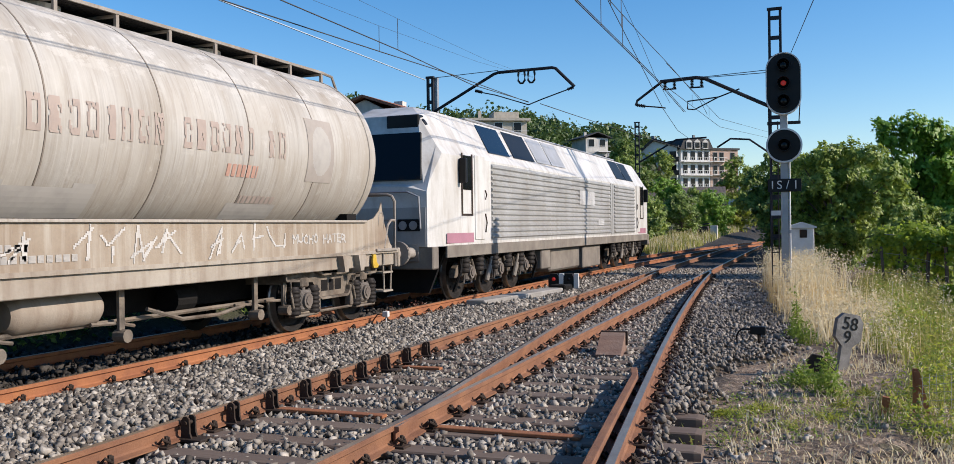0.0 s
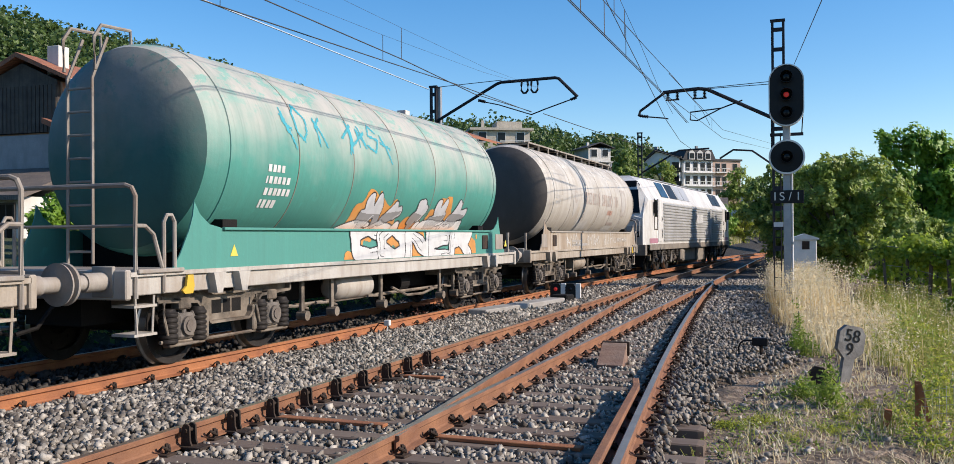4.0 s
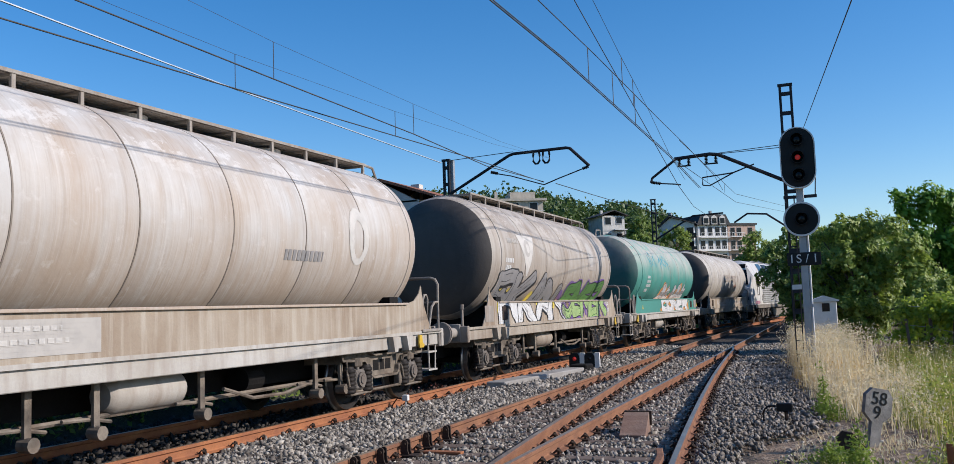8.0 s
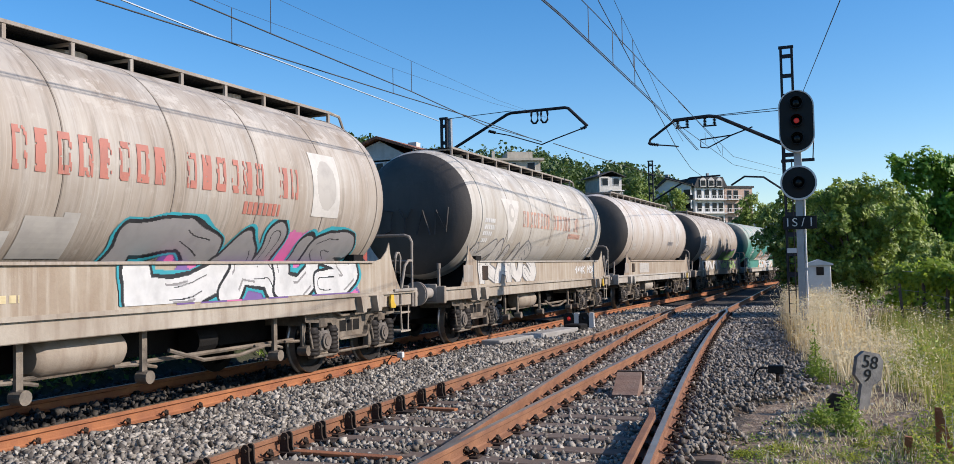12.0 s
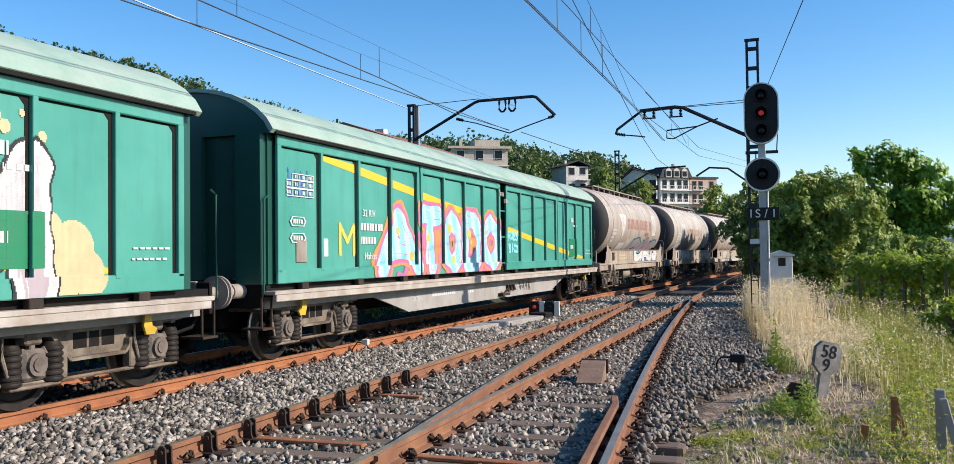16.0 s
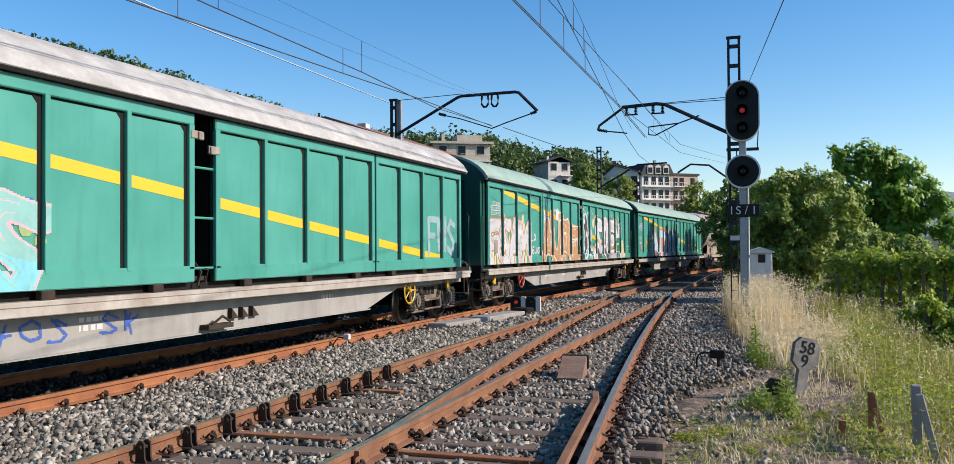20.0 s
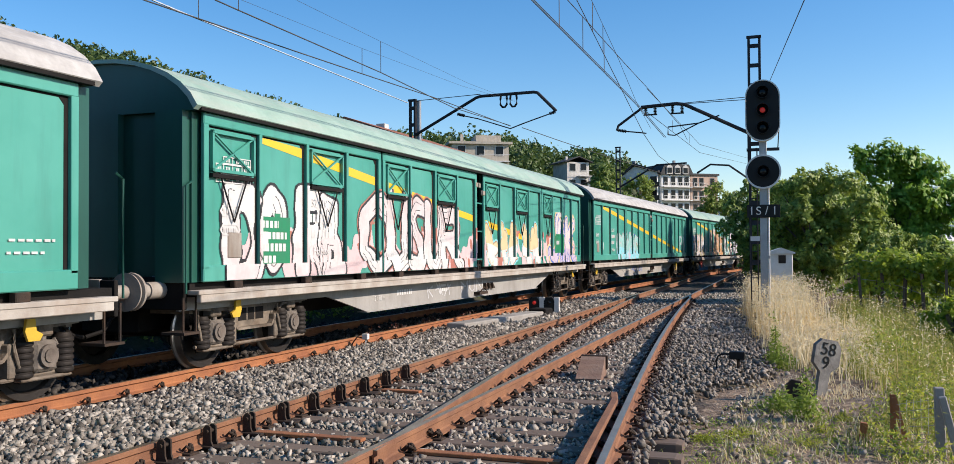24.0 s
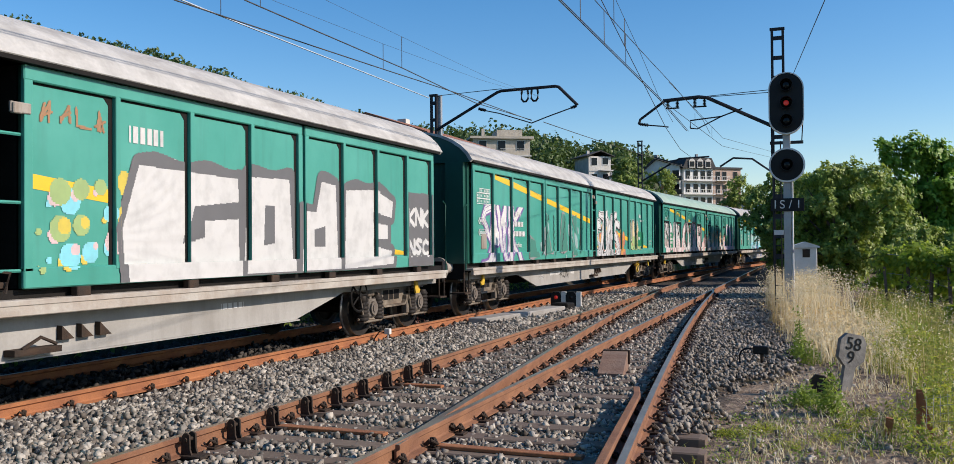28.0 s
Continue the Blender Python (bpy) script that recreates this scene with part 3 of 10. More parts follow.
for y in SLEEPERS:
    d = rail_d(y) + 0.55 if y < 30 else rail_c(y) + 0.5
    a = rail_a(y) - 0.45
    ob = part("sleeper", sleeper_mesh, None, side_track)
    ob.matrix_basis = pose((a + d) / 2, y, random.uniform(-0.012, 0.004), 0, 0, 1.4 + random.uniform(-0.6, 0.6)) @ Matrix.Diagonal((d - a, 1, 1, 1))
    for fn in (rail_a, rail_c, rail_d, rail_b):
        if (fn is rail_b and (y < 6.3 or y > 27)) or (fn is rail_c and y > 26.5) or (fn is rail_c and y < 5):
            continue
        part("rail_clip", clip_mesh, None, side_track, at=pose(fn(y), y, 0, 0, 0, random.uniform(-4, 4)))
for k in range(46):
    s = 4.83 + 0.6 * k
    part("rail_clip", clip_mesh, None, main_track, at=pose(*beside(s, HALF)))

bracket = Shape()
bracket.slab([(0.045, -0.15), (0.15, -0.15), (0.13, -0.10), (0.125, 0.015), (0.105, 0.03), (0.075, 0.03), (0.05, 0.0)], "y", -0.045, -0.028)
bracket.slab([(0.045, -0.15), (0.15, -0.15), (0.13, -0.10), (0.125, 0.015), (0.105, 0.03), (0.075, 0.03), (0.05, 0.0)], "y", 0.028, 0.045)
bracket.box(0.05, 0.26, -0.08, 0.08, -0.165, -0.14, bev=0.004)
bracket.cyl((0.095, -0.06, -0.02), (0.095, 0.06, -0.02), 0.016, n=8)
bracket_mesh = bracket.mesh("check_rail_bracket", ["iron_black"])
for k in range(-3, 6):
    y = 7.69 + 0.6 * k
    part("check_rail_bracket", bracket_mesh, None, side_track, at=pose(rail_a(y), y, 0))
for x0, x1, y in ((rail_a(7.1) + 0.15, rail_b(7.1) - 0.45, 7.12), (rail_c(7.0) + 0.12, rail_d(7.0) - 0.35, 6.86), (rail_a(9.7) + 0.2, -4.3, 9.75)):
    part("tie_plate", Shape().box(x0, x1, y - 0.05, y + 0.05, -0.165, -0.135, bev=0.005), "rail_rust", side_track, "rusty flat steel tie plate")


# ---- the train ----
LT, LH, LL = 14.0, 21.3, 22.3
# way of the coupling behind the locomotive, second by second
TRAVEL = [14.98, 19.96, 24.92, 29.94, 35.11, 40.46, 46.04, 51.88, 58.0, 64.38, 71.04, 77.95, 85.09, 92.45, 99.98, 107.65, 115.43, 123.29,
          131.18, 139.07, 146.93, 154.74, 162.48, 170.12, 177.67, 185.13, 192.52, 199.85, 207.17]
WHEEL_R = 0.46


def rest_pose(centre, half):
    """The pose of a vehicle whose two pivots stand half a pivot distance from its centre on the line."""
    x0, y0, _ = way(centre - half)
    x1, y1, _ = way(centre + half)
    return pose((x0 + x1) / 2, (y0 + y1) / 2, 0, 0, 0, math.degrees(math.atan2(-(x1 - x0), y1 - y0)))


WAGONS, WHEELSETS = [], []

# --- bogie ---
frame_side = Shape()
OUTER = [(-1.36, 0.78), (-1.36, 0.88), (-0.58, 0.91), (-0.34, 0.82), (0.34, 0.82), (0.58, 0.91), (1.36, 0.88), (1.36, 0.78), (0.66, 0.74), (0.40, 0.46), (-0.40, 0.46), (-0.66, 0.74)]
for sg in (-1, 1):
    frame_side.slab(OUTER, "x", sg * 1.00, sg * 1.05)
    for k in range(12):                                   # flange along the edge of the plate
        (y0, z0), (y1, z1) = OUTER[k], OUTER[(k + 1) % 12]
        d = Vector((y1 - y0, z1 - z0)).normalized() * 0.018
        frame_side.slab([(y0 - d.y, z0 + d.x), (y1 - d.y, z1 + d.x), (y1 + d.y, z1 - d.x), (y0 + d.y, z0 - d.x)], "x", sg * 1.00, sg * 1.13)
    for y0, y1, z0, z1 in ((-0.30, -0.11, 0.56, 0.73), (-0.07, 0.07, 0.56, 0.73), (0.11, 0.30, 0.56, 0.73)):
        frame_side.box(sg * 1.045, sg * 1.054, y0, y1, z0, z1, 1)
    for yy in (-0.9, 0.9):
        frame_side.box(sg * 1.0, sg * 1.15, yy - 0.11, yy + 0.11, 0.66, 0.80, bev=0.02)
        frame_side.tube([(sg * 1.14, yy - 0.38, 0.76), (sg * 1.17, yy - 0.40, 0.55), (sg * 1.15, yy - 0.30, 0.30)], 0.02, 6)
        frame_side.box(sg * 1.02, sg * 1.14, yy * 0.56 - 0.05, yy * 0.56 + 0.05, 0.28, 0.62, bev=0.015)
    frame_side.tube([(sg * 1.10, -1.3, 0.30), (sg * 1.10, -0.5, 0.27), (sg * 1.10, 0.5, 0.27), (sg * 1.10, 1.3, 0.30)], 0.022, 6)
frame_side.box(-1.02, 1.02, -0.25, 0.25, 0.55, 0.80, bev=0.03)
for yy in (-1.30, 1.30):
    frame_side.box(-1.05, 1.05, yy - 0.04, yy + 0.04, 0.72, 0.84)
FRAME_MESH = frame_side.mesh("bogie_frame", ["bogie_dirt", "under_black"])
spring = Shape()
coil = [(0.0, 0.265), (0.07, 0.265)]
for k in range(6):
    z = 0.30 + 0.062 * k
    coil += [(0.084, z - 0.026), (0.094, z - 0.018), (0.098, z), (0.094, z + 0.018), (0.084, z + 0.026)]
spring.lathe([(a * 1.18, b) for a, b in coil] + [(0.08, 0.68), (0.0, 0.68)], "z", n=16)
SPRING_MESH = spring.mesh("spring", ["wheel_steel"], True)
axlebox = Shape().box(-0.06, 0.09, -0.15, 0.15, 0.31, 0.62, bev=0.035)
axlebox.cyl((0.05, 0, 0.47), (0.125, 0, 0.47), 0.115, n=18)
axlebox.cyl((0.12, 0, 0.47), (0.14, 0, 0.47), 0.07, n=12)
axlebox.box(-0.03, 0.05, -0.035, 0.035, 0.60, 0.78, bev=0.012)
axlebox.tube([(0.03, -0.17, 0.27), (0.05, -0.17, 0.56), (0.05, -0.12, 0.63)], 0.018, 6)
axlebox.tube([(0.03, 0.17, 0.27), (0.05, 0.17, 0.56), (0.05, 0.12, 0.63)], 0.018, 6)
PLATE_MESH = Shape().box(-0.06, 0.06, -0.32, 0.32, 0.235, 0.27, bev=0.012).mesh("spring_plate", ["bogie_dirt"])
AXLEBOX_MESH = axlebox.mesh("axlebox", ["bogie_grey"])


def wheelset_mesh(r):
    s = Shape()
    for sg in (-1, 1):
        c = sg * HALF
        s.lathe([(0.09, c - 0.06), (0.14, c - 0.05), (r * 0.62, c - 0.02), (r * 0.80, c - 0.06)], "x", n=32)
        s.lathe([(r + 0.03, c - sg * 0.065), (r + 0.03, c - sg * 0.04), (r, c - sg * 0.03), (r - 0.006, c + 0.065 * sg)], "x", n=40, mi=1)
        s.lathe([(r - 0.006, c + 0.065 * sg), (r * 0.84, c + 0.06 * sg), (r * 0.78, c + 0.02 * sg), (r * 0.36, c + 0.005 * sg), (r * 0.26, c + 0.07 * sg), (0.10, c + 0.08 * sg), (0.0, c + 0.08 * sg)], "x", n=40)
        s.lathe([(r + 0.03, c - sg * 0.065), (r * 0.82, c - sg * 0.065), (r * 0.80, c - 0.06 * sg)], "x", n=40)
        for k in range(6):
            a = math.pi * k / 3
            s.cyl((c + 0.0 * sg, 0.58 * r * math.cos(a), 0.58 * r * math.sin(a)), (c + sg * 0.026, 0.58 * r * math.cos(a), 0.58 * r * math.sin(a)), 0.03, n=8)
    s.cyl((-1.05, 0, 0), (1.05, 0, 0), 0.08, n=12)
    return s.mesh("wheelset", ["wheel_steel", "tread_steel"], True)


WHEELSET_MESH = wheelset_mesh(WHEEL_R)


def bogie(parent, y):
    b = part("bogie", FRAME_MESH, None, parent, "two-axle bogie, dusty brown cast steel", at=pose(0, y, 0))
    for yy in (-0.9, 0.9):
        w = part("wheelset", WHEELSET_MESH, None, b, at=pose(0, yy, WHEEL_R))
        WHEELSETS.append((w, yy))
        for sg in (-1, 1):
            part("axlebox", AXLEBOX_MESH, None, b, at=pose(sg * 1.08, yy, 0, 0, 0, 0 if sg > 0 else 180))
            part("spring_plate", PLATE_MESH, None, b, at=pose(sg * 1.12, yy, 0))
            for dy in (-0.26, 0.26):
                part("spring", SPRING_MESH, None, b, at=pose(sg * 1.10, yy + dy, 0))
    return b


BUFFER = Shape()
BUFFER.cyl((0, 0, 0), (0, 0.30, 0), 0.105, n=18)
BUFFER.cyl((0, 0.28, 0), (0, 0.52, 0), 0.085, n=18)
BUFFER.lathe([(0.0, 0.585), (0.12, 0.58), (0.22, 0.555), (0.225, 0.53), (0.08, 0.52)], "y", n=28)
BUFFER.box(-0.15, 0.15, -0.03, 0.02, -0.17, 0.17, bev=0.01)
BUFFER_MESH = BUFFER.mesh("buffer", ["frame_grey"], True)


def ends(parent, half, z=1.04):
    """Buffers and screw couplings at both ends."""
    for sg in (-1, 1):
        for x in (-0.95, 0.95):
            part("buffer", BUFFER_MESH, None, parent, at=pose(x, sg * (half - 0.585), z, 0, 0, 0 if sg > 0 else 180))
        c = Shape().tube([(0, sg * (half - 0.55), 0.98), (0, sg * (half - 0.2), 0.93), (0, sg * (half - 0.02), 0.80), (0.03, sg * (half + 0.0), 0.6)], 0.035, 6)
        c.tube([(0.35, sg * (half - 0.55), 0.85), (0.35, sg * (half - 0.25), 0.55), (0.3, sg * (half - 0.02), 0.5)], 0.025, 6)
        part("coupling", c, "under_black", parent, "screw coupling and brake hose")


TANK_Z, TANK_R = 2.66, 1.37


def railing(parent, y, sg, mat, x0=-1.25, x1=1.25):
    """Bent-pipe railing of an end platform; sg is the way to the wagon's end."""
    z = 1.2
    for yy, h in ((y, 0.90),):
        pts = [(x1, yy, z - 0.35), (x1, yy, z + h - 0.12), (x1 - 0.05, yy, z + h - 0.03), (x1 - 0.14, yy, z + h), (x0 + 0.14, yy, z + h), (x0 + 0.05, yy, z + h - 0.03), (x0, yy, z + h - 0.12), (x0, yy, z - 0.35)]
        part("railing", Shape().tube(pts, 0.028, 7).tube([(x1, yy, z + 0.45), (x0, yy, z + 0.45)], 0.02, 6), mat, parent)
    for x in (x0, x1):
        pts = [(x, y, z + 0.45), (x, y - sg * 0.15, z + 0.45), (x, y - sg * 0.28, z + 0.36), (x, y - sg * 0.42, z - 0.02)]
        part("handrail", Shape().tube(pts, 0.024, 7), mat, parent)
        hoop = [(x, y - sg * 0.45, z - 0.3), (x, y - sg * 0.45, z + 0.50), (x, y - sg * 0.50, z + 0.58), (x, y - sg * 0.58, z + 0.58), (x, y - sg * 0.63, z + 0.50), (x, y - sg * 0.63, z - 0.1)]
        part("grab_rail", Shape().tube(hoop, 0.024, 7), mat, parent)
    part("platform", Shape().box(-1.3, 1.3, min(y, y - sg * 0.75), max(y, y - sg * 0.75), 1.12, 1.17, bev=0.01), "frame_grey", parent, "grating platform at the wagon's end")


def tank_wagon(k, paint_name, frame_name, label, flip=1, walkway=True):
    w = tagged(empty("tank_wagon"), label, "tank wagon", "cement tank wagons of the train")
    half = LT / 2
    f = flip
    far = (5.65, 5.2, 5.2, 5.45, 5.35, 5.3)[k]
    r0, r1 = -5.15 * f, far * f            # ends of the barrel; the platform is beyond r1
    lo, hi = min(r0, r1), max(r0, r1)
    e = 0.50
    prof = [(0.0, lo - 0.10), (TANK_R * 0.42, lo - 0.085), (TANK_R * 0.70, lo - 0.03), (TANK_R * 0.85, lo + 0.045), (TANK_R * 0.935, lo + 0.14), (TANK_R * 0.98, lo + 0.27), (TANK_R, lo + e)]
    seams = [lo + e + (hi - lo - 2 * e) * i / 6 for i in range(7)]
    for s in seams[1:-1]:
        prof += [(TANK_R, s - 0.02), (TANK_R - 0.006, s - 0.012), (TANK_R - 0.006, s + 0.012), (TANK_R, s + 0.02)]
    prof += [(TANK_R, hi - e), (TANK_R * 0.98, hi - 0.27), (TANK_R * 0.935, hi - 0.14), (TANK_R * 0.85, hi - 0.045), (TANK_R * 0.70, hi + 0.03), (TANK_R * 0.42, hi + 0.085), (0.0, hi + 0.10)]
    part("tank", Shape().lathe(prof[4:-4], "y", (0, 0, TANK_Z), 72), paint_name, w, smooth=True)
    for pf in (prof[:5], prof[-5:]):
        part("tank_end", Shape().lathe(pf, "y", (0, 0, TANK_Z), 72), "end_teal" if k == 1 else "end_soot", w, "dished end, paint darkened for shade", smooth=True)
    for s in seams[1:-1]:
        part("weld_line", Shape().lathe([(TANK_R - 0.008, s - 0.009), (TANK_R + 0.001, s - 0.009), (TANK_R + 0.001, s + 0.009), (TANK_R - 0.008, s + 0.009)], "y", (0, 0, TANK_Z), 72), "weld_dirt", w, smooth=True)
    for s in (lo + e, hi - e):
        part("ring_seam", Shape().lathe([(TANK_R - 0.01, s - 0.03), (TANK_R + 0.012, s - 0.022), (TANK_R + 0.012, s + 0.022), (TANK_R - 0.01, s + 0.03)], "y", (0, 0, TANK_Z), 72), paint_name, w, smooth=True)
    # side skirts, with a curved fin at each end
    yb, yt = -5.62 * f, (far + 0.48) * f
    zt = 1.63
    fin = [(0.0, 1.14), (0.14, 1.32), (0.30, 1.60), (0.37, 1.78), (0.40, 1.95), (0.50, 1.80), (0.68, 1.68), (0.95, zt)]
    out = [(yb + d * f, z) for d, z in fin] + [(yt - d * f, z) for d, z in fin[::-1]]
    for sg in (-1, 1):
        part("side_skirt", Shape().slab(out, "x", sg * 1.245, sg * 1.262), paint_name if k == 1 else "skirt_mud", w)
    sk = Shape().box(1.255, 1.30, lo + 0.45, hi - 0.5, zt - 0.02, zt + 0.015, bev=0.005)
    part("skirt_rim", sk, paint_name, w)
    # underframe
    u = Shape()
    for sg in (-1, 1):
        u.box(sg * 1.20, sg * 1.27, -6.35, 6.35, 1.09, 1.14)
        u.box(sg * 1.16, sg * 1.23, -6.35, 6.35, 0.88, 1.10, bev=0.01)
        for y in (-4.4, -4.9, 4.4, 4.9):
            u.slab([(y - 0.12, 1.09), (y + 0.12, 1.09), (y + 0.05, 0.84), (y - 0.05, 0.84)], "x", sg * 1.2, sg * 1.34)
    u.box(-1.2, 1.2, -6.4, 6.4, 0.98, 1.1)
    for sg in (-1, 1):
        u.box(-1.27, 1.27, sg * 6.33, sg * 6.42, 0.84, 1.17, bev=0.015)
    part("underframe", u, frame_name, w, "dirty beige steel underframe")
    # added black box that stops light passing under the tank
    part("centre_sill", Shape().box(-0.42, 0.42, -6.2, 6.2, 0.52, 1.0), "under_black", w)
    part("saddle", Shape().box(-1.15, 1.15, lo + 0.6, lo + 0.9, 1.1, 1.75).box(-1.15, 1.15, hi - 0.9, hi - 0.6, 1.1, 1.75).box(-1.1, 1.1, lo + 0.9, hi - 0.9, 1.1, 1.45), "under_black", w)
    ends(w, half)
    for y in (-4.4, 4.4):
        bogie(w, y)
    # brake gear between the bogies
    part("air_reservoir", Shape().lathe([(0, -0.62), (0.15, -0.60), (0.21, -0.52), (0.21, 0.52), (0.15, 0.60), (0, 0.62)], "y", (0.85, -0.9, 0.70), 20), frame_name, w, "beige air reservoir", smooth=True)
    part("brake_cylinder", Shape().lathe([(0, -0.25), (0.17, -0.24), (0.17, 0.12), (0.09, 0.2), (0.05, 0.24), (0, 0.24)], "y", (0.7, 1.3, 0.66), 16), "under_black", w)
    hang = Shape()
    for y in (-1.75, -0.1, 2.4, -2.6, 3.1):
        hang.box(1.02, 1.06, y - 0.04, y + 0.04, 0.36, 0.9)
        hang.cyl((0.98, y, 0.36), (1.14, y, 0.36), 0.075, n=12)
        hang.tube([(1.0, y - 0.4, 0.52), (1.0, y, 0.5), (0.95, y + 0.3, 0.44)], 0.022, 6)
    hang.tube([(0.9, -3.2, 0.5), (0.9, 3.2, 0.52)], 0.03, 6)
    hang.tube([(1.05, 0.3, 0.62), (1.05, 0.9, 0.45), (1.05, 1.6, 0.44), (1.0, 2.2, 0.5)], 0.025, 6)
    part("brake_rigging", hang, "bogie_dirt", w)
    # steps, hooks, label frames
    for x in (1.05, -1.05):
        yy = 6.05 * f
        st = Shape().box(x - 0.16, x + 0.16, yy - 0.18, yy + 0.18, 0.42, 0.45)
        st.box(x - 0.16, x + 0.16, yy - 0.18, yy + 0.18, 0.74, 0.77)
        st.tube([(x + 0.14, yy - 0.16, 1.0), (x + 0.14, yy - 0.12, 0.42)], 0.016, 5)
        st.tube([(x + 0.14, yy + 0.16, 1.0), (x + 0.14, yy + 0.12, 0.42)], 0.016, 5)
        part("step", st, frame_name, w)
    part("lifting_hook", Shape().slab([(5.35 * f, 1.08), (5.45 * f, 1.08), (5.47 * f, 0.95), (5.54 * f, 0.90), (5.5 * f, 0.86), (5.36 * f, 0.86), (5.33 * f, 0.95)], "x", 1.27, 1.30), "yellow_paint", w, "yellow lifting hook")
    fr = Shape().box(1.262, 1.285, -4.35 * f - 0.16, -4.35 * f + 0.16, 1.24, 1.54, bev=0.01)
    part("label_holder", fr, "iron_black", w, "black wire label holder")
    part("label_board", Shape().box(1.264, 1.272, -5.25 * f - 0.24, -5.25 * f + 0.24, 1.22, 1.56), "frame_grey", w)
    railing(w, 6.25 * f, f, "frame_grey")
    post = Shape().tube([(1.1, -6.3 * f, 0.85), (1.1, -6.3 * f, 1.55)], 0.03, 6)
    post.cyl((1.1, -6.3 * f, 1.5), (1.1, -6.3 * f, 1.6), 0.04, n=8)
    part("grab_post", post, "frame_grey", w)
    # walkway along the crown
    if walkway:
        wk = Shape()
        n = 11
        for sg in (-1, 1):
            wk.box(sg * 0.42, sg * 0.47, lo + 1.0, hi - 0.4, TANK_Z + TANK_R + 0.075, TANK_Z + TANK_R + 0.115)
            for i in range(n):
                y = lo + 1.05 + (hi - lo - 1.5) * i / (n - 1)
                wk.box(sg * 0.42, sg * 0.46, y - 0.025, y + 0.025, TANK_Z + TANK_R - 0.09, TANK_Z + TANK_R + 0.08)
        for i in range(n):
            y = lo + 1.05 + (hi - lo - 1.5) * i / (n - 1)
            wk.box(-0.45, 0.45, y - 0.03, y + 0.03, TANK_Z + TANK_R + 0.045, TANK_Z + TANK_R + 0.072)
        part("roof_walkway", wk, "frame_grey", w, "grey steel roof walkway on short posts")
        gr = Shape()
        for i in range(9):
            x = -0.40 + 0.1 * i
            gr.box(x - 0.042, x + 0.042, lo + 1.0, hi - 0.4, TANK_Z + TANK_R + 0.075, TANK_Z + TANK_R + 0.098)
        # black planks stand in for shade under the walkway; grey on wagons 2, 3
        part("grating", gr, "frame_grey" if k in (2, 3) else "under_black", w)
        for i in range(3):
            y = lo + 2.0 + 2.9 * i
            part("hatch", Shape().cyl((0, y, TANK_Z + TANK_R - 0.05), (0, y, TANK_Z + TANK_R + 0.04), 0.28, n=20), paint_name, w)
        end = hi if f > 0 else lo
        part("end_hoop", Shape().tube([(0.44, end - 0.4 * f, TANK_Z + TANK_R + 0.095), (0.44, end - 0.1 * f, TANK_Z + TANK_R + 0.075), (0.46, end + 0.16 * f, TANK_Z + TANK_R - 0.35)], 0.026, 6), "frame_grey", w)
    lad = Shape()
    end = (r1 + 0.24 * f)
    for x in (-0.55, -0.15):
        lad.tube([(x, end, 1.2), (x, end, 3.5), (x, end - 0.25 * f, 4.05)], 0.022, 6)
    for i in range(8):
        lad.tube([(-0.55, end, 1.35 + 0.29 * i), (-0.15, end, 1.35 + 0.29 * i)], 0.016, 5)
    part("end_ladder", lad, "frame_grey", w)
    if not walkway:
        for x in (-0.6, -0.1):
            hoop = Shape().tube([(x, end, 3.6), (x, end + 0.02 * f, 4.0), (x, end - 0.1 * f, 4.17), (x, end - 0.6 * f, 4.2), (x, end - 0.62 * f, 3.95)], 0.024, 6)
            part("ladder_hoop", hoop, "frame_grey", w)
    WAGONS.append((w, "tank", k))
    return w


tank_paint("tank_beige", (0.47, 0.45, 0.41), (0.28, 0.23, 0.17), (0.15, 0.12, 0.09), 0.95, mud=0.85)
tank_paint("tank_brown", (0.41, 0.375, 0.33), (0.24, 0.18, 0.125), (0.11, 0.085, 0.065), 1.1, mud=0.95)
tank_paint("tank_pale", (0.49, 0.475, 0.45), (0.32, 0.215, 0.125), (0.20, 0.14, 0.085), 0.75, mud=1.0)
tank_paint("tank_teal", (0.055, 0.27, 0.215), (0.06, 0.19, 0.16), (0.05, 0.13, 0.11), 0.5, fade=(0.40, 0.385, 0.34))
surf("skirt_mud", (0.34, 0.28, 0.21), (0.23, 0.165, 0.11), 1.1, 0.8, 0, 0.2, 30, stain=(0.46, 0.425, 0.36), amount=0.7, stretch=(1, 4, 0.25))
surf("underframe_beige", (0.40, 0.355, 0.29), (0.25, 0.20, 0.15), 1.0, 0.75, 0, 0.2, 30, stain=(0.15, 0.095, 0.06), amount=0.6, stretch=(1, 3, 0.4))
surf("underframe_pale", (0.47, 0.45, 0.41), (0.33, 0.29, 0.24), 1.0, 0.75, 0, 0.2, 30, stain=(0.18, 0.12, 0.08), amount=0.5, stretch=(1, 3, 0.4))

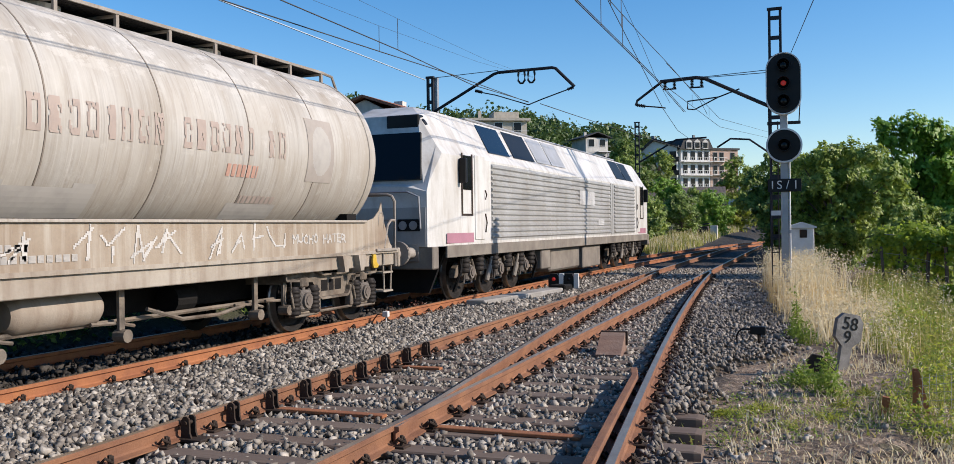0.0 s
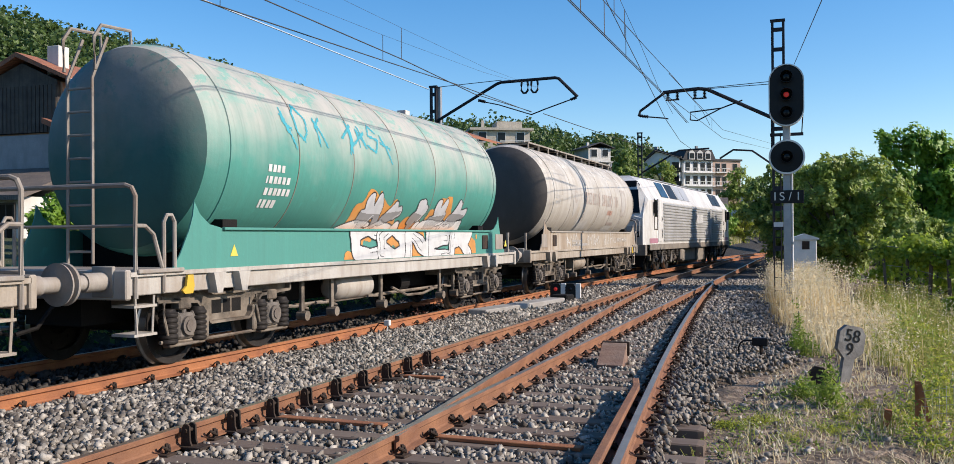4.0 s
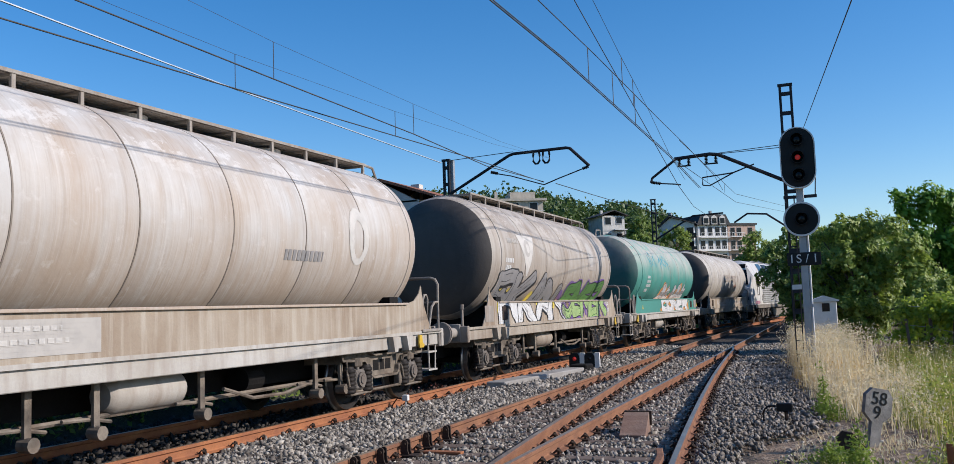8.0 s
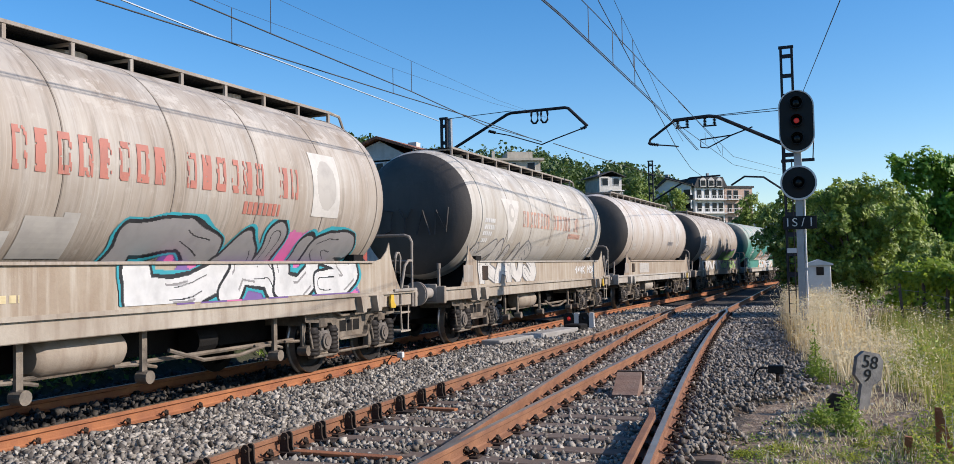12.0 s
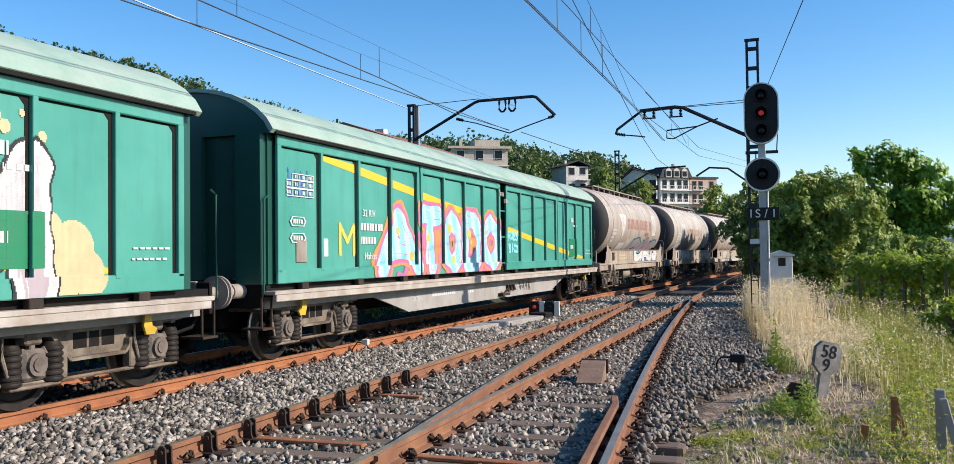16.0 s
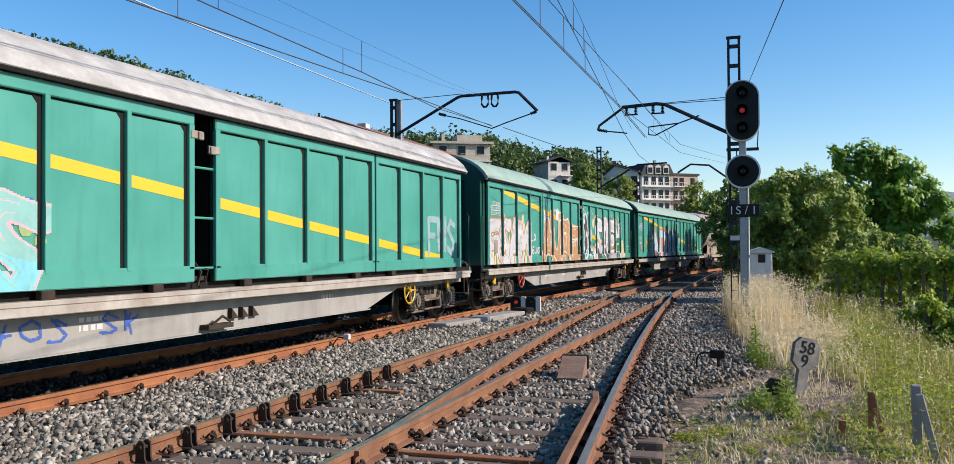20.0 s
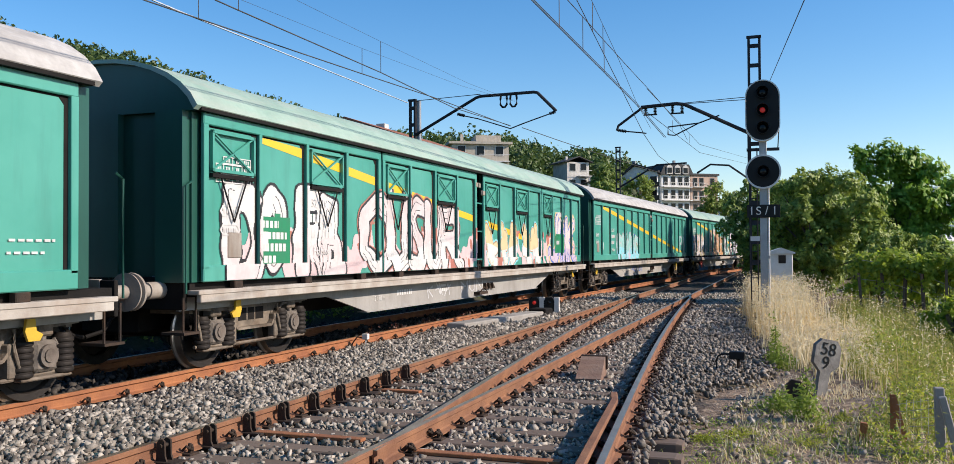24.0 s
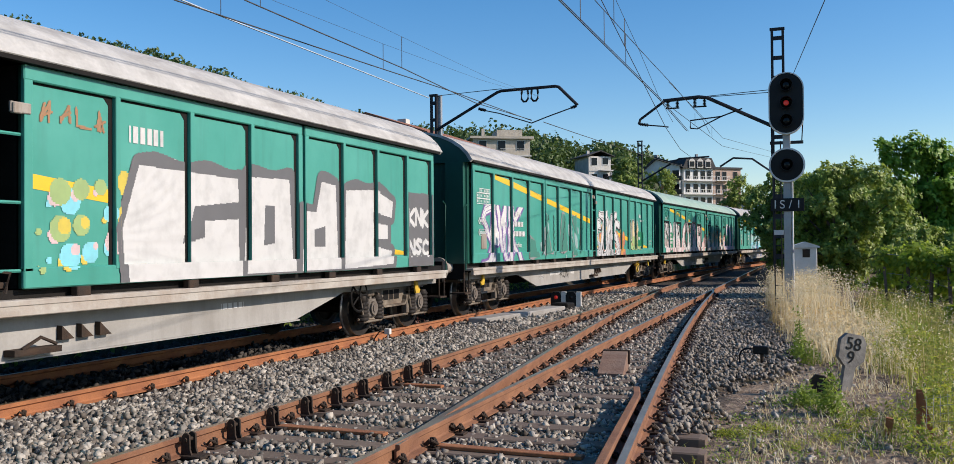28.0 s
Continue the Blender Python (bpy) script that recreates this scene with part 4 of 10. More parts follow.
# tank ends: barrel paints darkened so the shade sits in the colour
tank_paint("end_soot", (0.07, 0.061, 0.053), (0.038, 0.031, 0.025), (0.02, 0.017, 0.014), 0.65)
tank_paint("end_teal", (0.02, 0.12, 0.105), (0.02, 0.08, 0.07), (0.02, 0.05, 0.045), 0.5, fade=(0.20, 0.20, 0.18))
surf("weld_dirt", (0.26, 0.22, 0.18), (0.18, 0.15, 0.12), 2, 0.8, 0, 0, 30)
tanks = [tank_wagon(0, "tank_beige", "underframe_beige", "dusty beige cement tank wagon with faded red lettering"),
         tank_wagon(1, "tank_teal", "underframe_pale", "faded teal tank wagon with orange and silver graffiti", -1, False),
         tank_wagon(2, "tank_brown", "underframe_beige", "brown-stained tank wagon with white and green graffiti, shade painted in above the skirt"),
         tank_wagon(3, "tank_pale", "underframe_pale", "pale grey tank wagon with brown rust streaks"),
         tank_wagon(4, "tank_beige", "underframe_beige", "dusty beige tank wagon with white graffiti along the skirt"),
         tank_wagon(5, "tank_brown", "underframe_beige", "beige tank wagon with red lettering and white bubble graffiti greyed for shade")]


# --- sliding-wall wagons ---
wagon_green("green_paint", (0.038, 0.25, 0.192), (0.08, 0.335, 0.272), (0.04, 0.17, 0.135))
# shaded copy of green_paint for the ends and inner walls
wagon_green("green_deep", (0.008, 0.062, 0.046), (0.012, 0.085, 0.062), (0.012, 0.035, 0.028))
surf("roof_pale", (0.52, 0.51, 0.48), (0.36, 0.35, 0.33), 2.5, 0.75, 0, 0.25, 20, stain=(0.20, 0.18, 0.16), amount=0.55, stretch=(2, 0.5, 1))
surf("roof_green", (0.31, 0.44, 0.37), (0.22, 0.35, 0.285), 1.5, 0.7, 0, 0.2, 20, stain=(0.36, 0.37, 0.33), amount=0.5, stretch=(2, 0.5, 1))
NEAR_END, FAR_END, BODY_W, Z0, Z1 = -10.0, 9.52, 1.42, 1.13, 3.22
PANEL_EDGES = []


def roof_profile():
    pts = []
    for i in range(15):
        a = radians(14 + 152 * i / 14)
        pts.append((1.50 * math.cos(a) / math.cos(radians(14)), 3.06 + 0.86 * math.sin(a)))
    return pts


def box_wagon(k, roof_mat, label, shutters=False, wheel="yellow_paint", front=1):
    w = tagged(empty("sliding_wall_wagon"), label, "freight wagon", "green sliding-wall wagons of the train")
    body = Shape()
    body.box(-1.33, -1.28, NEAR_END, FAR_END, Z0, Z1)
    body.box(1.28, 1.33, NEAR_END, -0.26, Z0, Z1).box(1.28, 1.33, 0.26, FAR_END, Z0, Z1)
    body.box(-1.3, 1.3, NEAR_END + 0.02, NEAR_END + 0.08, Z0, Z1 + 0.2).box(-1.3, 1.3, FAR_END - 0.08, FAR_END - 0.02, Z0, Z1 + 0.2)
    part("body", body, "green_deep", w, "inner walls, green darkened for shade")
    prof = roof_profile()
    inner = [(x * 0.965, z - 0.05) for x, z in prof]
    part("roof", Shape().slab(prof + inner[::-1], "y", NEAR_END - 0.12, FAR_END + 0.12), roof_mat, w, "rounded weathered roof", smooth=True)
    for sg, e in ((-1, NEAR_END), (1, FAR_END)):
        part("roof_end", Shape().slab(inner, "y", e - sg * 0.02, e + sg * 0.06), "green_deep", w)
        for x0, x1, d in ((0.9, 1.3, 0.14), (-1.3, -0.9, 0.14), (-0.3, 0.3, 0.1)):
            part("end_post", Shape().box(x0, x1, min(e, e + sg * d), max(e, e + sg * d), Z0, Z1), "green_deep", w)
    part("gutter", Shape().box(1.40, 1.49, NEAR_END - 0.02, FAR_END + 0.02, Z1 - 0.005, Z1 + 0.06), "under_black", w)
    # four sliding leaves on the seen side, of four panels each
    for leaf in range(4):
        y0 = (NEAR_END + 0.12, -4.93, 0.22, 5.0)[leaf]
        y1 = (-5.0, -0.22, 4.93, FAR_END - 0.12)[leaf]
        fr = Shape()
        x0, x1 = BODY_W - 0.05, BODY_W
        fr.box(x0, x1, y0, y1, Z1 - 0.15, Z1, bev=0.012)
        fr.box(x0, x1, y0, y1, Z0, Z0 + 0.20, bev=0.012)
        step = (y1 - y0) / 4
        for i in range(5):
            c = y0 + step * i
            a, b = (c, c + 0.10) if i == 0 else ((c - 0.10, c) if i == 4 else (c - 0.035, c + 0.035))
            fr.box(x0, x1 + (0.0 if i in (0, 4) else 0.006), a, b, Z0 + 0.16, Z1 - 0.14, bev=0.006)
        door = part("sliding_leaf", fr, "green_paint", w, "green sliding wall leaf with four recessed panels")
        for i in range(4):
            a, b = y0 + step * i + (0.10 if i == 0 else 0.035), y0 + step * (i + 1) - (0.10 if i == 3 else 0.035)
            pn = Shape().box(BODY_W - 0.075, BODY_W - 0.05, a, b, Z0 + 0.18, Z1 - 0.14)
            part("panel", pn, "green_paint", door)
            PANEL_EDGES.append((k, leaf, i, a, b))
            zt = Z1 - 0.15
            # painted shadow: black L where the frame overhangs the recessed panel
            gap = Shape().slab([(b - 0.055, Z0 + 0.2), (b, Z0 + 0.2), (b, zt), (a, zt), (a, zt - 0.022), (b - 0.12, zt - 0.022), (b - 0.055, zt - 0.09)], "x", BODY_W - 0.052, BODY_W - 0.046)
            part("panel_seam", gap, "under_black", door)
            if shutters and i in (0, 2) and not (leaf == 3 and i == 2):
                sh = Shape()
                zt, zb = Z1 - 0.20, Z1 - 0.72
                yy0, yy1 = a + 0.06, b - 0.10
                sh.box(x1 - 0.03, x1 + 0.01, yy0, yy1, zt - 0.04, zt).box(x1 - 0.03, x1 + 0.01, yy0, yy1, zb, zb + 0.04)
                sh.box(x1 - 0.03, x1 + 0.01, yy0, yy0 + 0.04, zb, zt).box(x1 - 0.03, x1 + 0.01, yy1 - 0.04, yy1, zb, zt)
                sh.tube([(x1 - 0.01, yy0 + 0.02, zb + 0.02), (x1 - 0.01, yy1 - 0.02, zt - 0.02)], 0.016, 5).tube([(x1 - 0.01, yy0 + 0.02, zt - 0.02), (x1 - 0.01, yy1 - 0.02, zb + 0.02)], 0.016, 5)
                part("shutter", sh, "green_paint", door, "top shutter with crossed braces")
                part("shutter_stay", Shape().tube([(x1 + 0.0, yy0 + 0.15, zb), (x1 + 0.0, (yy0 + yy1) / 2, zb - 0.62)], 0.012, 5).tube([(x1 + 0.0, yy1 - 0.15, zb), (x1 + 0.0, (yy0 + yy1) / 2, zb - 0.62)], 0.012, 5).box(x1 - 0.04, x1 + 0.01, yy0, yy1, zb - 0.07, zb - 0.02), "under_black", door)
        for c in (y0 + 0.7, (y0 + y1) / 2, y1 - 0.7):
            part("roller", Shape().box(x0 - 0.02, x1 + 0.02, c - 0.09, c + 0.09, Z0 - 0.10, Z0, bev=0.01), "iron_black", door)
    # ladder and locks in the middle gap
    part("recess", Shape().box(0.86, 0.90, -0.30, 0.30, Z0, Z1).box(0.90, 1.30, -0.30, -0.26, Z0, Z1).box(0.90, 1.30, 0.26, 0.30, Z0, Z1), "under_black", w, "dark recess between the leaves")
    part("recess_post", Shape().box(0.90, 0.98, 0.04, 0.10, Z0, Z1), "green_deep", w)
    for z in (1.30, 1.93, 2.56, 3.19):
        if z < Z1 - 0.08:
            part("rung", Shape().tube([(1.36, -0.27, z), (1.37, -0.2, z), (1.37, 0.2, z), (1.36, 0.27, z)], 0.017, 6), "green_paint", w)
    for y, z in ((-0.20, 2.96), (0.16, 2.80)):
        part("latch", Shape().box(1.40, 1.435, y - 0.10, y + 0.13, z - 0.05, z + 0.05, bev=0.008).box(1.40, 1.46, y + 0.02 if y < 0 else y - 0.09, y + 0.12 if y < 0 else y + 0.01, z - 0.06, z + 0.04, bev=0.008), "frame_grey", w, "rust-spotted pale latch")
    part("door_lock", Shape().tube([(1.30, -0.16, 1.45), (1.38, -0.05, 1.25), (1.40, -0.14, 1.08)], 0.02, 5).tube([(1.30, -0.10, 1.32), (1.40, 0.08, 1.28), (1.38, 0.04, 1.10)], 0.02, 5).box(1.26, 1.36, -0.22, 0.10, 1.14, 1.20, bev=0.01), "iron_black", w)
    part("far_side_wall", Shape().box(-1.42, -1.34, NEAR_END + 0.1, FAR_END - 0.1, Z0, Z1), "green_paint", w)
    # floor edge, deep girder, buffers
    fl = Shape()
    fl.box(1.30, 1.48, -10.05, 9.9, 0.98, 1.035, bev=0.008)
    fl.box(1.40, 1.47, -10.0, 9.85, 0.885, 0.985, bev=0.008)
    fl.box(-1.47, -1.3, -10.0, 9.85, 0.88, 1.03)
    part("floor_edge_beam", fl, "floor_edge", w, "worn pale floor-edge beam")
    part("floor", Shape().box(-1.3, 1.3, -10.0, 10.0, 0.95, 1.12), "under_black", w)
    # added black box, shuts out the light below the floor
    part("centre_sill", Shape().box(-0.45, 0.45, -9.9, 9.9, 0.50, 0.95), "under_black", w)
    for sg in (-1, 1):
        g = Shape().slab([(-5.1, 0.46), (5.1, 0.46), (6.45, 0.78), (10.0, 0.78), (10.0, 0.96), (-10.05, 0.96), (-10.05, 0.78), (-6.45, 0.78)], "x", sg * 1.14, sg * 1.18)
        g.box(sg * 1.02, sg * 1.22, -5.15, 5.15, 0.445, 0.462)
        part("side_girder", g, "girder_grey", w, "deep grey girder with sloping ends")
    for y in (-10.1, 10.04):
        part("buffer_beam", Shape().box(-1.3, 1.3, y, y + 0.06, 0.80, 1.2, bev=0.01), "under_black", w)
    ends(w, LH / 2)
    for y in (-8.35, 8.35):
        bogie(w, y)
    # hand wheel, hooks and brake handles on the girder
    hw = Shape()
    yy = 6.75 * front
    hw.lathe([(0.235, 1.30), (0.255, 1.315), (0.275, 1.30), (0.255, 1.285), (0.235, 1.30)], "x", (0, yy, 0.72), 28)
    for i in range(5):
        a = 2 * math.pi * i / 5
        hw.tube([(1.3, yy, 0.72), (1.3, yy + 0.25 * math.cos(a), 0.72 + 0.25 * math.sin(a))], 0.016, 5)
    hw.cyl((1.18, yy, 0.72), (1.33, yy, 0.72), 0.04, n=10)
    part("hand_wheel", hw, wheel, w, "five-spoked brake hand wheel", smooth=True)
    for y in (0.9, 1.15, 1.4):
        part("brake_handle", Shape().slab([(y - 0.08, 0.60), (y + 0.08, 0.60), (y - 0.08, 0.74)], "x", 1.18, 1.25), "iron_black", w)
    bk = Shape().box(1.16, 1.32, 0.2, 0.75, 0.50, 0.56).tube([(1.3, 0.3, 0.56), (1.32, 0.5, 0.66), (1.3, 0.7, 0.58)], 0.018, 5)
    part("brake_lever", bk, "iron_black", w)
    for q in (-1, 1):
        part("lifting_hook", Shape().slab([(8.9 * q, 0.86), (9.0 * q, 0.86), (9.02 * q, 0.74), (9.1 * q, 0.7), (9.06 * q, 0.64), (8.92 * q, 0.64), (8.88 * q, 0.74)], "x", 1.24, 1.27), "yellow_paint", w, "yellow lifting hook")
    for sg in (-1, 1):
        part("end_ladder", Shape().tube([(1.34, sg * 10.12, 1.0), (1.34, sg * 10.12, 2.3), (1.34, sg * 10.0, 2.36)], 0.016, 5), "green_deep", w)
        part("step", Shape().box(1.0, 1.34, sg * 10.0 - 0.15, sg * 10.0 + 0.15, 0.5, 0.53).tube([(1.3, sg * 10.0 - 0.12, 0.95), (1.3, sg * 10.0 - 0.12, 0.5)], 0.016, 5).tube([(1.3, sg * 10.0 + 0.12, 0.95), (1.3, sg * 10.0 + 0.12, 0.5)], 0.016, 5), "iron_black", w)
    WAGONS.append((w, "box", k))
    return w


boxes = [box_wagon(0, "roof_green", "green sliding-wall wagon with cyan and pink graffiti", wheel="under_black"),
         box_wagon(1, "roof_green", "green sliding-wall wagon covered in grey and orange graffiti", wheel="red_paint", front=-1),
         box_wagon(2, "roof_pale", "green sliding-wall wagon with pale roof and yellow stripe"),
         box_wagon(3, "roof_green", "green sliding-wall wagon with shutters and pink graffiti", True, "under_black"),
         box_wagon(4, "roof_pale", "green sliding-wall wagon with white and black graffiti"),
         box_wagon(5, "roof_pale", "green sliding-wall wagon with large silver letters", wheel="under_black")]


# --- locomotive ---
surf("loco_white", (0.66, 0.65, 0.62), (0.54, 0.52, 0.48), 0.8, 0.45, 0, 0.06, 30, stain=(0.30, 0.25, 0.19), amount=0.6, stretch=(1, 2, 0.4))
surf("loco_grey", (0.42, 0.42, 0.41), (0.33, 0.325, 0.31), 1.0, 0.45, 0.1, 0.1, 30, stain=(0.22, 0.19, 0.15), amount=0.55, stretch=(1, 2, 0.4))
surf("loco_roof", (0.40, 0.41, 0.43), (0.32, 0.33, 0.34), 1.0, 0.5, 0.2, 0.1, 30, stain=(0.2, 0.18, 0.16), amount=0.4)
surf("loco_frame", (0.25, 0.22, 0.18), (0.13, 0.112, 0.092), 1.5, 0.8, 0, 0.2, 30, stain=(0.12, 0.09, 0.07), amount=0.5)
surf("loco_pink", (0.42, 0.20, 0.25), (0.34, 0.16, 0.2), 2, 0.5, 0, 0.05, 30)
gb = nodes_of("dark_glass", 0.08)[2]
gb.inputs["Base Color"].default_value = (0.008, 0.009, 0.011, 1)
gb.inputs["Specular IOR Level"].default_value = 0.22
LOCO_BIG = wheelset_mesh(0.53)


def locomotive():
    w = tagged(empty("locomotive"), "white and grey diesel locomotive with ribbed sides", "locomotive")
    hb = 10.55
    # cross-section: upright sides, sloping shoulders, flat roof
    sec = [(-1.42, 1.15), (-1.42, 2.95), (-1.30, 3.12), (-0.92, 3.85), (-0.45, 3.98), (0.45, 3.98), (0.92, 3.85), (1.30, 3.12), (1.42, 2.95), (1.42, 1.15)]
    part("body", Shape().slab(sec, "y", -hb + 2.4, hb - 2.4), "loco_white", w)
    for sg in (-1, 1):
        c = Shape()
        ys_ = [hb - 2.4, hb - 1.15, hb - 0.45, hb - 0.08]
        rings = []
        for i, y in enumerate(ys_):
            ring = []
            for x, z in sec:
                kx = (1.0, 1.0, 0.985, 0.90)[i]
                top = (3.98, 3.98, 3.72, 2.36)[i]
                ring.append((x * kx, sg * y, min(z, top) if z < 3.9 else top))
            rings.append(ring)
        low = [(x * 0.90, sg * (hb - 0.0), z) for x, z in ((-1.42, 1.15), (-1.42, 1.75), (-1.42, 2.2), (-0.92, 2.30), (-0.45, 2.32), (0.45, 2.32), (0.92, 2.30), (1.42, 2.2), (1.42, 1.75), (1.42, 1.15))]
        rings.append(low)
        n = len(sec)
        vs = [p for r in rings for p in r]
        fs = [(i * n + k, i * n + (k + 1) % n, (i + 1) * n + (k + 1) % n, (i + 1) * n + k) for i in range(len(rings) - 1) for k in range(n)]
        fs += [tuple(range(n)), tuple(range((len(rings) - 1) * n, len(rings) * n))]
        c.add(vs, fs)
        part("cab", c, "loco_white", w, "white cab with sloping nose")
        ya, yb = hb - 0.03, hb - 0.40
        ws = Shape().add([(-1.14, sg * (hb - 0.10), 2.42), (1.14, sg * (hb - 0.10), 2.42), (1.02, sg * (hb - 0.385), 3.34), (-1.02, sg * (hb - 0.385), 3.34),
                          (-1.14, sg * (hb - 0.04), 2.44), (1.14, sg * (hb - 0.04), 2.44), (1.02, sg * (hb - 0.325), 3.36), (-1.02, sg * (hb - 0.325), 3.36)],
                         [(0, 1, 2, 3), (4, 5, 6, 7), (0, 1, 5, 4), (1, 2, 6, 5), (2, 3, 7, 6), (3, 0, 4, 7)])
        part("windscreen", ws, "dark_glass", w, "dark windscreen")
        part("destination_window", Shape().box(-0.95, -0.35, sg * (hb - 0.62), sg * (hb - 0.38), 3.45, 3.72, bev=0.02), "signal_black", w)
        part("destination_window", Shape().box(0.25, 0.95, sg * (hb - 0.62), sg * (hb - 0.38), 3.45, 3.72, bev=0.02), "signal_black", w)
        for x in (-1.0, -0.78, 0.78, 1.0):
            part("headlight", Shape().cyl((x, sg * (hb - 0.02), 1.56), (x, sg * (hb + 0.04), 1.56), 0.085, n=16), "galvanised", w)
        part("roof_fan_grille", Shape().cyl((0.86, sg * (hb - 0.60), 3.50), (0.86, sg * (hb - 0.50), 3.47), 0.19, n=20), "signal_black", w)
        part("jumper_hose", Shape().tube([(-0.55, sg * (hb + 0.02), 1.1), (-0.55, sg * (hb + 0.22), 0.85), (-0.5, sg * (hb + 0.2), 0.55), (-0.45, sg * (hb - 0.05), 0.5)], 0.028, 6).tube([(0.5, sg * (hb + 0.02), 1.1), (0.52, sg * (hb + 0.2), 0.8), (0.45, sg * (hb + 0.02), 0.5)], 0.028, 6), "under_black", w)
        part("lamp_cluster", Shape().box(0.66, 1.14, sg * (hb + 0.0), sg * (hb + 0.03), 1.45, 1.68, bev=0.01).box(-1.14, -0.66, sg * (hb + 0.0), sg * (hb + 0.03), 1.45, 1.68, bev=0.01), "signal_black", w)
        part("nose_panel", Shape().box(-1.25, 1.25, sg * (hb - 0.01), sg * (hb + 0.015), 1.16, 1.9), "loco_grey", w)
        part("nose_rail", Shape().tube([(-1.15, sg * (hb + 0.03), 1.5), (-1.15, sg * (hb + 0.09), 2.15), (-0.2, sg * (hb + 0.09), 2.2), (0.9, sg * (hb + 0.09), 2.2), (1.15, sg * (hb + 0.09), 2.1), (1.15, sg * (hb + 0.03), 1.5)], 0.022, 6), "galvanised", w)
        part("buffer_beam", Shape().box(-1.38, 1.38, sg * (hb - 0.3), sg * (hb - 0.02), 0.72, 1.15, bev=0.02), "loco_frame", w)
        part("cowcatcher", Shape().slab([(-1.3, 0.72), (1.3, 0.72), (1.1, 0.25), (-1.1, 0.25)], "y", sg * (hb - 0.5), sg * (hb - 0.42)), "under_black", w)
        for side in (-1, 1):
            x0, x1 = side * 1.42, side * 1.432
            part("cab_window", Shape().box(x0, x1, sg * (hb - 1.65) - 0.24, sg * (hb - 1.65) + 0.24, 2.28, 2.98, bev=0.004), "dark_glass", w)
            part("window_frame", Shape().box(x0, x1 + side * 0.004, sg * (hb - 1.65) - 0.30, sg * (hb - 1.65) - 0.24, 1.75, 3.02).box(x0, x1 + side * 0.004, sg * (hb - 1.65) + 0.24, sg * (hb - 1.65) + 0.30, 1.75, 3.02).box(x0, x1, sg * (hb - 1.65) - 0.24, sg * (hb - 1.65) + 0.24, 1.75, 1.79), "iron_black", w)
            dr = Shape().box(x0, x1 + side * 0.008, sg * (hb - 2.35) - 0.28, sg * (hb - 2.35) + 0.28, 1.25, 3.02, bev=0.01)
            door = part("cab_door", dr, "loco_white", w)
            part("door_handle", Shape().tube([(x1 + side * 0.02, sg * (hb - 2.62), 1.4), (x1 + side * 0.05, sg * (hb - 2.62), 1.6), (x1 + side * 0.02, sg * (hb - 2.62), 1.8)], 0.016, 5).tube([(x1 + side * 0.02, sg * (hb - 2.62), 2.1), (x1 + side * 0.05, sg * (hb - 2.62), 2.2), (x1 + side * 0.02, sg * (hb - 2.62), 2.3)], 0.016, 5), "iron_black", door)
            part("mirror", Shape().box(x1, x1 + side * 0.16, sg * (hb - 1.25) - 0.05, sg * (hb - 1.25) + 0.05, 2.4, 2.9, bev=0.02), "signal_black", w)
            part("waist_stripe", Shape().box(x0, side * 1.4245, sg * (hb - 1.45) - 0.85, sg * (hb - 1.45) + 0.55, 1.20, 1.40), "loco_pink", w, "dull pink waist stripe")
    part("buffer", BUFFER_MESH, None, w, at=pose(0.95, hb + 0.0, 1.04))
    part("buffer", BUFFER_MESH, None, w, at=pose(-0.95, hb + 0.0, 1.04))
    part("buffer", BUFFER_MESH, None, w, at=pose(0.95, -hb, 1.04, 0, 0, 180))
    part("buffer", BUFFER_MESH, None, w, at=pose(-0.95, -hb, 1.04, 0, 0, 180))
    # ribbed grey sides
    for side in (-1, 1):
        for a, b in ((-hb + 3.05, 3.6), (4.25, hb - 3.05)):
            pn = part("ribbed_panel", Shape().box(side * 1.42, side * 1.424, a, b, 1.22, 2.90), "loco_grey", w, "grey corrugated side panel")
            for i in range(13):
                z = 1.26 + 0.127 * i
                part("rib", Shape().slab([(side * 1.424, z), (side * 1.462, z + 0.03), (side * 1.462, z + 0.075), (side * 1.424, z + 0.10)], "y", a, b), "loco_grey", pn)
        part("service_door", Shape().box(side * 1.42, side * 1.45, 3.7, 3.9, 1.22, 2.92, bev=0.01).box(side * 1.42, side * 1.45, 3.95, 4.15, 1.22, 2.92, bev=0.01), "loco_grey", w)
        part("sill", Shape().box(side * 1.38, side * 1.43, -hb + 0.6, hb - 0.6, 0.92, 1.16, bev=0.01), "loco_frame", w)
        for a, b, mt in ((-7.3, -5.9, "dark_glass"), (-5.6, -4.0, "signal_black"), (-3.8, -2.6, "loco_roof"), (-2.5, -1.2, "loco_roof"), (5.2, 6.6, "signal_black"), (6.7, 7.9, "signal_black")):
            p0, p1 = Vector((side * 1.295, 0, 3.15)), Vector((side * 0.94, 0, 3.80))
            nrm = Vector((side * 0.88, 0, 0.48)) * 0.012
            vs = [(p0.x + nrm.x, a, p0.z + nrm.z), (p0.x + nrm.x, b, p0.z + nrm.z), (p1.x + nrm.x, b, p1.z + nrm.z), (p1.x + nrm.x, a, p1.z + nrm.z), (p0.x, a, p0.z), (p0.x, b, p0.z), (p1.x, b, p1.z), (p1.x, a, p1.z)]
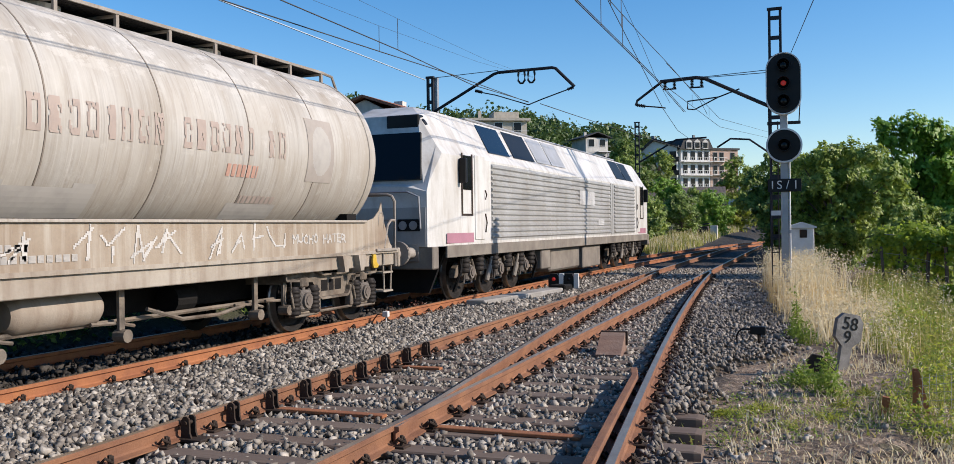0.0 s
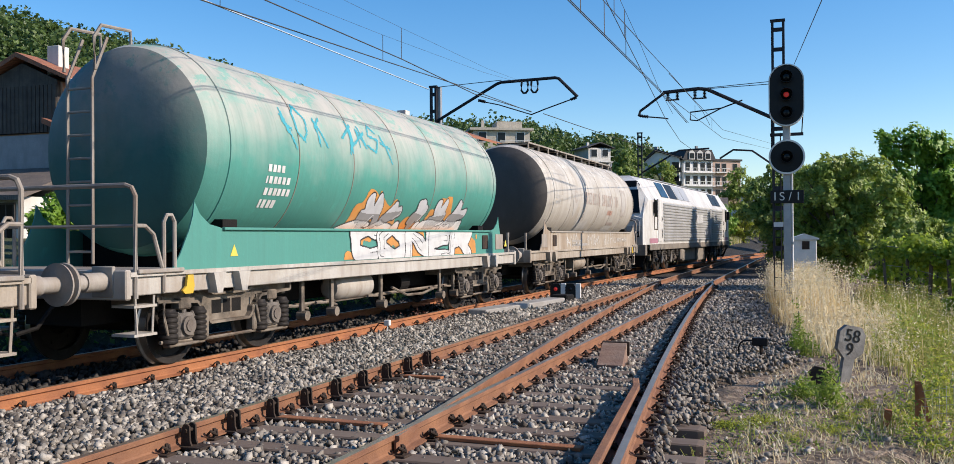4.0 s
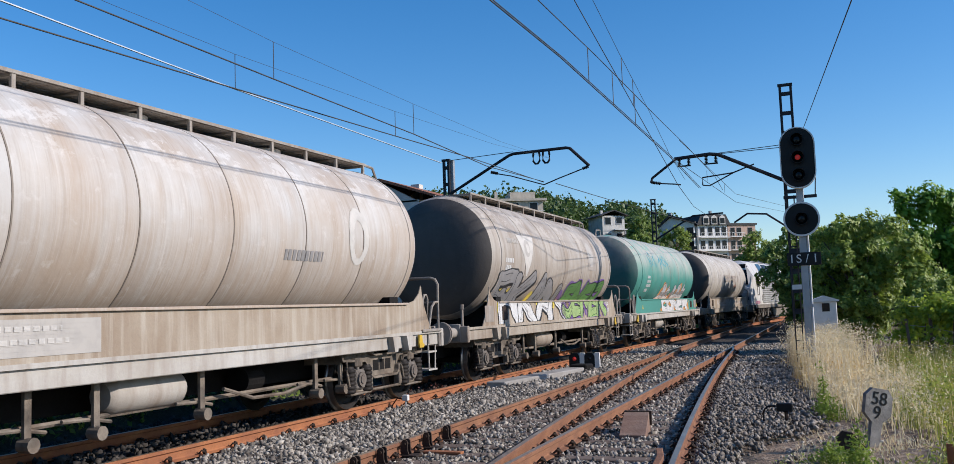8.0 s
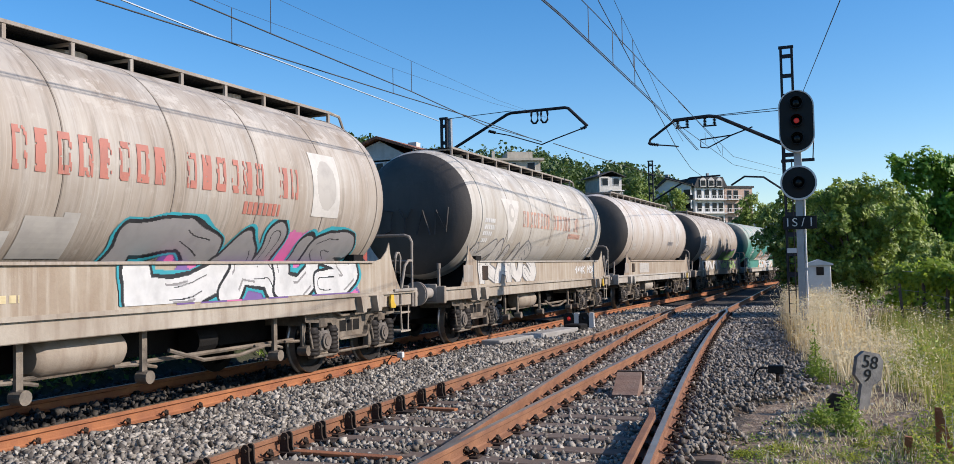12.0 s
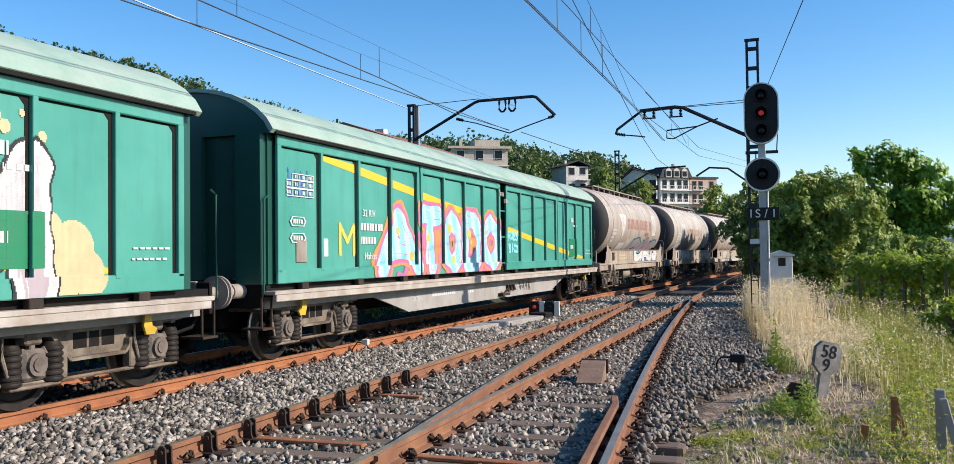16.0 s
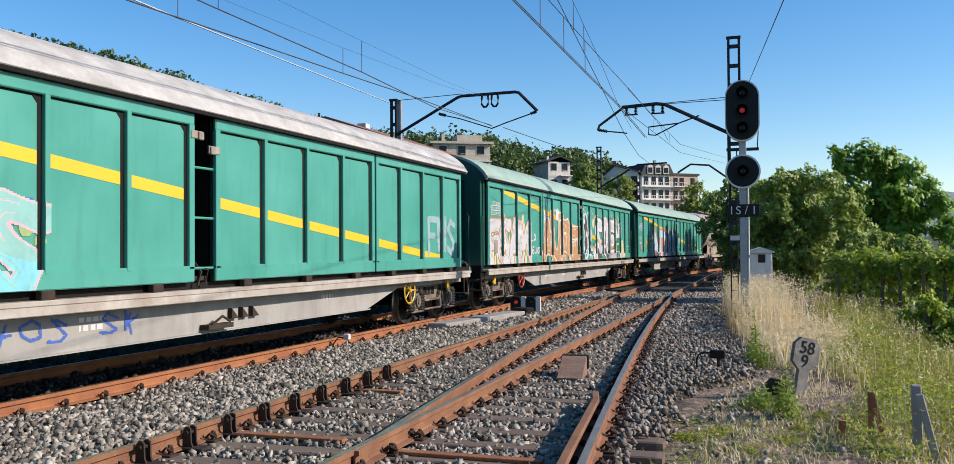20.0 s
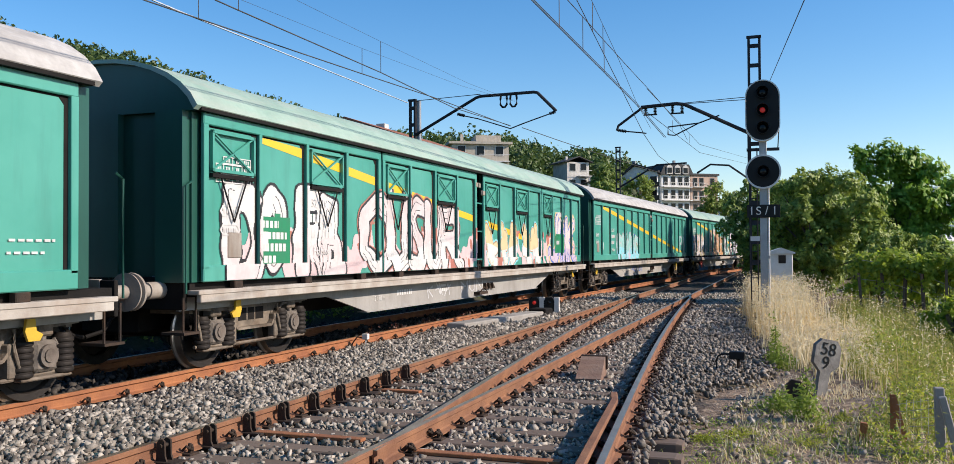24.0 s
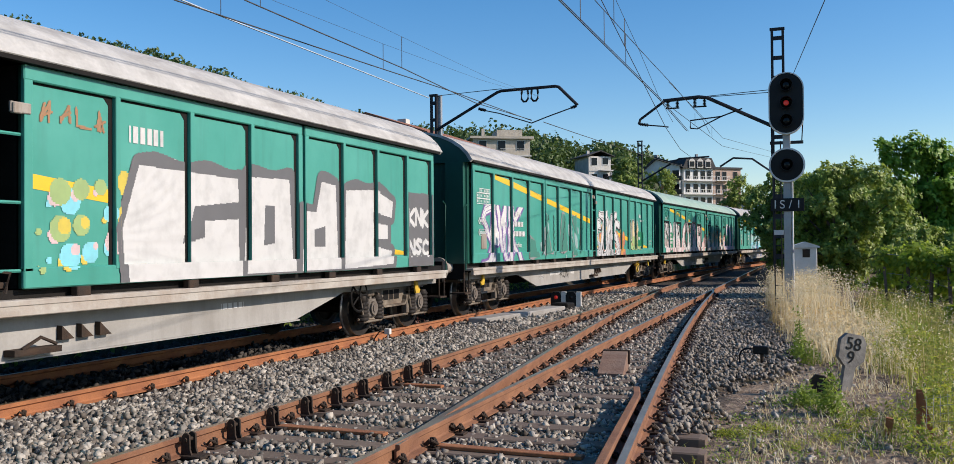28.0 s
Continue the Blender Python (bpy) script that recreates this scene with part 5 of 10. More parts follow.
            part("roof_grille", Shape().add(vs, [(0, 1, 2, 3), (4, 5, 6, 7), (0, 1, 5, 4), (1, 2, 6, 5), (2, 3, 7, 6), (3, 0, 4, 7)]), mt, w)
    part("roof_hatch", Shape().box(-0.6, 0.6, -6.9, -2.0, 3.97, 4.02, bev=0.03).box(-0.6, 0.6, -1.7, 4.5, 3.97, 4.01, bev=0.03).box(-0.6, 0.6, 5.0, 7.9, 3.97, 4.02, bev=0.03), "loco_roof", w)
    part("fuel_tank", Shape().box(-1.25, 1.25, -2.6, 0.4, 0.28, 0.92, bev=0.06), "loco_frame", w)
    part("battery_box", Shape().box(-1.3, 1.3, 0.6, 2.7, 0.24, 0.92, bev=0.03), "loco_frame", w)
    part("equipment_box", Shape().box(0.9, 1.35, -3.7, -2.9, 0.4, 0.92, bev=0.03), "loco_frame", w)
    for y in (-6.6, 6.6):
        f = Shape()
        for sg in (-1, 1):
            f.slab([(-2.5, 0.62), (-2.2, 0.80), (2.2, 0.80), (2.5, 0.62), (2.5, 0.48), (1.2, 0.58), (-1.2, 0.58), (-2.5, 0.48)], "x", sg * 1.08, sg * 1.2)
            for yy in (-1.9, -0.9, 0.1, 0.9, 1.9):
                f.box(sg * 1.08, sg * 1.2, yy - 0.10, yy + 0.10, 0.45, 0.75, bev=0.03)
                f.tube([(sg * 1.25, yy + 0.2, 0.85), (sg * 1.3, yy + 0.3, 0.5), (sg * 1.22, yy + 0.45, 0.4)], 0.03, 6)
        b = part("bogie", f, "bogie_dirt", w, "three-axle locomotive bogie", at=pose(0, y, 0))
        for yy in (-1.8, 0.0, 1.8):
            ws_ = part("wheelset", LOCO_BIG, None, b, at=pose(0, yy, 0.53))
            WHEELSETS.append((ws_, yy))
        for yy in (-2.15, -1.35, -0.45, 0.45, 1.35, 2.15):
            for sg in (-1, 1):
                part("spring", SPRING_MESH, None, b, at=pose(sg * 1.26, yy, 0.16) @ Matrix.Diagonal((1.25, 1.25, 1.55, 1)))
        for sg in (-1, 1):
            for yy in (-1.8, 0.0, 1.8):
                part("axlebox", AXLEBOX_MESH, None, b, at=pose(sg * 1.16, yy, 0.05, 0, 0, 0 if sg > 0 else 180) @ Matrix.Diagonal((1.3, 1.2, 1.1, 1)))
            for yy in (-0.9, 0.9):
                part("damper", Shape().cyl((sg * 1.33, yy - 0.12, 0.34), (sg * 1.33, yy + 0.10, 0.66), 0.055, n=10).cyl((sg * 1.33, yy + 0.10, 0.66), (sg * 1.33, yy + 0.20, 0.86), 0.032, n=8), "loco_frame", b)
            part("sand_pipe", Shape().tube([(sg * 1.30, -2.35, 0.9), (sg * 1.34, -2.5, 0.6), (sg * 1.2, -2.55, 0.2)], 0.035, 7).tube([(sg * 1.30, 2.35, 0.9), (sg * 1.34, 2.5, 0.6), (sg * 1.2, 2.55, 0.2)], 0.035, 7), "under_black", b)
    WAGONS.insert(0, (w, "loco", 0))
    return w


loco = locomotive()


# ---- paint on the wagons ----
GLYPHS = {
    "A": [[(0, 0), (0.5, 1), (1, 0)], [(0.2, 0.38), (0.8, 0.38)]], "C": [[(1, 0.85), (0.6, 1), (0.1, 0.75), (0.1, 0.25), (0.6, 0), (1, 0.15)]],
    "D": [[(0, 0), (0, 1), (0.6, 1), (1, 0.65), (1, 0.35), (0.6, 0), (0, 0)]], "E": [[(1, 1), (0, 1), (0, 0), (1, 0)], [(0, 0.5), (0.8, 0.5)]],
    "F": [[(1, 1), (0, 1), (0, 0)], [(0, 0.5), (0.75, 0.5)]], "G": [[(1, 0.98), (0.4, 1), (0.05, 0.75), (0.05, 0.25), (0.4, 0), (1, 0.04), (1, 0.36), (0.75, 0.36)]],
    "I": [[(0.5, 0), (0.5, 1)]], "J": [[(1, 1), (1, 0.3), (0.6, 0), (0.1, 0.2)]], "K": [[(0, 0), (0, 1)], [(1, 1), (0, 0.5), (1, 0)]],
    "L": [[(0, 1), (0, 0), (1, 0)]], "M": [[(0, 0), (0, 1), (0.5, 0.4), (1, 1), (1, 0)]], "N": [[(0, 0), (0, 1), (1, 0), (1, 1)]],
    "O": [[(0.5, 0), (0.05, 0.25), (0.05, 0.75), (0.5, 1), (0.95, 0.75), (0.95, 0.25), (0.5, 0)]], "R": [[(0, 0), (0, 1), (0.8, 1), (0.95, 0.75), (0.8, 0.5), (0, 0.5)], [(0.45, 0.5), (1, 0)]],
    "S": [[(1, 0.9), (0.4, 1), (0.05, 0.75), (0.9, 0.3), (0.6, 0), (0, 0.12)]], "T": [[(0, 1), (1, 1)], [(0.5, 1), (0.5, 0)]], "U": [[(0, 1), (0.05, 0.2), (0.5, 0), (0.95, 0.2), (1, 1)]],
    "Y": [[(0, 1), (0.5, 0.5), (1, 1)], [(0.5, 0.5), (0.5, 0)]], "H": [[(0, 0), (0, 1)], [(1, 0), (1, 1)], [(0, 0.5), (1, 0.5)]], "1": [[(0.2, 0.8), (0.5, 1), (0.5, 0)]], "4": [[(0.7, 0), (0.7, 1), (0, 0.3), (1, 0.3)]],
    "Z": [[(0, 1), (1, 1), (0, 0), (1, 0)]], "V": [[(0, 1), (0.5, 0), (1, 1)]], "B": [[(0, 0), (0, 1), (0.8, 0.9), (0.7, 0.55), (0, 0.5), (0.9, 0.4), (0.9, 0.1), (0, 0)]],
}
for nm, c, ro in (("p_white", (0.60, 0.595, 0.58), 0.6), ("p_silver", (0.52, 0.52, 0.53), 0.45), ("p_black", (0.018, 0.018, 0.02), 0.5), ("p_slate", (0.13, 0.13, 0.135), 0.6), ("p_grey", (0.25, 0.24, 0.235), 0.6), ("p_green", (0.085, 0.19, 0.05), 0.6),
                  ("p_violet", (0.16, 0.09, 0.27), 0.6), ("p_orange", (0.56, 0.25, 0.06), 0.6), ("p_pink", (0.52, 0.13, 0.30), 0.6), ("p_paleblue", (0.42, 0.62, 0.68), 0.6), ("p_cyan", (0.20, 0.58, 0.66), 0.6), ("p_teal", (0.03, 0.30, 0.36), 0.6),
                  ("p_yellow", (0.60, 0.47, 0.07), 0.6), ("p_mist", (0.30, 0.43, 0.38), 0.6), ("p_faint", (0.26, 0.38, 0.37), 0.6), ("p_lilac", (0.50, 0.42, 0.52), 0.6), ("p_rosy", (0.62, 0.30, 0.40), 0.6), ("p_rose", (0.60, 0.45, 0.45), 0.6), ("p_blue", (0.05, 0.12, 0.45), 0.6), ("p_red", (0.40, 0.15, 0.11), 0.6), ("p_sand", (0.58, 0.48, 0.27), 0.6),
                  ("p_ghostred", (0.375, 0.30, 0.255), 0.7), ("p_fadedred", (0.46, 0.27, 0.205), 0.7), ("p_plate", (0.012, 0.20, 0.09), 0.4), ("p_brown", (0.33, 0.18, 0.09), 0.6), ("p_sandbrown", (0.50, 0.36, 0.22), 0.6), ("p_dusk", (0.035, 0.03, 0.028), 0.7), ("p_lime", (0.30, 0.42, 0.16), 0.6)):
    paint(nm, c, ro, 0.4)
paint("p_brownorange", (0.42, 0.225, 0.10), 0.6, 0.4)
paint("p_char", (0.055, 0.053, 0.056), 0.6, 0.4)
paint("p_gap", (0.05, 0.20, 0.155), 0.5, 0.3)
paint("p_haze", (0.29, 0.43, 0.45), 0.6, 0.5)
paint("p_mutedgrey", (0.40, 0.385, 0.37), 0.6, 0.5)
paint("p_palerose", (0.60, 0.525, 0.52), 0.6, 0.4)
paint("p_paleteal", (0.24, 0.50, 0.46), 0.6, 0.4)
paint("p_pinkish", (0.55, 0.42, 0.45), 0.6, 0.4)
paint("p_mauve", (0.42, 0.355, 0.385), 0.6, 0.4)
paint("stripe_yellow", (0.72, 0.44, 0.02), 0.4, 0.15)


def seg_dist(U, V, lines, p=2):
    d = np.full(U.shape, 9.0)
    for line in lines:
        for (x0, y0), (x1, y1) in zip(line[:-1], line[1:]):
            dx, dy = x1 - x0, y1 - y0
            t = np.clip(((U - x0) * dx + (V - y0) * dy) / (dx * dx + dy * dy + 1e-9), 0, 1)
            a, b = np.abs(U - x0 - t * dx), np.abs(V - y0 - t * dy)
            d = np.minimum(d, np.hypot(a, b) if p == 2 else (a ** p + b ** p) ** (1 / p))
    return d


def lettering(text, y0, z0, w, h, r, wild=0.0, pad=0.16):
    """Strokes for a word that fills a box; wild bends the corners. A star stands for a shape that is no letter."""
    out = []
    cw = w / len(text)
    for i, ch in enumerate(text):
        if ch == " ":
            continue
        if ch == "*":
            n = r.integers(3, 6)
            g = [[(r.uniform(0, 1), (k % 2) * 0.9 + r.uniform(-0.05, 0.1)) for k in range(n)], [(0.1, r.uniform(0.2, 0.5)), (0.9, r.uniform(0.4, 0.8))]]
        else:
            g = GLYPHS[ch]
        for line in g:
            out.append([(y0 + cw * (i + pad + (1 - 2 * pad) * px) + r.normal(0, wild), z0 + h * (0.08 + 0.84 * pz) + r.normal(0, wild) + h * 0.06 * math.sin(1.7 * i)) for px, pz in line])
    return out


def on_tank(y, z):
    up = z > 1.645
    x = np.sqrt(np.maximum(TANK_R ** 2 - (z - TANK_Z) ** 2, 0.01)) + 0.006
    return np.where(up, x, 1.268)


def on_box(y, z):
    """Panels lie back between the ribs of the leaves."""
    x = np.full(y.shape, BODY_W + 0.010)
    for leaf in range(4):
        y0, y1 = (NEAR_END + 0.12, -4.93, 0.22, 5.0)[leaf], (-5.0, -0.22, 4.93, FAR_END - 0.12)[leaf]
        st = (y1 - y0) / 4
        for i in range(4):
            a, b = y0 + st * i + (0.10 if i == 0 else 0.035), y0 + st * (i + 1) - (0.10 if i == 3 else 0.035)
            x = np.where((y > a) & (y < b) & (z > Z0 + 0.2) & (z < Z1 - 0.15), BODY_W - 0.043, x)
    return x


def off_gap(y, z):
    """No paint over the panels' shadow bands and the gaps between leaves."""
    bad = (np.abs(y) < 0.23) | (np.abs(np.abs(y) - 4.965) < 0.04)
    for leaf in range(4):
        y0, y1 = (NEAR_END + 0.12, -4.93, 0.22, 5.0)[leaf], (-5.0, -0.22, 4.93, FAR_END - 0.12)[leaf]
        st = (y1 - y0) / 4
        for i in range(4):
            b = y0 + st * (i + 1) - (0.10 if i == 3 else 0.035)
            bad |= (y > b - 0.055) & (y < b) & (z > Z0 + 0.2) & (z < Z1 - 0.15)
    return ~bad


def spray(parent, surface, field, y0, y1, z0, z1, mats, cell=0.022, label="spray-painted graffiti", mask=None):
    """Paints a side: field(Y, Z) gives a material number for each small patch, or -1."""
    ya, za = np.arange(y0, y1, cell), np.arange(z0, z1, cell)
    Y, Z = np.meshgrid(ya + cell / 2, za + cell / 2)
    k = field(Y, Z)
    if mask is not None:
        k = np.where(mask(Y, Z), k, -1)
    sel = k >= 0
    Yc, Zc, kc = Y[sel], Z[sel], k[sel]
    n = len(Yc)
    h = cell / 2 + 0.0004
    rounded = parent.name.startswith("tank")
    V = np.zeros((n, 4, 3))
    for j, (a, b) in enumerate(((-h, -h), (h, -h), (h, h), (-h, h))):
        V[:, j, 1], V[:, j, 2] = Yc + a, Zc + b
        V[:, j, 0] = surface(Yc + (a if rounded else 0), Zc + (b if rounded else 0))
    if rounded:
        flat = Zc < 1.645
        V[flat, :, 0] = surface(Yc[flat], Zc[flat])[:, None]
    me = fast_mesh("graffiti", V.reshape(-1, 3), np.arange(4 * n).reshape(n, 4))
    for m in mats:
        me.materials.append(MATS[m])
    me.polygons.foreach_set("material_index", kc.astype(np.int32))
    ob = new("graffiti", me)
    ob.parent = parent
    return tagged(ob, label, kind="stuff")


def bubble(text, y0, z0, w, h, fat, line, seed, wild=0.05, halo=0.0, shade=True, stripes=0.0, split=None, square=2):
    """Fat letters: 0 fill, 1 second fill, 2 outline, 3 halo."""
    r = np.random.default_rng(seed)
    st = lettering(text, y0, z0, w, h, r, wild)

    def field(Y, Z):
        wob = 0.02 * np.sin(Y * 9 + Z * 5) + 0.015 * np.sin(Z * 17 - Y * 4)
        d = seg_dist(Y + wob * (square == 2), Z + 0.5 * wob * (square == 2), st, square)
        k = np.full(Y.shape, -1)
        if halo:
            edge = halo * (0.7 + 0.5 * np.sin(Y * 3.1 + seed) * np.sin(Z * 4.3))
            k = np.where(d < fat + line + edge, 3, k)
        k = np.where(d < fat + line, 2, k)
        second = (np.sin((Y + 0.4 * Z) * stripes) > 0.1) if stripes else (Z < (split if split else z0 + h * (0.45 + 0.08 * np.sin(Y * 2.7))))
        k = np.where(d < fat, np.where(second & shade, 1, 0), k)
        hi = (d > fat * 0.62) & (d < fat * 0.76) & (np.sin(Y * 6 + Z * 3) > 0.55)
        return np.where(hi & shade, 0, k)
    return field


def fat_row(text, spots, fat, line, seed, wild=0.03, halo=0.0, stripes=0.0, split=None, shadow=0.0):
    """Fat letters, each in a box (y, z, width, height) and laid over the one before: 0 fill, 1 second fill, 2 outline and shadow, 3 halo."""
    r = np.random.default_rng(seed)
    mid = sum(b[1] + 0.45 * b[3] for b in spots) / len(spots)
    sets = []
    for ch, (y, z, w, h) in zip(text, spots):
        f = min(fat, 0.17 * w + 0.02)
        lean = r.normal(0, 0.05)
        sets.append((f, [[(y + f + (w - 2 * f) * a + lean * b + r.normal(0, wild), z + f + line + (h - 2 * f - line) * b + r.normal(0, wild)) for a, b in stroke] for stroke in GLYPHS[ch]]))

    def field(Y, Z):
        wob = 0.024 * np.sin(Y * 8 + Z * 5) + 0.016 * np.sin(Z * 15 - Y * 5)
        U, V = Y + wob, Z + 0.6 * wob
        k = np.full(Y.shape, -1)
        second = np.sin((Y + 0.25 * Z) * stripes) > 0.1 if stripes else Z < (split or mid + 0.10 * np.sin(Y * 3.1 + seed))
        if halo:
            for f, st in sets:
                k = np.where(seg_dist(U, V, st) < f + line + halo * (0.7 + 0.5 * np.sin(Y * 4.1 + seed) * np.sin(Z * 5.3)), 3, k)
        for f, st in sets:
            d = seg_dist(U, V, st)
            if shadow:
                k = np.where(seg_dist(U - shadow, V + shadow, st) < f + line * 0.6, 2, k)
            k = np.where(d < f + line, 2, k)
            k = np.where(d < f, np.where(second, 1, 0), k)
            shine = (d > f * 0.55) & (d < f * 0.72) & (np.sin(Y * 5 + Z * 3 + seed) > 0.55)
            k = np.where(shine, 0, k)
            crease = (d > f * 0.40) & (d < f * 0.40 + 0.014) & (np.sin(Y * 4.3 - Z * 2.1 + seed) > 0.45)
            k = np.where(crease, 2, k)
        return k
    return field


def inside(Y, Z, poly):
    hit = np.zeros(Y.shape, dtype=bool)
    for (a, b), (c, d) in zip(poly, poly[1:] + poly[:1]):
        if b != d:
            hit ^= ((b > Z) != (d > Z)) & (Y < (c - a) * (Z - b) / (d - b) + a)
    return hit


def cut_letters(polys, holes, line):
    """Straight-edged letters: 0 fill, 1 outline."""
    edges = [q + q[:1] for q in polys]

    def field(Y, Z):
        body = np.zeros(Y.shape, dtype=bool)
        for q in polys:
            body |= inside(Y, Z, q)
        for q in holes:
            body &= ~inside(Y, Z, q)
        d = seg_dist(Y, Z, edges)
        k = np.where((d < line + 0.03 * np.sin(Y * 7)) | np.any([inside(Y, Z, q) for q in polys], axis=0), 1, -1)
        return np.where(body, 0, k)
    return field


def flames(y0, y1, z0, z1, seed):
    """Rounded tongues of paint above a word."""
    r = np.random.default_rng(seed)
    tongues = [(y, r.uniform(z0 + 0.1, z1), r.uniform(0.07, 0.13), r.normal(0, 0.12)) for y in np.arange(y0, y1, 0.27)]

    def field(Y, Z):
        k = np.full(Y.shape, -1)
        for y, z, w, s in tongues:
            k = np.where((np.abs(Y - y - s * (Z - z0)) < w * np.clip((z - Z) * 6, 0, 1)) & (Z < z), 0, k)
        return k
    return field


def spotted(base, seed):
    """Round spots of the second fill on the first."""
    r = np.random.default_rng(seed)
    spots = [(r.uniform(0, 1.2), r.uniform(0, 1.1), r.uniform(0.05, 0.12)) for _ in range(9)]

    def field(Y, Z):
        k = base(Y, Z)
        u, v = np.mod(Y + 0.37 * np.floor(Z / 1.1), 1.2), np.mod(Z, 1.1)
        hit = np.zeros(Y.shape, dtype=bool)
        for a, b, c in spots:
            hit |= np.hypot(u - a, v - b) < c
        return np.where((k == 0) | (k == 1), np.where(hit, 0, 1), k)
    return field


def strokes(text, y0, z0, w, h, thick, seed, wild=0.01, word=True):
    st = lettering(text, y0, z0, w, h, np.random.default_rng(seed), wild, 0.12)

    def field(Y, Z):
        return np.where(seg_dist(Y, Z, st) < thick, 0, -1)
    return field


def dots(spots):
    def field(Y, Z):
        k = np.full(Y.shape, -1)
        for y, z, r, c in spots:
            k = np.where(np.hypot(Y - y, Z - z) < r, c, k)
        return k
    return field


def blotch(y0, y1, z0, z1, seed, low=-0.2):
    def field(Y, Z):
        n = np.sin(Y * 2.3 + seed) * np.cos(Z * 3.1 + seed * 2) + 0.5 * np.sin(Y * 6.1 - Z * 4 + seed) + 0.3 * np.sin(Y * 13 + Z * 9)
        edge = np.minimum(np.minimum(Y - y0, y1 - Y) * 1.5, np.minimum(Z - z0 + 0.6, z1 - Z) * 2.2)
        return np.where(n + np.clip(edge, -3, 1.0) * 1.6 > 0.9 + low, np.where(n > 0.75, 1, 0), -1)
    return field


def bars(parent, surface, y, z, w, rows, mat, gap=0.075, hgt=0.045, seed=1, label="small painted markings"):
    """Lines of small writing too small to read."""
    r = np.random.default_rng(seed)
    ends_ = r.uniform(0.45, 1.0, rows)

    def field(Y, Z):
        k = np.full(Y.shape, -1)
        for i in range(rows):
            zz = z - i * gap
            k = np.where((np.abs(Z - zz) < hgt / 2) & (Y > y) & (Y < y + w * ends_[i]) & (np.sin(Y * 60 + 9 * i) > -0.6), 0, k)
        return k
    return spray(parent, surface, field, y - 0.02, y + w + 0.02, z - rows * gap, z + gap, [mat], 0.012, label)


def block(parent, surface, y0, y1, z0, z1, mat, label, cell=0.05, rough=0.0, mask=None):
    def field(Y, Z):
        e = rough * (np.sin(Y * 11) + np.sin(Z * 14 + Y * 5))
        return np.where((Y > y0 + e) & (Y < y1 - e) & (Z > z0 + e) & (Z < z1 - e), 0, -1)
    return spray(parent, surface, field, y0, y1, z0, z1, [mat], cell, label, mask)


# --- tank wagons ---
def company_letters(w, y0, y1, z, h, mat, seed, n=18):
    """Faded company lettering, drawn as plain upright blocks."""
    r = np.random.default_rng(seed)
    skip = {8, 15}

    def field(Y, Z):
        k = np.full(Y.shape, -1)
        cw = (y1 - y0) / n
        i = np.floor((Y - y0) / cw)
        u = (Y - y0) / cw - i
        inside = (Y > y0) & (Y < y1) & (np.abs(Z - z) < h / 2) & (u > 0.18) & (u < 0.82)
        hole = (np.abs(u - 0.5) < 0.16) & (np.abs(Z - z) < h * 0.3) & (np.mod(i, 3) != 1)
        worn = np.sin(Y * 23 + 3 * np.sin(Z * 3)) + np.sin(Y * 41 + 1.7) + 0.8 * np.sin(Y * 97 + Z * 31) > 0.75
        for s in skip:
            inside &= i != s
        return np.where(inside & ~hole & ~worn, 0, k)
    spray(w, on_tank, field, y0, y1, z - h / 2, z + h / 2, [mat], 0.018, "faded red lettering worn to blocks")


def emblem(w, y, z, kind, mat, worn_mat):
    def field(Y, Z):
        a, b = Y - y, Z - z
        if kind == "oval":
            k = np.where((np.abs(a) < 0.36) & (np.abs(b) < 0.46), 0, -1)
            return np.where(np.hypot(a / 0.26, b / 0.36) < 1, 1, k)
        if kind == "triangle":
            return np.where((b < 0.42) & (b > -0.55) & (np.abs(a) < 0.58 * (b + 0.55) / 0.97), np.where((np.hypot(a, b - 0.12) < 0.20) & (np.hypot(a - 0.05, b - 0.12) > 0.11), 1, 0), -1)
        return np.where((np.hypot(a / 0.30, b / 0.44) < 1) & (np.hypot(a / 0.16, (b + 0.05) / 0.3) > 1), 0, -1)
    spray(w, on_tank, field, y - 0.65, y + 0.65, z - 0.7, z + 0.6, [mat, worn_mat], 0.02, "worn pale emblem")


paint("p_pale", (0.52, 0.495, 0.455), 0.7, 0.4)
paint("p_worn", (0.40, 0.375, 0.34), 0.7, 0.4)
paint("p_rubbed", (0.35, 0.31, 0.27), 0.7, 0.4)
t = tanks[0]
company_letters(t, -1.65, 2.75, 2.66, 0.36, "p_ghostred", 1)
bars(t, on_tank, 1.45, 2.27, 1.1, 1, "p_fadedred", 0.1, 0.15, 2, "faded red address line")
bars(t, on_tank, 1.9, 1.92, 1.6, 1, "p_ghostred", 0.1, 0.10, 3, "faded red lettering")
emblem(t, 3.65, 2.66, "oval", "p_rubbed", "p_worn")
emblem(t, -2.5, 2.55, "triangle", "p_worn", "p_rubbed")
bars(t, on_tank, -4.5, 2.6, 0.6, 2, "p_pale", 0.16, 0.08, 4, "pale running numbers")
spray(t, on_tank, strokes("*YA* *Y** ***U", -3.2, 1.20, 6.0, 0.38, 0.014, 5, 0.05), -3.3, 3.0, 1.16, 1.62, ["p_pale"], 0.02, "white scrawled tags")
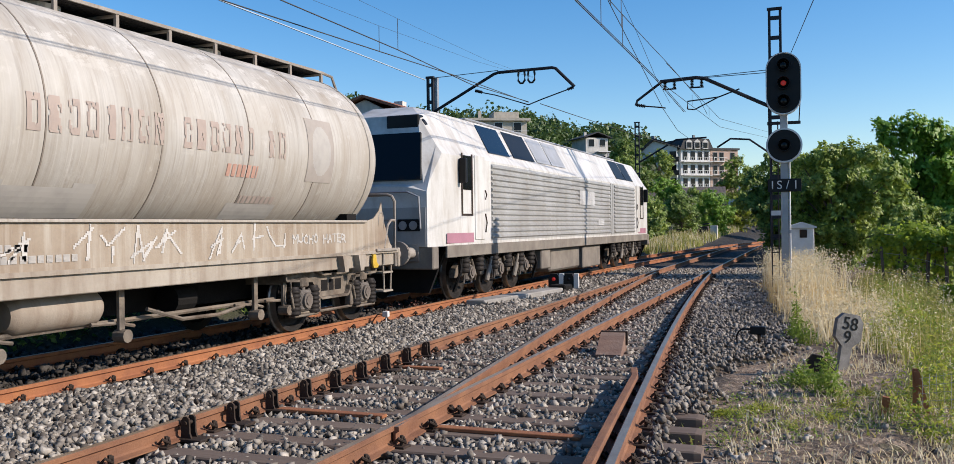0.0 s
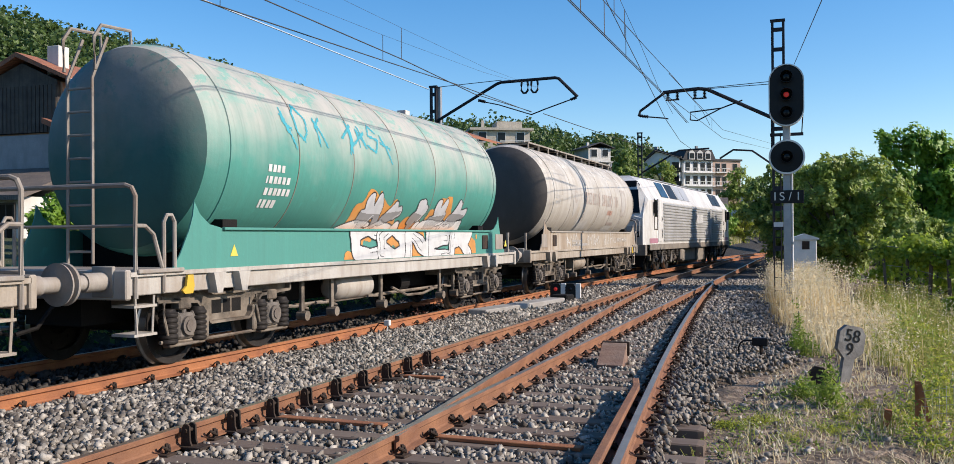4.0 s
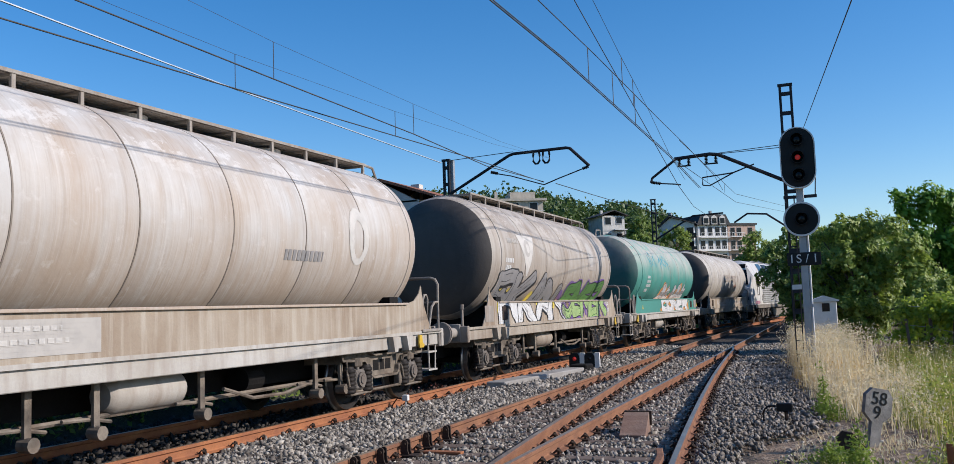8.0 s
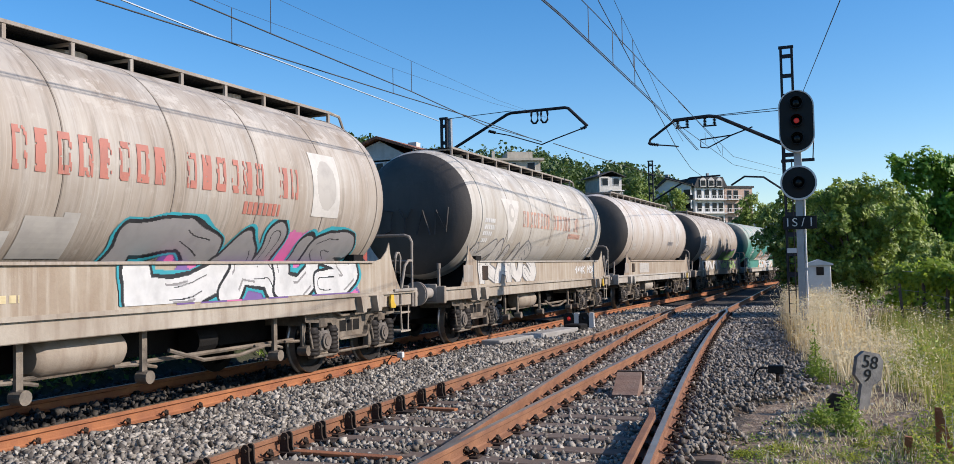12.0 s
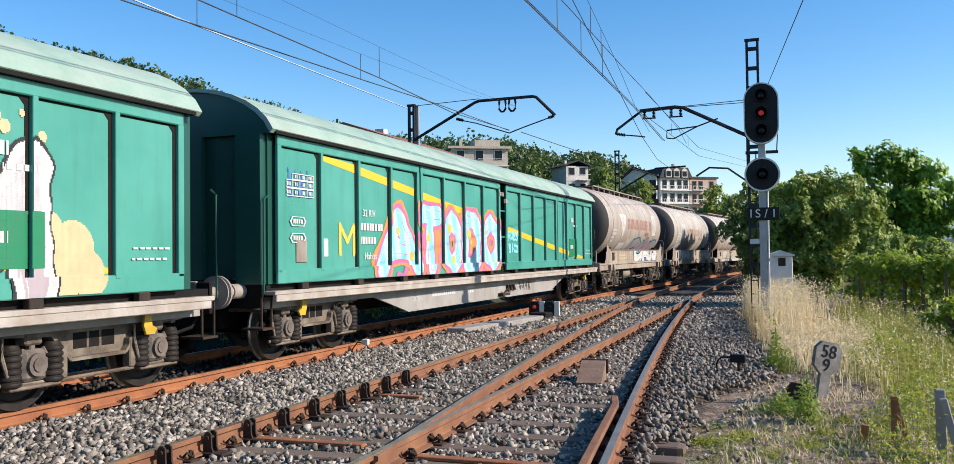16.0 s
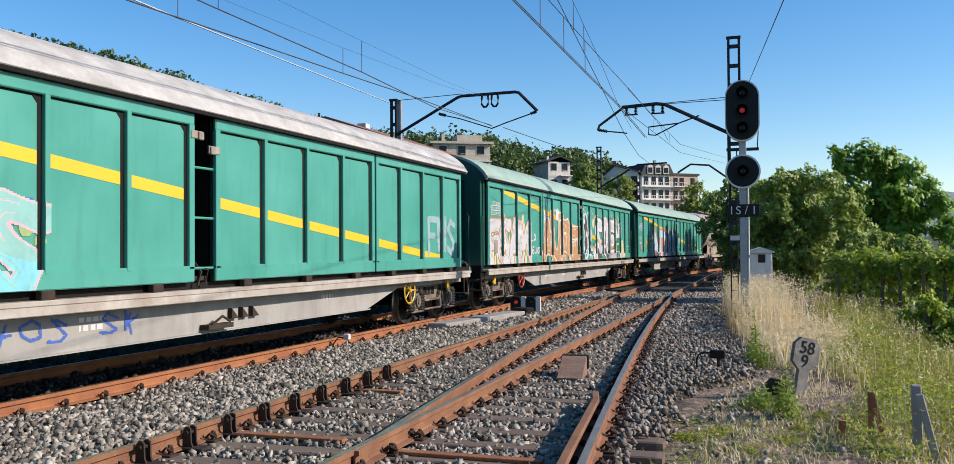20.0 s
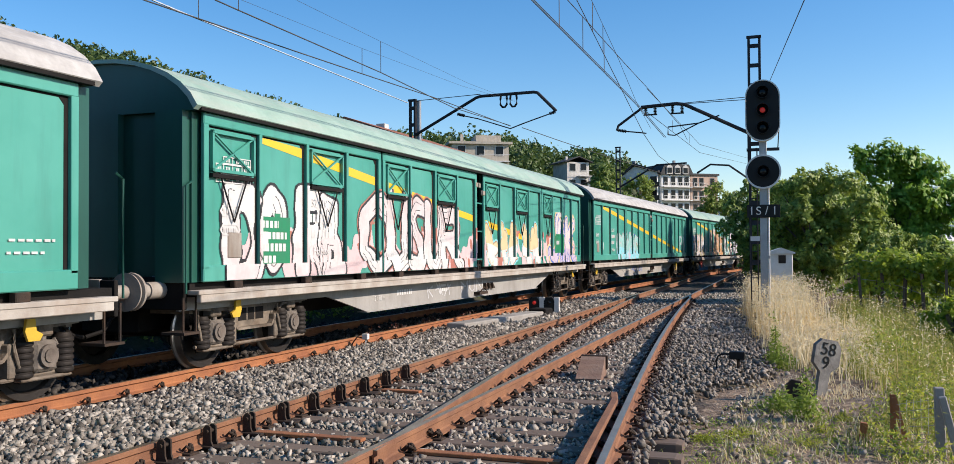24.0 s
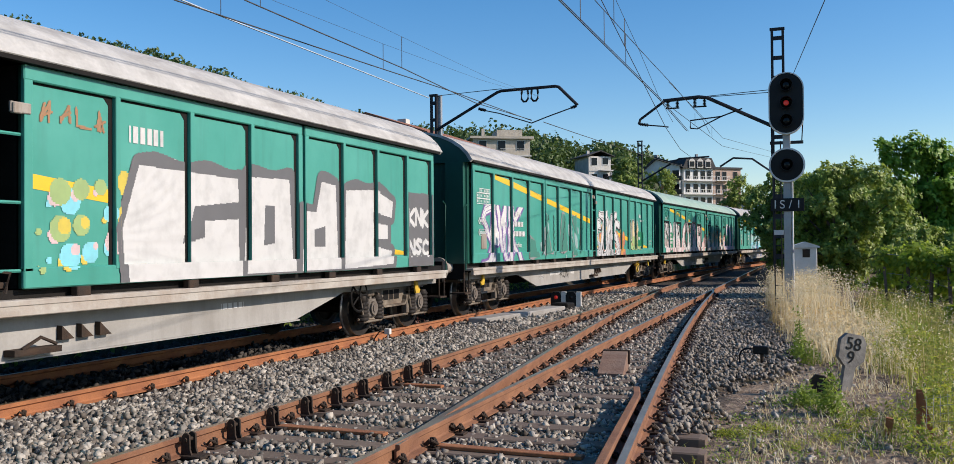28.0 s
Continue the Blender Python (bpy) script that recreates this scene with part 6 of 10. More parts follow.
spray(t, on_tank, strokes("MUCHO HATER", 3.0, 1.30, 1.5, 0.14, 0.011, 6, 0.004), 2.9, 4.6, 1.2, 1.5, ["p_pale"], 0.012, "white handwritten tag")
block(t, on_tank, -1.9, -0.6, 1.66, 1.98, "p_worn", "grey painted-over patch", 0.05, 0.01)
block(t, on_tank, 1.7, 2.8, 1.66, 1.86, "p_worn", "grey painted-over patch", 0.05, 0.01)
bars(t, on_tank, -2.6, 1.36, 1.7, 2, "p_worn", 0.10, 0.07, 8, "pale lettering on the skirt")
t = tanks[1]
spray(t, on_tank, blotch(-1.7, 3.9, 1.2, 2.25, 3.0, 0.1), -2.0, 4.2, 1.16, 2.3, ["p_orange", "p_orange"], 0.015, "orange spray cloud")
spray(t, lambda y, z: on_tank(y, z) + 0.006, fat_row("CONER", [(-1.6 + 1.0 * i, 1.0, 1.15, 0.82) for i in range(5)], 0.13, 0.022, 7, 0.03), -1.7, 3.6, 1.15, 1.9, ["p_white", "p_white", "p_black", "p_black"], 0.012, "white graffiti letters with black edges")
spray(t, lambda y, z: on_tank(y, z) + 0.006, bubble("*****", -1.2, 1.72, 4.6, 0.48, 0.10, 0.02, 8, 0.06, 0.0), -1.6, 3.8, 1.66, 2.35, ["p_silver", "p_grey", "p_black", "p_black"], 0.012, "silver graffiti peaks")
bars(t, on_tank, -3.9, 2.45, 0.8, 4, "p_white", 0.16, 0.10, 11, "white running numbers")
spray(t, on_tank, strokes("*O* **S*", -3.6, 2.85, 3.4, 0.5, 0.02, 12, 0.06), -3.8, 0.2, 2.6, 3.5, ["p_teal"], 0.024, "faint teal scrawl")
part("warning_triangle", Shape().slab([(-4.6, 1.28), (-4.44, 1.28), (-4.52, 1.43)], "x", 1.263, 1.268), "p_yellow", t)
part("warning_triangle", Shape().slab([(5.6, 1.28), (5.76, 1.28), (5.68, 1.43)], "x", 1.263, 1.268), "p_yellow", t)
t = tanks[2]
spray(t, on_tank, blotch(-0.3, 4.5, 1.2, 2.25, 1.0, 0.75), -0.4, 4.6, 1.15, 2.3, ["p_violet", "p_violet"], 0.02, "violet spray ground")
spray(t, on_tank, dots([(-0.2 + 0.19 * i, 1.85 + 0.28 * ((i * 0.618) % 1), 0.018, 0) for i in range(24)]), -0.4, 4.6, 1.7, 2.3, ["p_white"], 0.014, "white paint specks")
# darker green above the split stands in for shade under the barrel
spray(t, lambda y, z: on_tank(y, z) + 0.006, fat_row("JEMER", [(-0.2 + 0.88 * i, 1.12, 1.08, 1.02) for i in range(5)], 0.135, 0.028, 21, 0.05, 0.06, split=1.68), -0.5, 4.7, 1.16, 2.35, ["p_green", "p_lime", "p_black", "p_violet"], 0.011, "green graffiti letters with violet edges")
spray(t, on_tank, strokes("FMGK", 4.0, 1.46, 0.7, 0.13, 0.013, 22, 0.004), 3.9, 4.8, 1.4, 1.64, ["p_white"], 0.012, "white tag")
spray(t, on_tank, strokes("SOLOS", 4.0, 1.27, 0.75, 0.13, 0.013, 23, 0.004), 3.9, 4.8, 1.2, 1.46, ["p_white"], 0.012, "white tag")
spray(t, on_tank, dots([(-4.6, 1.5, 0.2, 0), (-4.2, 1.9, 0.22, 0), (-3.7, 1.75, 0.2, 0), (-2.1, 1.7, 0.18, 0), (-0.9, 1.6, 0.16, 0), (0.0, 1.9, 0.14, 0), (0.35, 1.5, 0.18, 0)]), -5, 0.8, 1.15, 2.3, ["p_yellow"], 0.022, "yellow paint bubbles")
# grey above the skirt paints in the barrel's shade over white letters
spray(t, lambda y, z: on_tank(y, z) + 0.006, fat_row("RKAN", [(-4.75, 1.0, 1.5, 1.32), (-3.45, 1.05, 1.35, 1.22), (-2.2, 1.02, 1.3, 1.2), (-1.25, 1.02, 1.35, 1.22)], 0.15, 0.03, 24, 0.07, split=1.645, shadow=0.05), -5.1, 0.3, 1.16, 2.5, ["p_grey", "p_white", "p_black", "p_black"], 0.011, "white graffiti letters, greyed above the skirt for shade, black edges")
emblem(t, -2.95, 2.75, "triangle", "p_pale", "p_worn")
emblem(t, 2.6, 2.95, "oval", "p_rubbed", "p_worn")
bars(t, on_tank, -4.4, 2.55, 0.9, 3, "p_white", 0.16, 0.10, 25, "white running numbers")
bars(t, on_tank, -4.2, 3.0, 1.0, 1, "p_worn", 0.16, 0.10, 26, "faint lettering")
t = tanks[3]
bars(t, on_tank, 1.26, 2.32, 1.0, 1, "p_grey", 0.2, 0.14, 31, "dark grey address line")
emblem(t, 3.2, 2.68, "ring", "p_pale", "p_worn")
bars(t, on_tank, -4.4, 2.2, 0.8, 2, "p_pale", 0.14, 0.10, 32, "pale lettering")
block(t, on_tank, -3.4, -1.9, 1.2, 1.56, "p_worn", "pale painted patch on the skirt", 0.05, 0.008)
bars(t, lambda y, z: on_tank(y, z) + 0.005, -3.3, 1.46, 1.3, 2, "p_pale", 0.12, 0.05, 33, "pale lettering on the skirt")
t = tanks[4]
company_letters(t, -2.15, 2.55, 2.62, 0.38, "p_fadedred", 41)
bars(t, on_tank, 1.6, 2.3, 1.3, 1, "p_fadedred", 0.1, 0.14, 42, "faded red address line")
emblem(t, 3.4, 2.7, "oval", "p_rubbed", "p_worn")
emblem(t, -2.9, 2.60, "triangle", "p_pale", "p_worn")
# duller fill above the split copies the shade below the barrel's curve
spray(t, lambda y, z: on_tank(y, z) + 0.004, fat_row("KAUS", [(-4.7, 1.05, 1.15, 1.05), (-3.75, 1.05, 1.05, 1.05), (-2.8, 1.05, 0.95, 1.05), (-1.95, 1.05, 1.0, 1.05)], 0.15, 0.03, 43, 0.05, split=1.645), -5.2, -0.7, 1.16, 2.2, ["p_worn", "p_pale", "p_slate", "p_slate"], 0.011, "white bubble letters, greyed above the skirt for shade, dark edges")
spray(t, on_tank, strokes("***K MSK", 2.4, 1.28, 2.1, 0.22, 0.02, 45, 0.008), 2.2, 4.8, 1.2, 1.6, ["p_white"], 0.014, "white tag")
spray(t, on_tank, strokes("*UR", 3.7, 1.75, 0.6, 0.28, 0.018, 46, 0.008), 3.6, 4.5, 1.66, 2.2, ["p_white"], 0.014, "white tag")
bars(t, on_tank, -4.5, 2.5, 0.7, 4, "p_white", 0.14, 0.09, 47, "white running numbers")
block(t, on_tank, -1.0, 0.3, 1.66, 2.0, "p_worn", "grey painted-over patch", 0.05, 0.01)
part("tag", Shape().tube([(-0.75, -5.30, 2.2), (-0.7, -5.29, 2.75), (-0.4, -5.29, 2.7), (-0.45, -5.29, 2.3), (-0.7, -5.29, 2.2)], 0.02, 4).tube([(-0.25, -5.29, 2.75), (-0.1, -5.295, 2.5), (0.05, -5.29, 2.75)], 0.02, 4).tube([(-0.1, -5.295, 2.5), (-0.15, -5.29, 2.2)], 0.02, 4).tube([(0.15, -5.29, 2.2), (0.3, -5.29, 2.7), (0.45, -5.29, 2.2)], 0.02, 4).tube([(0.55, -5.285, 2.2), (0.6, -5.285, 2.7), (0.8, -5.25, 2.25), (0.85, -5.24, 2.75)], 0.02, 4), "p_dusk", t, "black tag on the tank's end")
t = tanks[5]
company_letters(t, -2.15, 2.58, 2.70, 0.42, "p_red", 51)
bars(t, on_tank, 1.35, 2.32, 1.0, 1, "p_red", 0.1, 0.15, 52, "red address line")
emblem(t, 3.28, 2.74, "oval", "p_pale", "p_worn")
spray(t, on_tank, blotch(-0.2, 4.6, 1.2, 2.1, 5.0, 0.25), -0.5, 4.8, 1.15, 2.2, ["p_violet", "p_pink"], 0.03, "violet and pink spray ground")
# grey upper halves stand for shade on one white paint
spray(t, lambda y, z: on_tank(y, z) + 0.006, fat_row("DAUS", [(-0.6, 1.06, 1.75, 1.05), (0.95, 1.06, 1.3, 1.0), (2.05, 1.06, 1.2, 1.0), (3.05, 1.06, 1.4, 1.02)], 0.18, 0.045, 53, 0.03, 0.05, split=1.645), -0.8, 4.8, 1.17, 2.2, ["p_grey", "p_white", "p_black", "p_teal"], 0.011, "white bubble letters, greyed above the skirt for shade, black edges")
block(t, on_tank, -2.95, -1.95, 1.68, 1.92, "p_pale", "grey painted-over patch", 0.05, 0.01)
block(t, on_tank, -1.85, -1.2, 1.68, 2.1, "p_worn", "grey painted-over patch", 0.05, 0.01)
bars(t, on_tank, -3.4, 1.42, 2.0, 2, "p_sand", 0.12, 0.08, 54, "yellowish lettering on the skirt")
bars(t, on_tank, -4.6, 2.4, 0.7, 4, "p_white", 0.14, 0.09, 55, "white running numbers")
emblem(t, -2.93, 2.62, "triangle", "p_pale", "p_worn")


# --- sliding-wall wagons ---
def stripe(w, ya=-8.75, yb=9.4, za=3.06, zb=1.22, skip=()):
    s = Shape()
    for k, leaf, i, a, b in PANEL_EDGES:
        if k != 0 or (leaf, i) in skip:
            continue
        a2, b2 = max(a + 0.005, ya), min(b - 0.06, yb)
        if b2 <= a2:
            continue
        f = [za + (zb - za) * (q - ya) / (yb - ya) for q in (a2, b2)]
        lo, hi_ = max(Z0 + 0.22, f[0] - 0.07), min(Z1 - 0.16, f[0] + 0.07)
        lo2, hi2 = max(Z0 + 0.22, f[1] - 0.07), min(Z1 - 0.16, f[1] + 0.07)
        if hi2 - lo2 > 0.02 and hi_ - lo > 0.02:
            s.slab([(a2, lo), (b2, lo2), (b2, hi2), (a2, hi_)], "x", BODY_W - 0.052, BODY_W - 0.046)
    tagged(part("stripe", s, "stripe_yellow", w, "yellow diagonal stripe"), kind="stuff")


def load_table(Y, Z):
    """A ruled table of loads with small marks in its cells."""
    on = np.full(Y.shape, -1)
    rows = ((2.62, 2.72, -9.45, -8.85), (2.50, 2.62, -9.6, -8.85), (2.38, 2.50, -9.6, -8.85))
    for z0, z1, y0, y1 in rows:
        box = (Y > y0) & (Y < y1) & (Z > z0) & (Z < z1)
        edge = box & ((Y < y0 + 0.012) | (Y > y1 - 0.012) | (Z < z0 + 0.012) | (Z > z1 - 0.012) | (np.mod(Y - y1, 0.2) < 0.012))
        mark = box & (np.abs(np.mod(Y - y1, 0.2) - 0.1) < 0.05) & (np.abs(Z - (z0 + z1) / 2) < 0.028) & (np.sin(Y * 150) > -0.3)
        on = np.where(edge | mark, 0, on)
    return on


def lozenge(y, z):
    def field(Y, Z):
        d = np.maximum(np.abs(Z - z) / 0.07, np.abs(Y - y) / 0.22 + np.abs(Z - z) / 0.28)
        return np.where(((d < 1) & (d > 0.84)) | ((np.abs(Z - z) < 0.028) & (np.abs(Y - y) < 0.13) & (np.sin(Y * 130) > -0.3)), 0, -1)
    return field


def plates(w, k, seed, front_mat="p_plate"):
    proud = lambda y, z: on_box(y, z) + 0.008
    bars(w, proud, -7.35, 2.0, 0.85, 2, "p_white", 0.23, 0.12, seed + 1, "white running numbers")
    if k not in (2, 5):
        block(w, lambda y, z: on_box(y, z) + 0.006, 6.45, 7.35, 1.42, 1.95, front_mat, "dark green repainted plate", 0.05, 0.006)
        bars(w, lambda y, z: on_box(y, z) + 0.010, 6.55, 1.72, 0.7, 1, "p_white", 0.15, 0.10, seed + 2, "white type code")
        bars(w, proud, 6.7, 2.55, 0.45, 1, "p_white", 0.15, 0.13, seed + 3, "white maker's mark")
        bars(w, proud, 6.85, 2.38, 0.55, 1, "p_white", 0.15, 0.06, seed + 4)
        bars(w, proud, 8.55, 1.62, 0.75, 2, "p_white", 0.12, 0.03, seed + 5)
    part("label_holder", Shape().box(1.365, 1.39, -9.35, -9.05, 1.42, 1.75, bev=0.01), "frame_grey", w)
    part("label_holder", Shape().box(1.365, 1.385, -8.65, -8.42, 1.5, 1.78, bev=0.01), "white_paint", w)
    g = lambda y, z: np.full(y.shape, 1.184)
    bars(w, g, -3.9, 0.73, 1.3, 1, "p_white", 0.1, 0.10, seed + 6, "white running number on the girder")
    bars(w, g, 3.4, 0.76, 0.8, 1, "p_white", 0.1, 0.07, seed + 7)
    bars(w, g, -1.9, 0.78, 0.5, 2, "p_white", 0.09, 0.05, seed + 8)
    words("lettering", "32 RIV", 0.17, "p_white", w, pose(BODY_W - 0.028, -7.05, 2.22, 90, 0, 90), 0.001)
    words("lettering", "Habiss", 0.17, "p_white", w, pose(BODY_W - 0.028, -7.0, 1.50, 90, 0, 90), 0.001)
    g2 = lambda y, z: on_box(y, z) + 0.012
    tab = spray(w, g2, load_table, -9.7, -8.75, 2.2, 2.75, ["p_white"], 0.012, "white load table")
    for zz in (1.78, 2.02):
        spray(w, g2, lozenge(-9.3, zz), -9.6, -9.0, zz - 0.1, zz + 0.1, ["p_white"], 0.010, "white lozenge mark")
    words("lettering", "21.70 m", 0.13, "p_white", w, pose(1.185, -4.6, 0.66, 90, 0, 90), 0.001)


for i, w in enumerate(boxes):
    stripe(w, skip=() if i != 5 else ((2, 1), (2, 2), (2, 3)))
    plates(w, i, 100 + 10 * i)
BOX = dict(mask=off_gap)
on_girder = lambda y, z: np.full(y.shape, 1.186)
for i, (tx, y, wd, c) in enumerate((("****", 1.9, 1.0, "p_black"), ("M***", 2.3, 1.4, "p_silver"), ("*OS S*", -3.1, 2.2, "p_blue"), ("*** MUN", -2.6, 3.4, "p_silver"), ("RUN", -3.0, 0.9, "p_dusk"), ("****", -1.2, 1.1, "p_rosy"))):
    spray(boxes[i], on_girder, strokes(tx, y, 0.56, wd, 0.28, 0.016, 200 + i, 0.02), y - 0.1, y + wd + 0.1, 0.48, 0.92, [c], 0.013, "scrawled tag on the girder")
w = boxes[0]
spray(w, on_box, blotch(-6.6, -0.2, 1.15, 2.2, 2.0, 0.35), -6.9, -0.2, 1.14, 2.25, ["p_pink", "p_orange"], 0.016, "pink and orange spray ground", **BOX)
spray(w, lambda y, z: on_box(y, z) + 0.003, fat_row("ATODO", [(-6.75, 1.02, 1.85, 1.4), (-5.0, 1.02, 1.2, 1.45), (-3.85, 1.02, 1.2, 1.4), (-2.7, 1.02, 1.25, 1.45), (-1.52, 1.02, 1.35, 1.45)], 0.19, 0.075, 61, 0.02, 0.10, 14.0), -7.0, -0.23, 1.14, 2.55, ["p_paleblue", "p_cyan", "p_pink", "p_orange"], 0.014, "cyan striped bubble letters with pink edges", **BOX)
spray(w, lambda y, z: on_box(y, z) + 0.006, dots([(-5.9, 1.95, 0.07, 0), (-5.3, 1.5, 0.09, 0), (-4.5, 1.85, 0.08, 0), (-3.4, 2.05, 0.10, 0), (-3.2, 1.4, 0.09, 0), (-2.25, 1.95, 0.11, 0), (-2.15, 1.78, 0.05, 0), (-1.2, 2.0, 0.06, 0), (-0.6, 1.35, 0.05, 0)]), -6.9, -0.25, 1.2, 2.3, ["p_yellow"], 0.014, "yellow paint spots", **BOX)
spray(w, on_box, strokes("RUES", 0.45, 1.86, 0.8, 0.22, 0.03, 62, 0.005), 0.3, 1.4, 1.4, 2.3, ["p_cyan"], 0.014, "cyan tag", **BOX)
spray(w, on_box, strokes("BICO", 0.5, 1.55, 0.75, 0.22, 0.03, 63, 0.005), 0.3, 1.4, 1.4, 2.3, ["p_cyan"], 0.014, "cyan tag", **BOX)
spray(w, on_box, strokes("M", -8.1, 1.5, 0.6, 0.55, 0.04, 64, 0.005), -8.3, -7.3, 1.35, 2.3, ["p_yellow"], 0.014, "yellow tag", **BOX)
spray(w, on_box, strokes("****", -9.6, 2.35, 0.7, 0.45, 0.014, 65, 0.02), -9.8, -8.7, 2.2, 3.0, ["p_blue"], 0.014, "blue scribble", **BOX)
w = boxes[1]


def round_masses(balls, edge, haze):
    """Overlapping round masses of paint: 0 body, 1 edge line, 2 thin haze."""
    def field(Y, Z):
        wob = 0.02 * np.sin(Y * 7 + 2 * Z) + 0.012 * np.sin(Z * 15 - Y * 6)
        d = np.min([np.hypot(Y - y, Z - z) - r for y, z, r in balls], axis=0) + wob
        grain = np.sin(Y * 91 + 17 * np.sin(Z * 37)) * np.sin(Z * 83 + 11 * np.sin(Y * 41))
        k = np.where(d < edge + haze * (0.55 + 0.45 * grain), 2, -1)
        k = np.where(d < edge, 1, k)
        return np.where(d < 0, 0, k)
    return field


r_ = np.random.default_rng(70)
spray(w, on_box, lambda Y, Z: np.where((Y > 1.95 + 0.5 * (Z - 1.2) ** 2 - 0.1 * np.sin(Z * 6)) & (Z < 1.95 + 0.28 * np.sin(Y * 2.2)), 0, -1), 1.7, 3.1, 1.14, 2.2, ["p_sand"], 0.016, "sand-coloured spray ground", **BOX)
spray(w, lambda y, z: on_box(y, z) + 0.0015, dots([(2.1 + 0.85 * i + r_.normal(0, 0.15), 2.52 + r_.normal(0, 0.06), r_.uniform(0.14, 0.26), 0) for i in range(6)] + [(r_.uniform(2.0, 7.4), 2.5 + abs(r_.normal(0, 0.22)), r_.uniform(0.02, 0.07), 0) for _ in range(60)] + [(7.35, 1.75, 0.25, 0), (7.7, 1.6, 0.3, 0), (7.9, 1.35, 0.25, 0), (7.5, 1.35, 0.3, 0)]), 1.8, 8.3, 1.15, 3.1, ["p_sand"], 0.015, "sand-coloured paint bubbles", **BOX)
spray(w, lambda y, z: on_box(y, z) + 0.003, bubble("SOEM", 2.35, 1.10, 5.0, 1.5, 0.135, 0.115, 71, 0.05, 0.035), 2.1, 7.5, 1.14, 2.75, ["p_silver", "p_mauve", "p_white", "p_black"], 0.014, "silver and lilac bubble letters with white edges", **BOX)
spray(w, lambda y, z: on_box(y, z) + 0.005, dots([(2.85, 1.30, 0.26, 0), (3.2, 1.22, 0.16, 0), (2.75, 1.72, 0.09, 0), (4.15, 1.42, 0.14, 0), (4.35, 1.24, 0.2, 0), (4.2, 1.72, 0.07, 0), (6.3, 1.25, 0.15, 0)] + [(r_.uniform(2.7, 7.1), r_.uniform(1.2, 1.9), r_.uniform(0.02, 0.05), 0) for _ in range(34)]), 2.5, 7.3, 1.15, 2.0, ["p_char"], 0.014, "dark paint spots", **BOX)
spray(w, lambda y, z: on_box(y, z) + 0.003, round_masses([(0.78, 2.42, 0.27), (0.92, 2.16, 0.25), (0.85, 1.72, 0.25), (0.42, 1.72, 0.11), (0.75, 1.36, 0.16), (0.36, 1.26, 0.12), (1.40, 1.74, 0.08), (1.58, 2.02, 0.15), (1.35, 1.46, 0.12), (1.78, 1.28, 0.19)], 0.05, 0.14), 0.25, 2.2, 1.14, 2.95, ["p_char", "p_white", "p_mist"], 0.012, "dark round paint blotches with white edges", **BOX)
spray(w, lambda y, z: on_box(y, z) + 0.005, dots([(0.62, 2.5, 0.10, 1), (1.0, 2.05, 0.12, 1)] + [(r_.uniform(0.3, 2.2), r_.uniform(1.2, 1.6), r_.uniform(0.03, 0.09), 0) for _ in range(22)] + [(r_.uniform(0.3, 1.3), r_.uniform(2.65, 2.95), r_.uniform(0.015, 0.05), 0) for _ in range(12)]), 0.25, 2.4, 1.15, 3.0, ["p_paleblue", "p_white"], 0.013, "pale blue and white paint dots", **BOX)
spray(w, lambda y, z: on_box(y, z) + 0.004, strokes("14", 2.05, 1.5, 0.3, 0.24, 0.014, 72, 0.002), 1.9, 2.5, 1.4, 1.9, ["p_black"], 0.012, "black figures", **BOX)
spray(w, on_box, blotch(-5.0, -0.3, 1.15, 2.1, 8.0, 0.9), -5.1, -0.25, 1.14, 2.2, ["p_orange", "p_brown"], 0.016, "orange and brown spray ground", **BOX)
spray(w, lambda y, z: on_box(y, z) + 0.0035, dots([(-4.45, 2.35, 0.24, 0), (-4.2, 2.3, 0.2, 0), (-4.75, 2.45, 0.06, 0), (-4.6, 2.6, 0.07, 0), (-3.1, 2.6, 0.2, 0), (-2.85, 2.45, 0.18, 0), (-2.6, 2.55, 0.08, 0), (-3.4, 2.72, 0.06, 0), (-2.1, 2.3, 0.2, 0), (-1.8, 2.15, 0.16, 0), (-1.6, 2.4, 0.06, 0), (-0.9, 1.9, 0.2, 0), (-0.5, 1.75, 0.2, 0), (-0.4, 1.4, 0.25, 0)]), -5.0, -0.25, 1.14, 2.9, ["p_white"], 0.014, "white paint bubbles", **BOX)
spray(w, lambda y, z: on_box(y, z) + 0.005, spotted(fat_row("AURE", [(-5.15, 1.0, 1.7, 1.45), (-3.85, 1.0, 1.35, 1.65), (-2.75, 1.0, 1.4, 1.4), (-1.65, 1.0, 1.5, 1.2)], 0.20, 0.04, 73, 0.05, 0.03), 23), -5.1, -0.25, 1.14, 2.7, ["p_sandbrown", "p_brownorange", "p_white", "p_brown"], 0.014, "orange-brown letters with white edges", **BOX)
spray(w, lambda y, z: on_box(y, z) + 0.002, strokes("LO", -6.05, 1.75, 0.5, 0.2, 0.022, 173, 0.005), -6.2, -5.1, 1.3, 2.3, ["p_white"], 0.012, "white tag", **BOX)
spray(w, lambda y, z: on_box(y, z) + 0.002, strokes("DEJAS", -6.1, 1.38, 0.95, 0.2, 0.02, 174, 0.005), -6.2, -5.05, 1.3, 2.3, ["p_white"], 0.012, "white tag", **BOX)
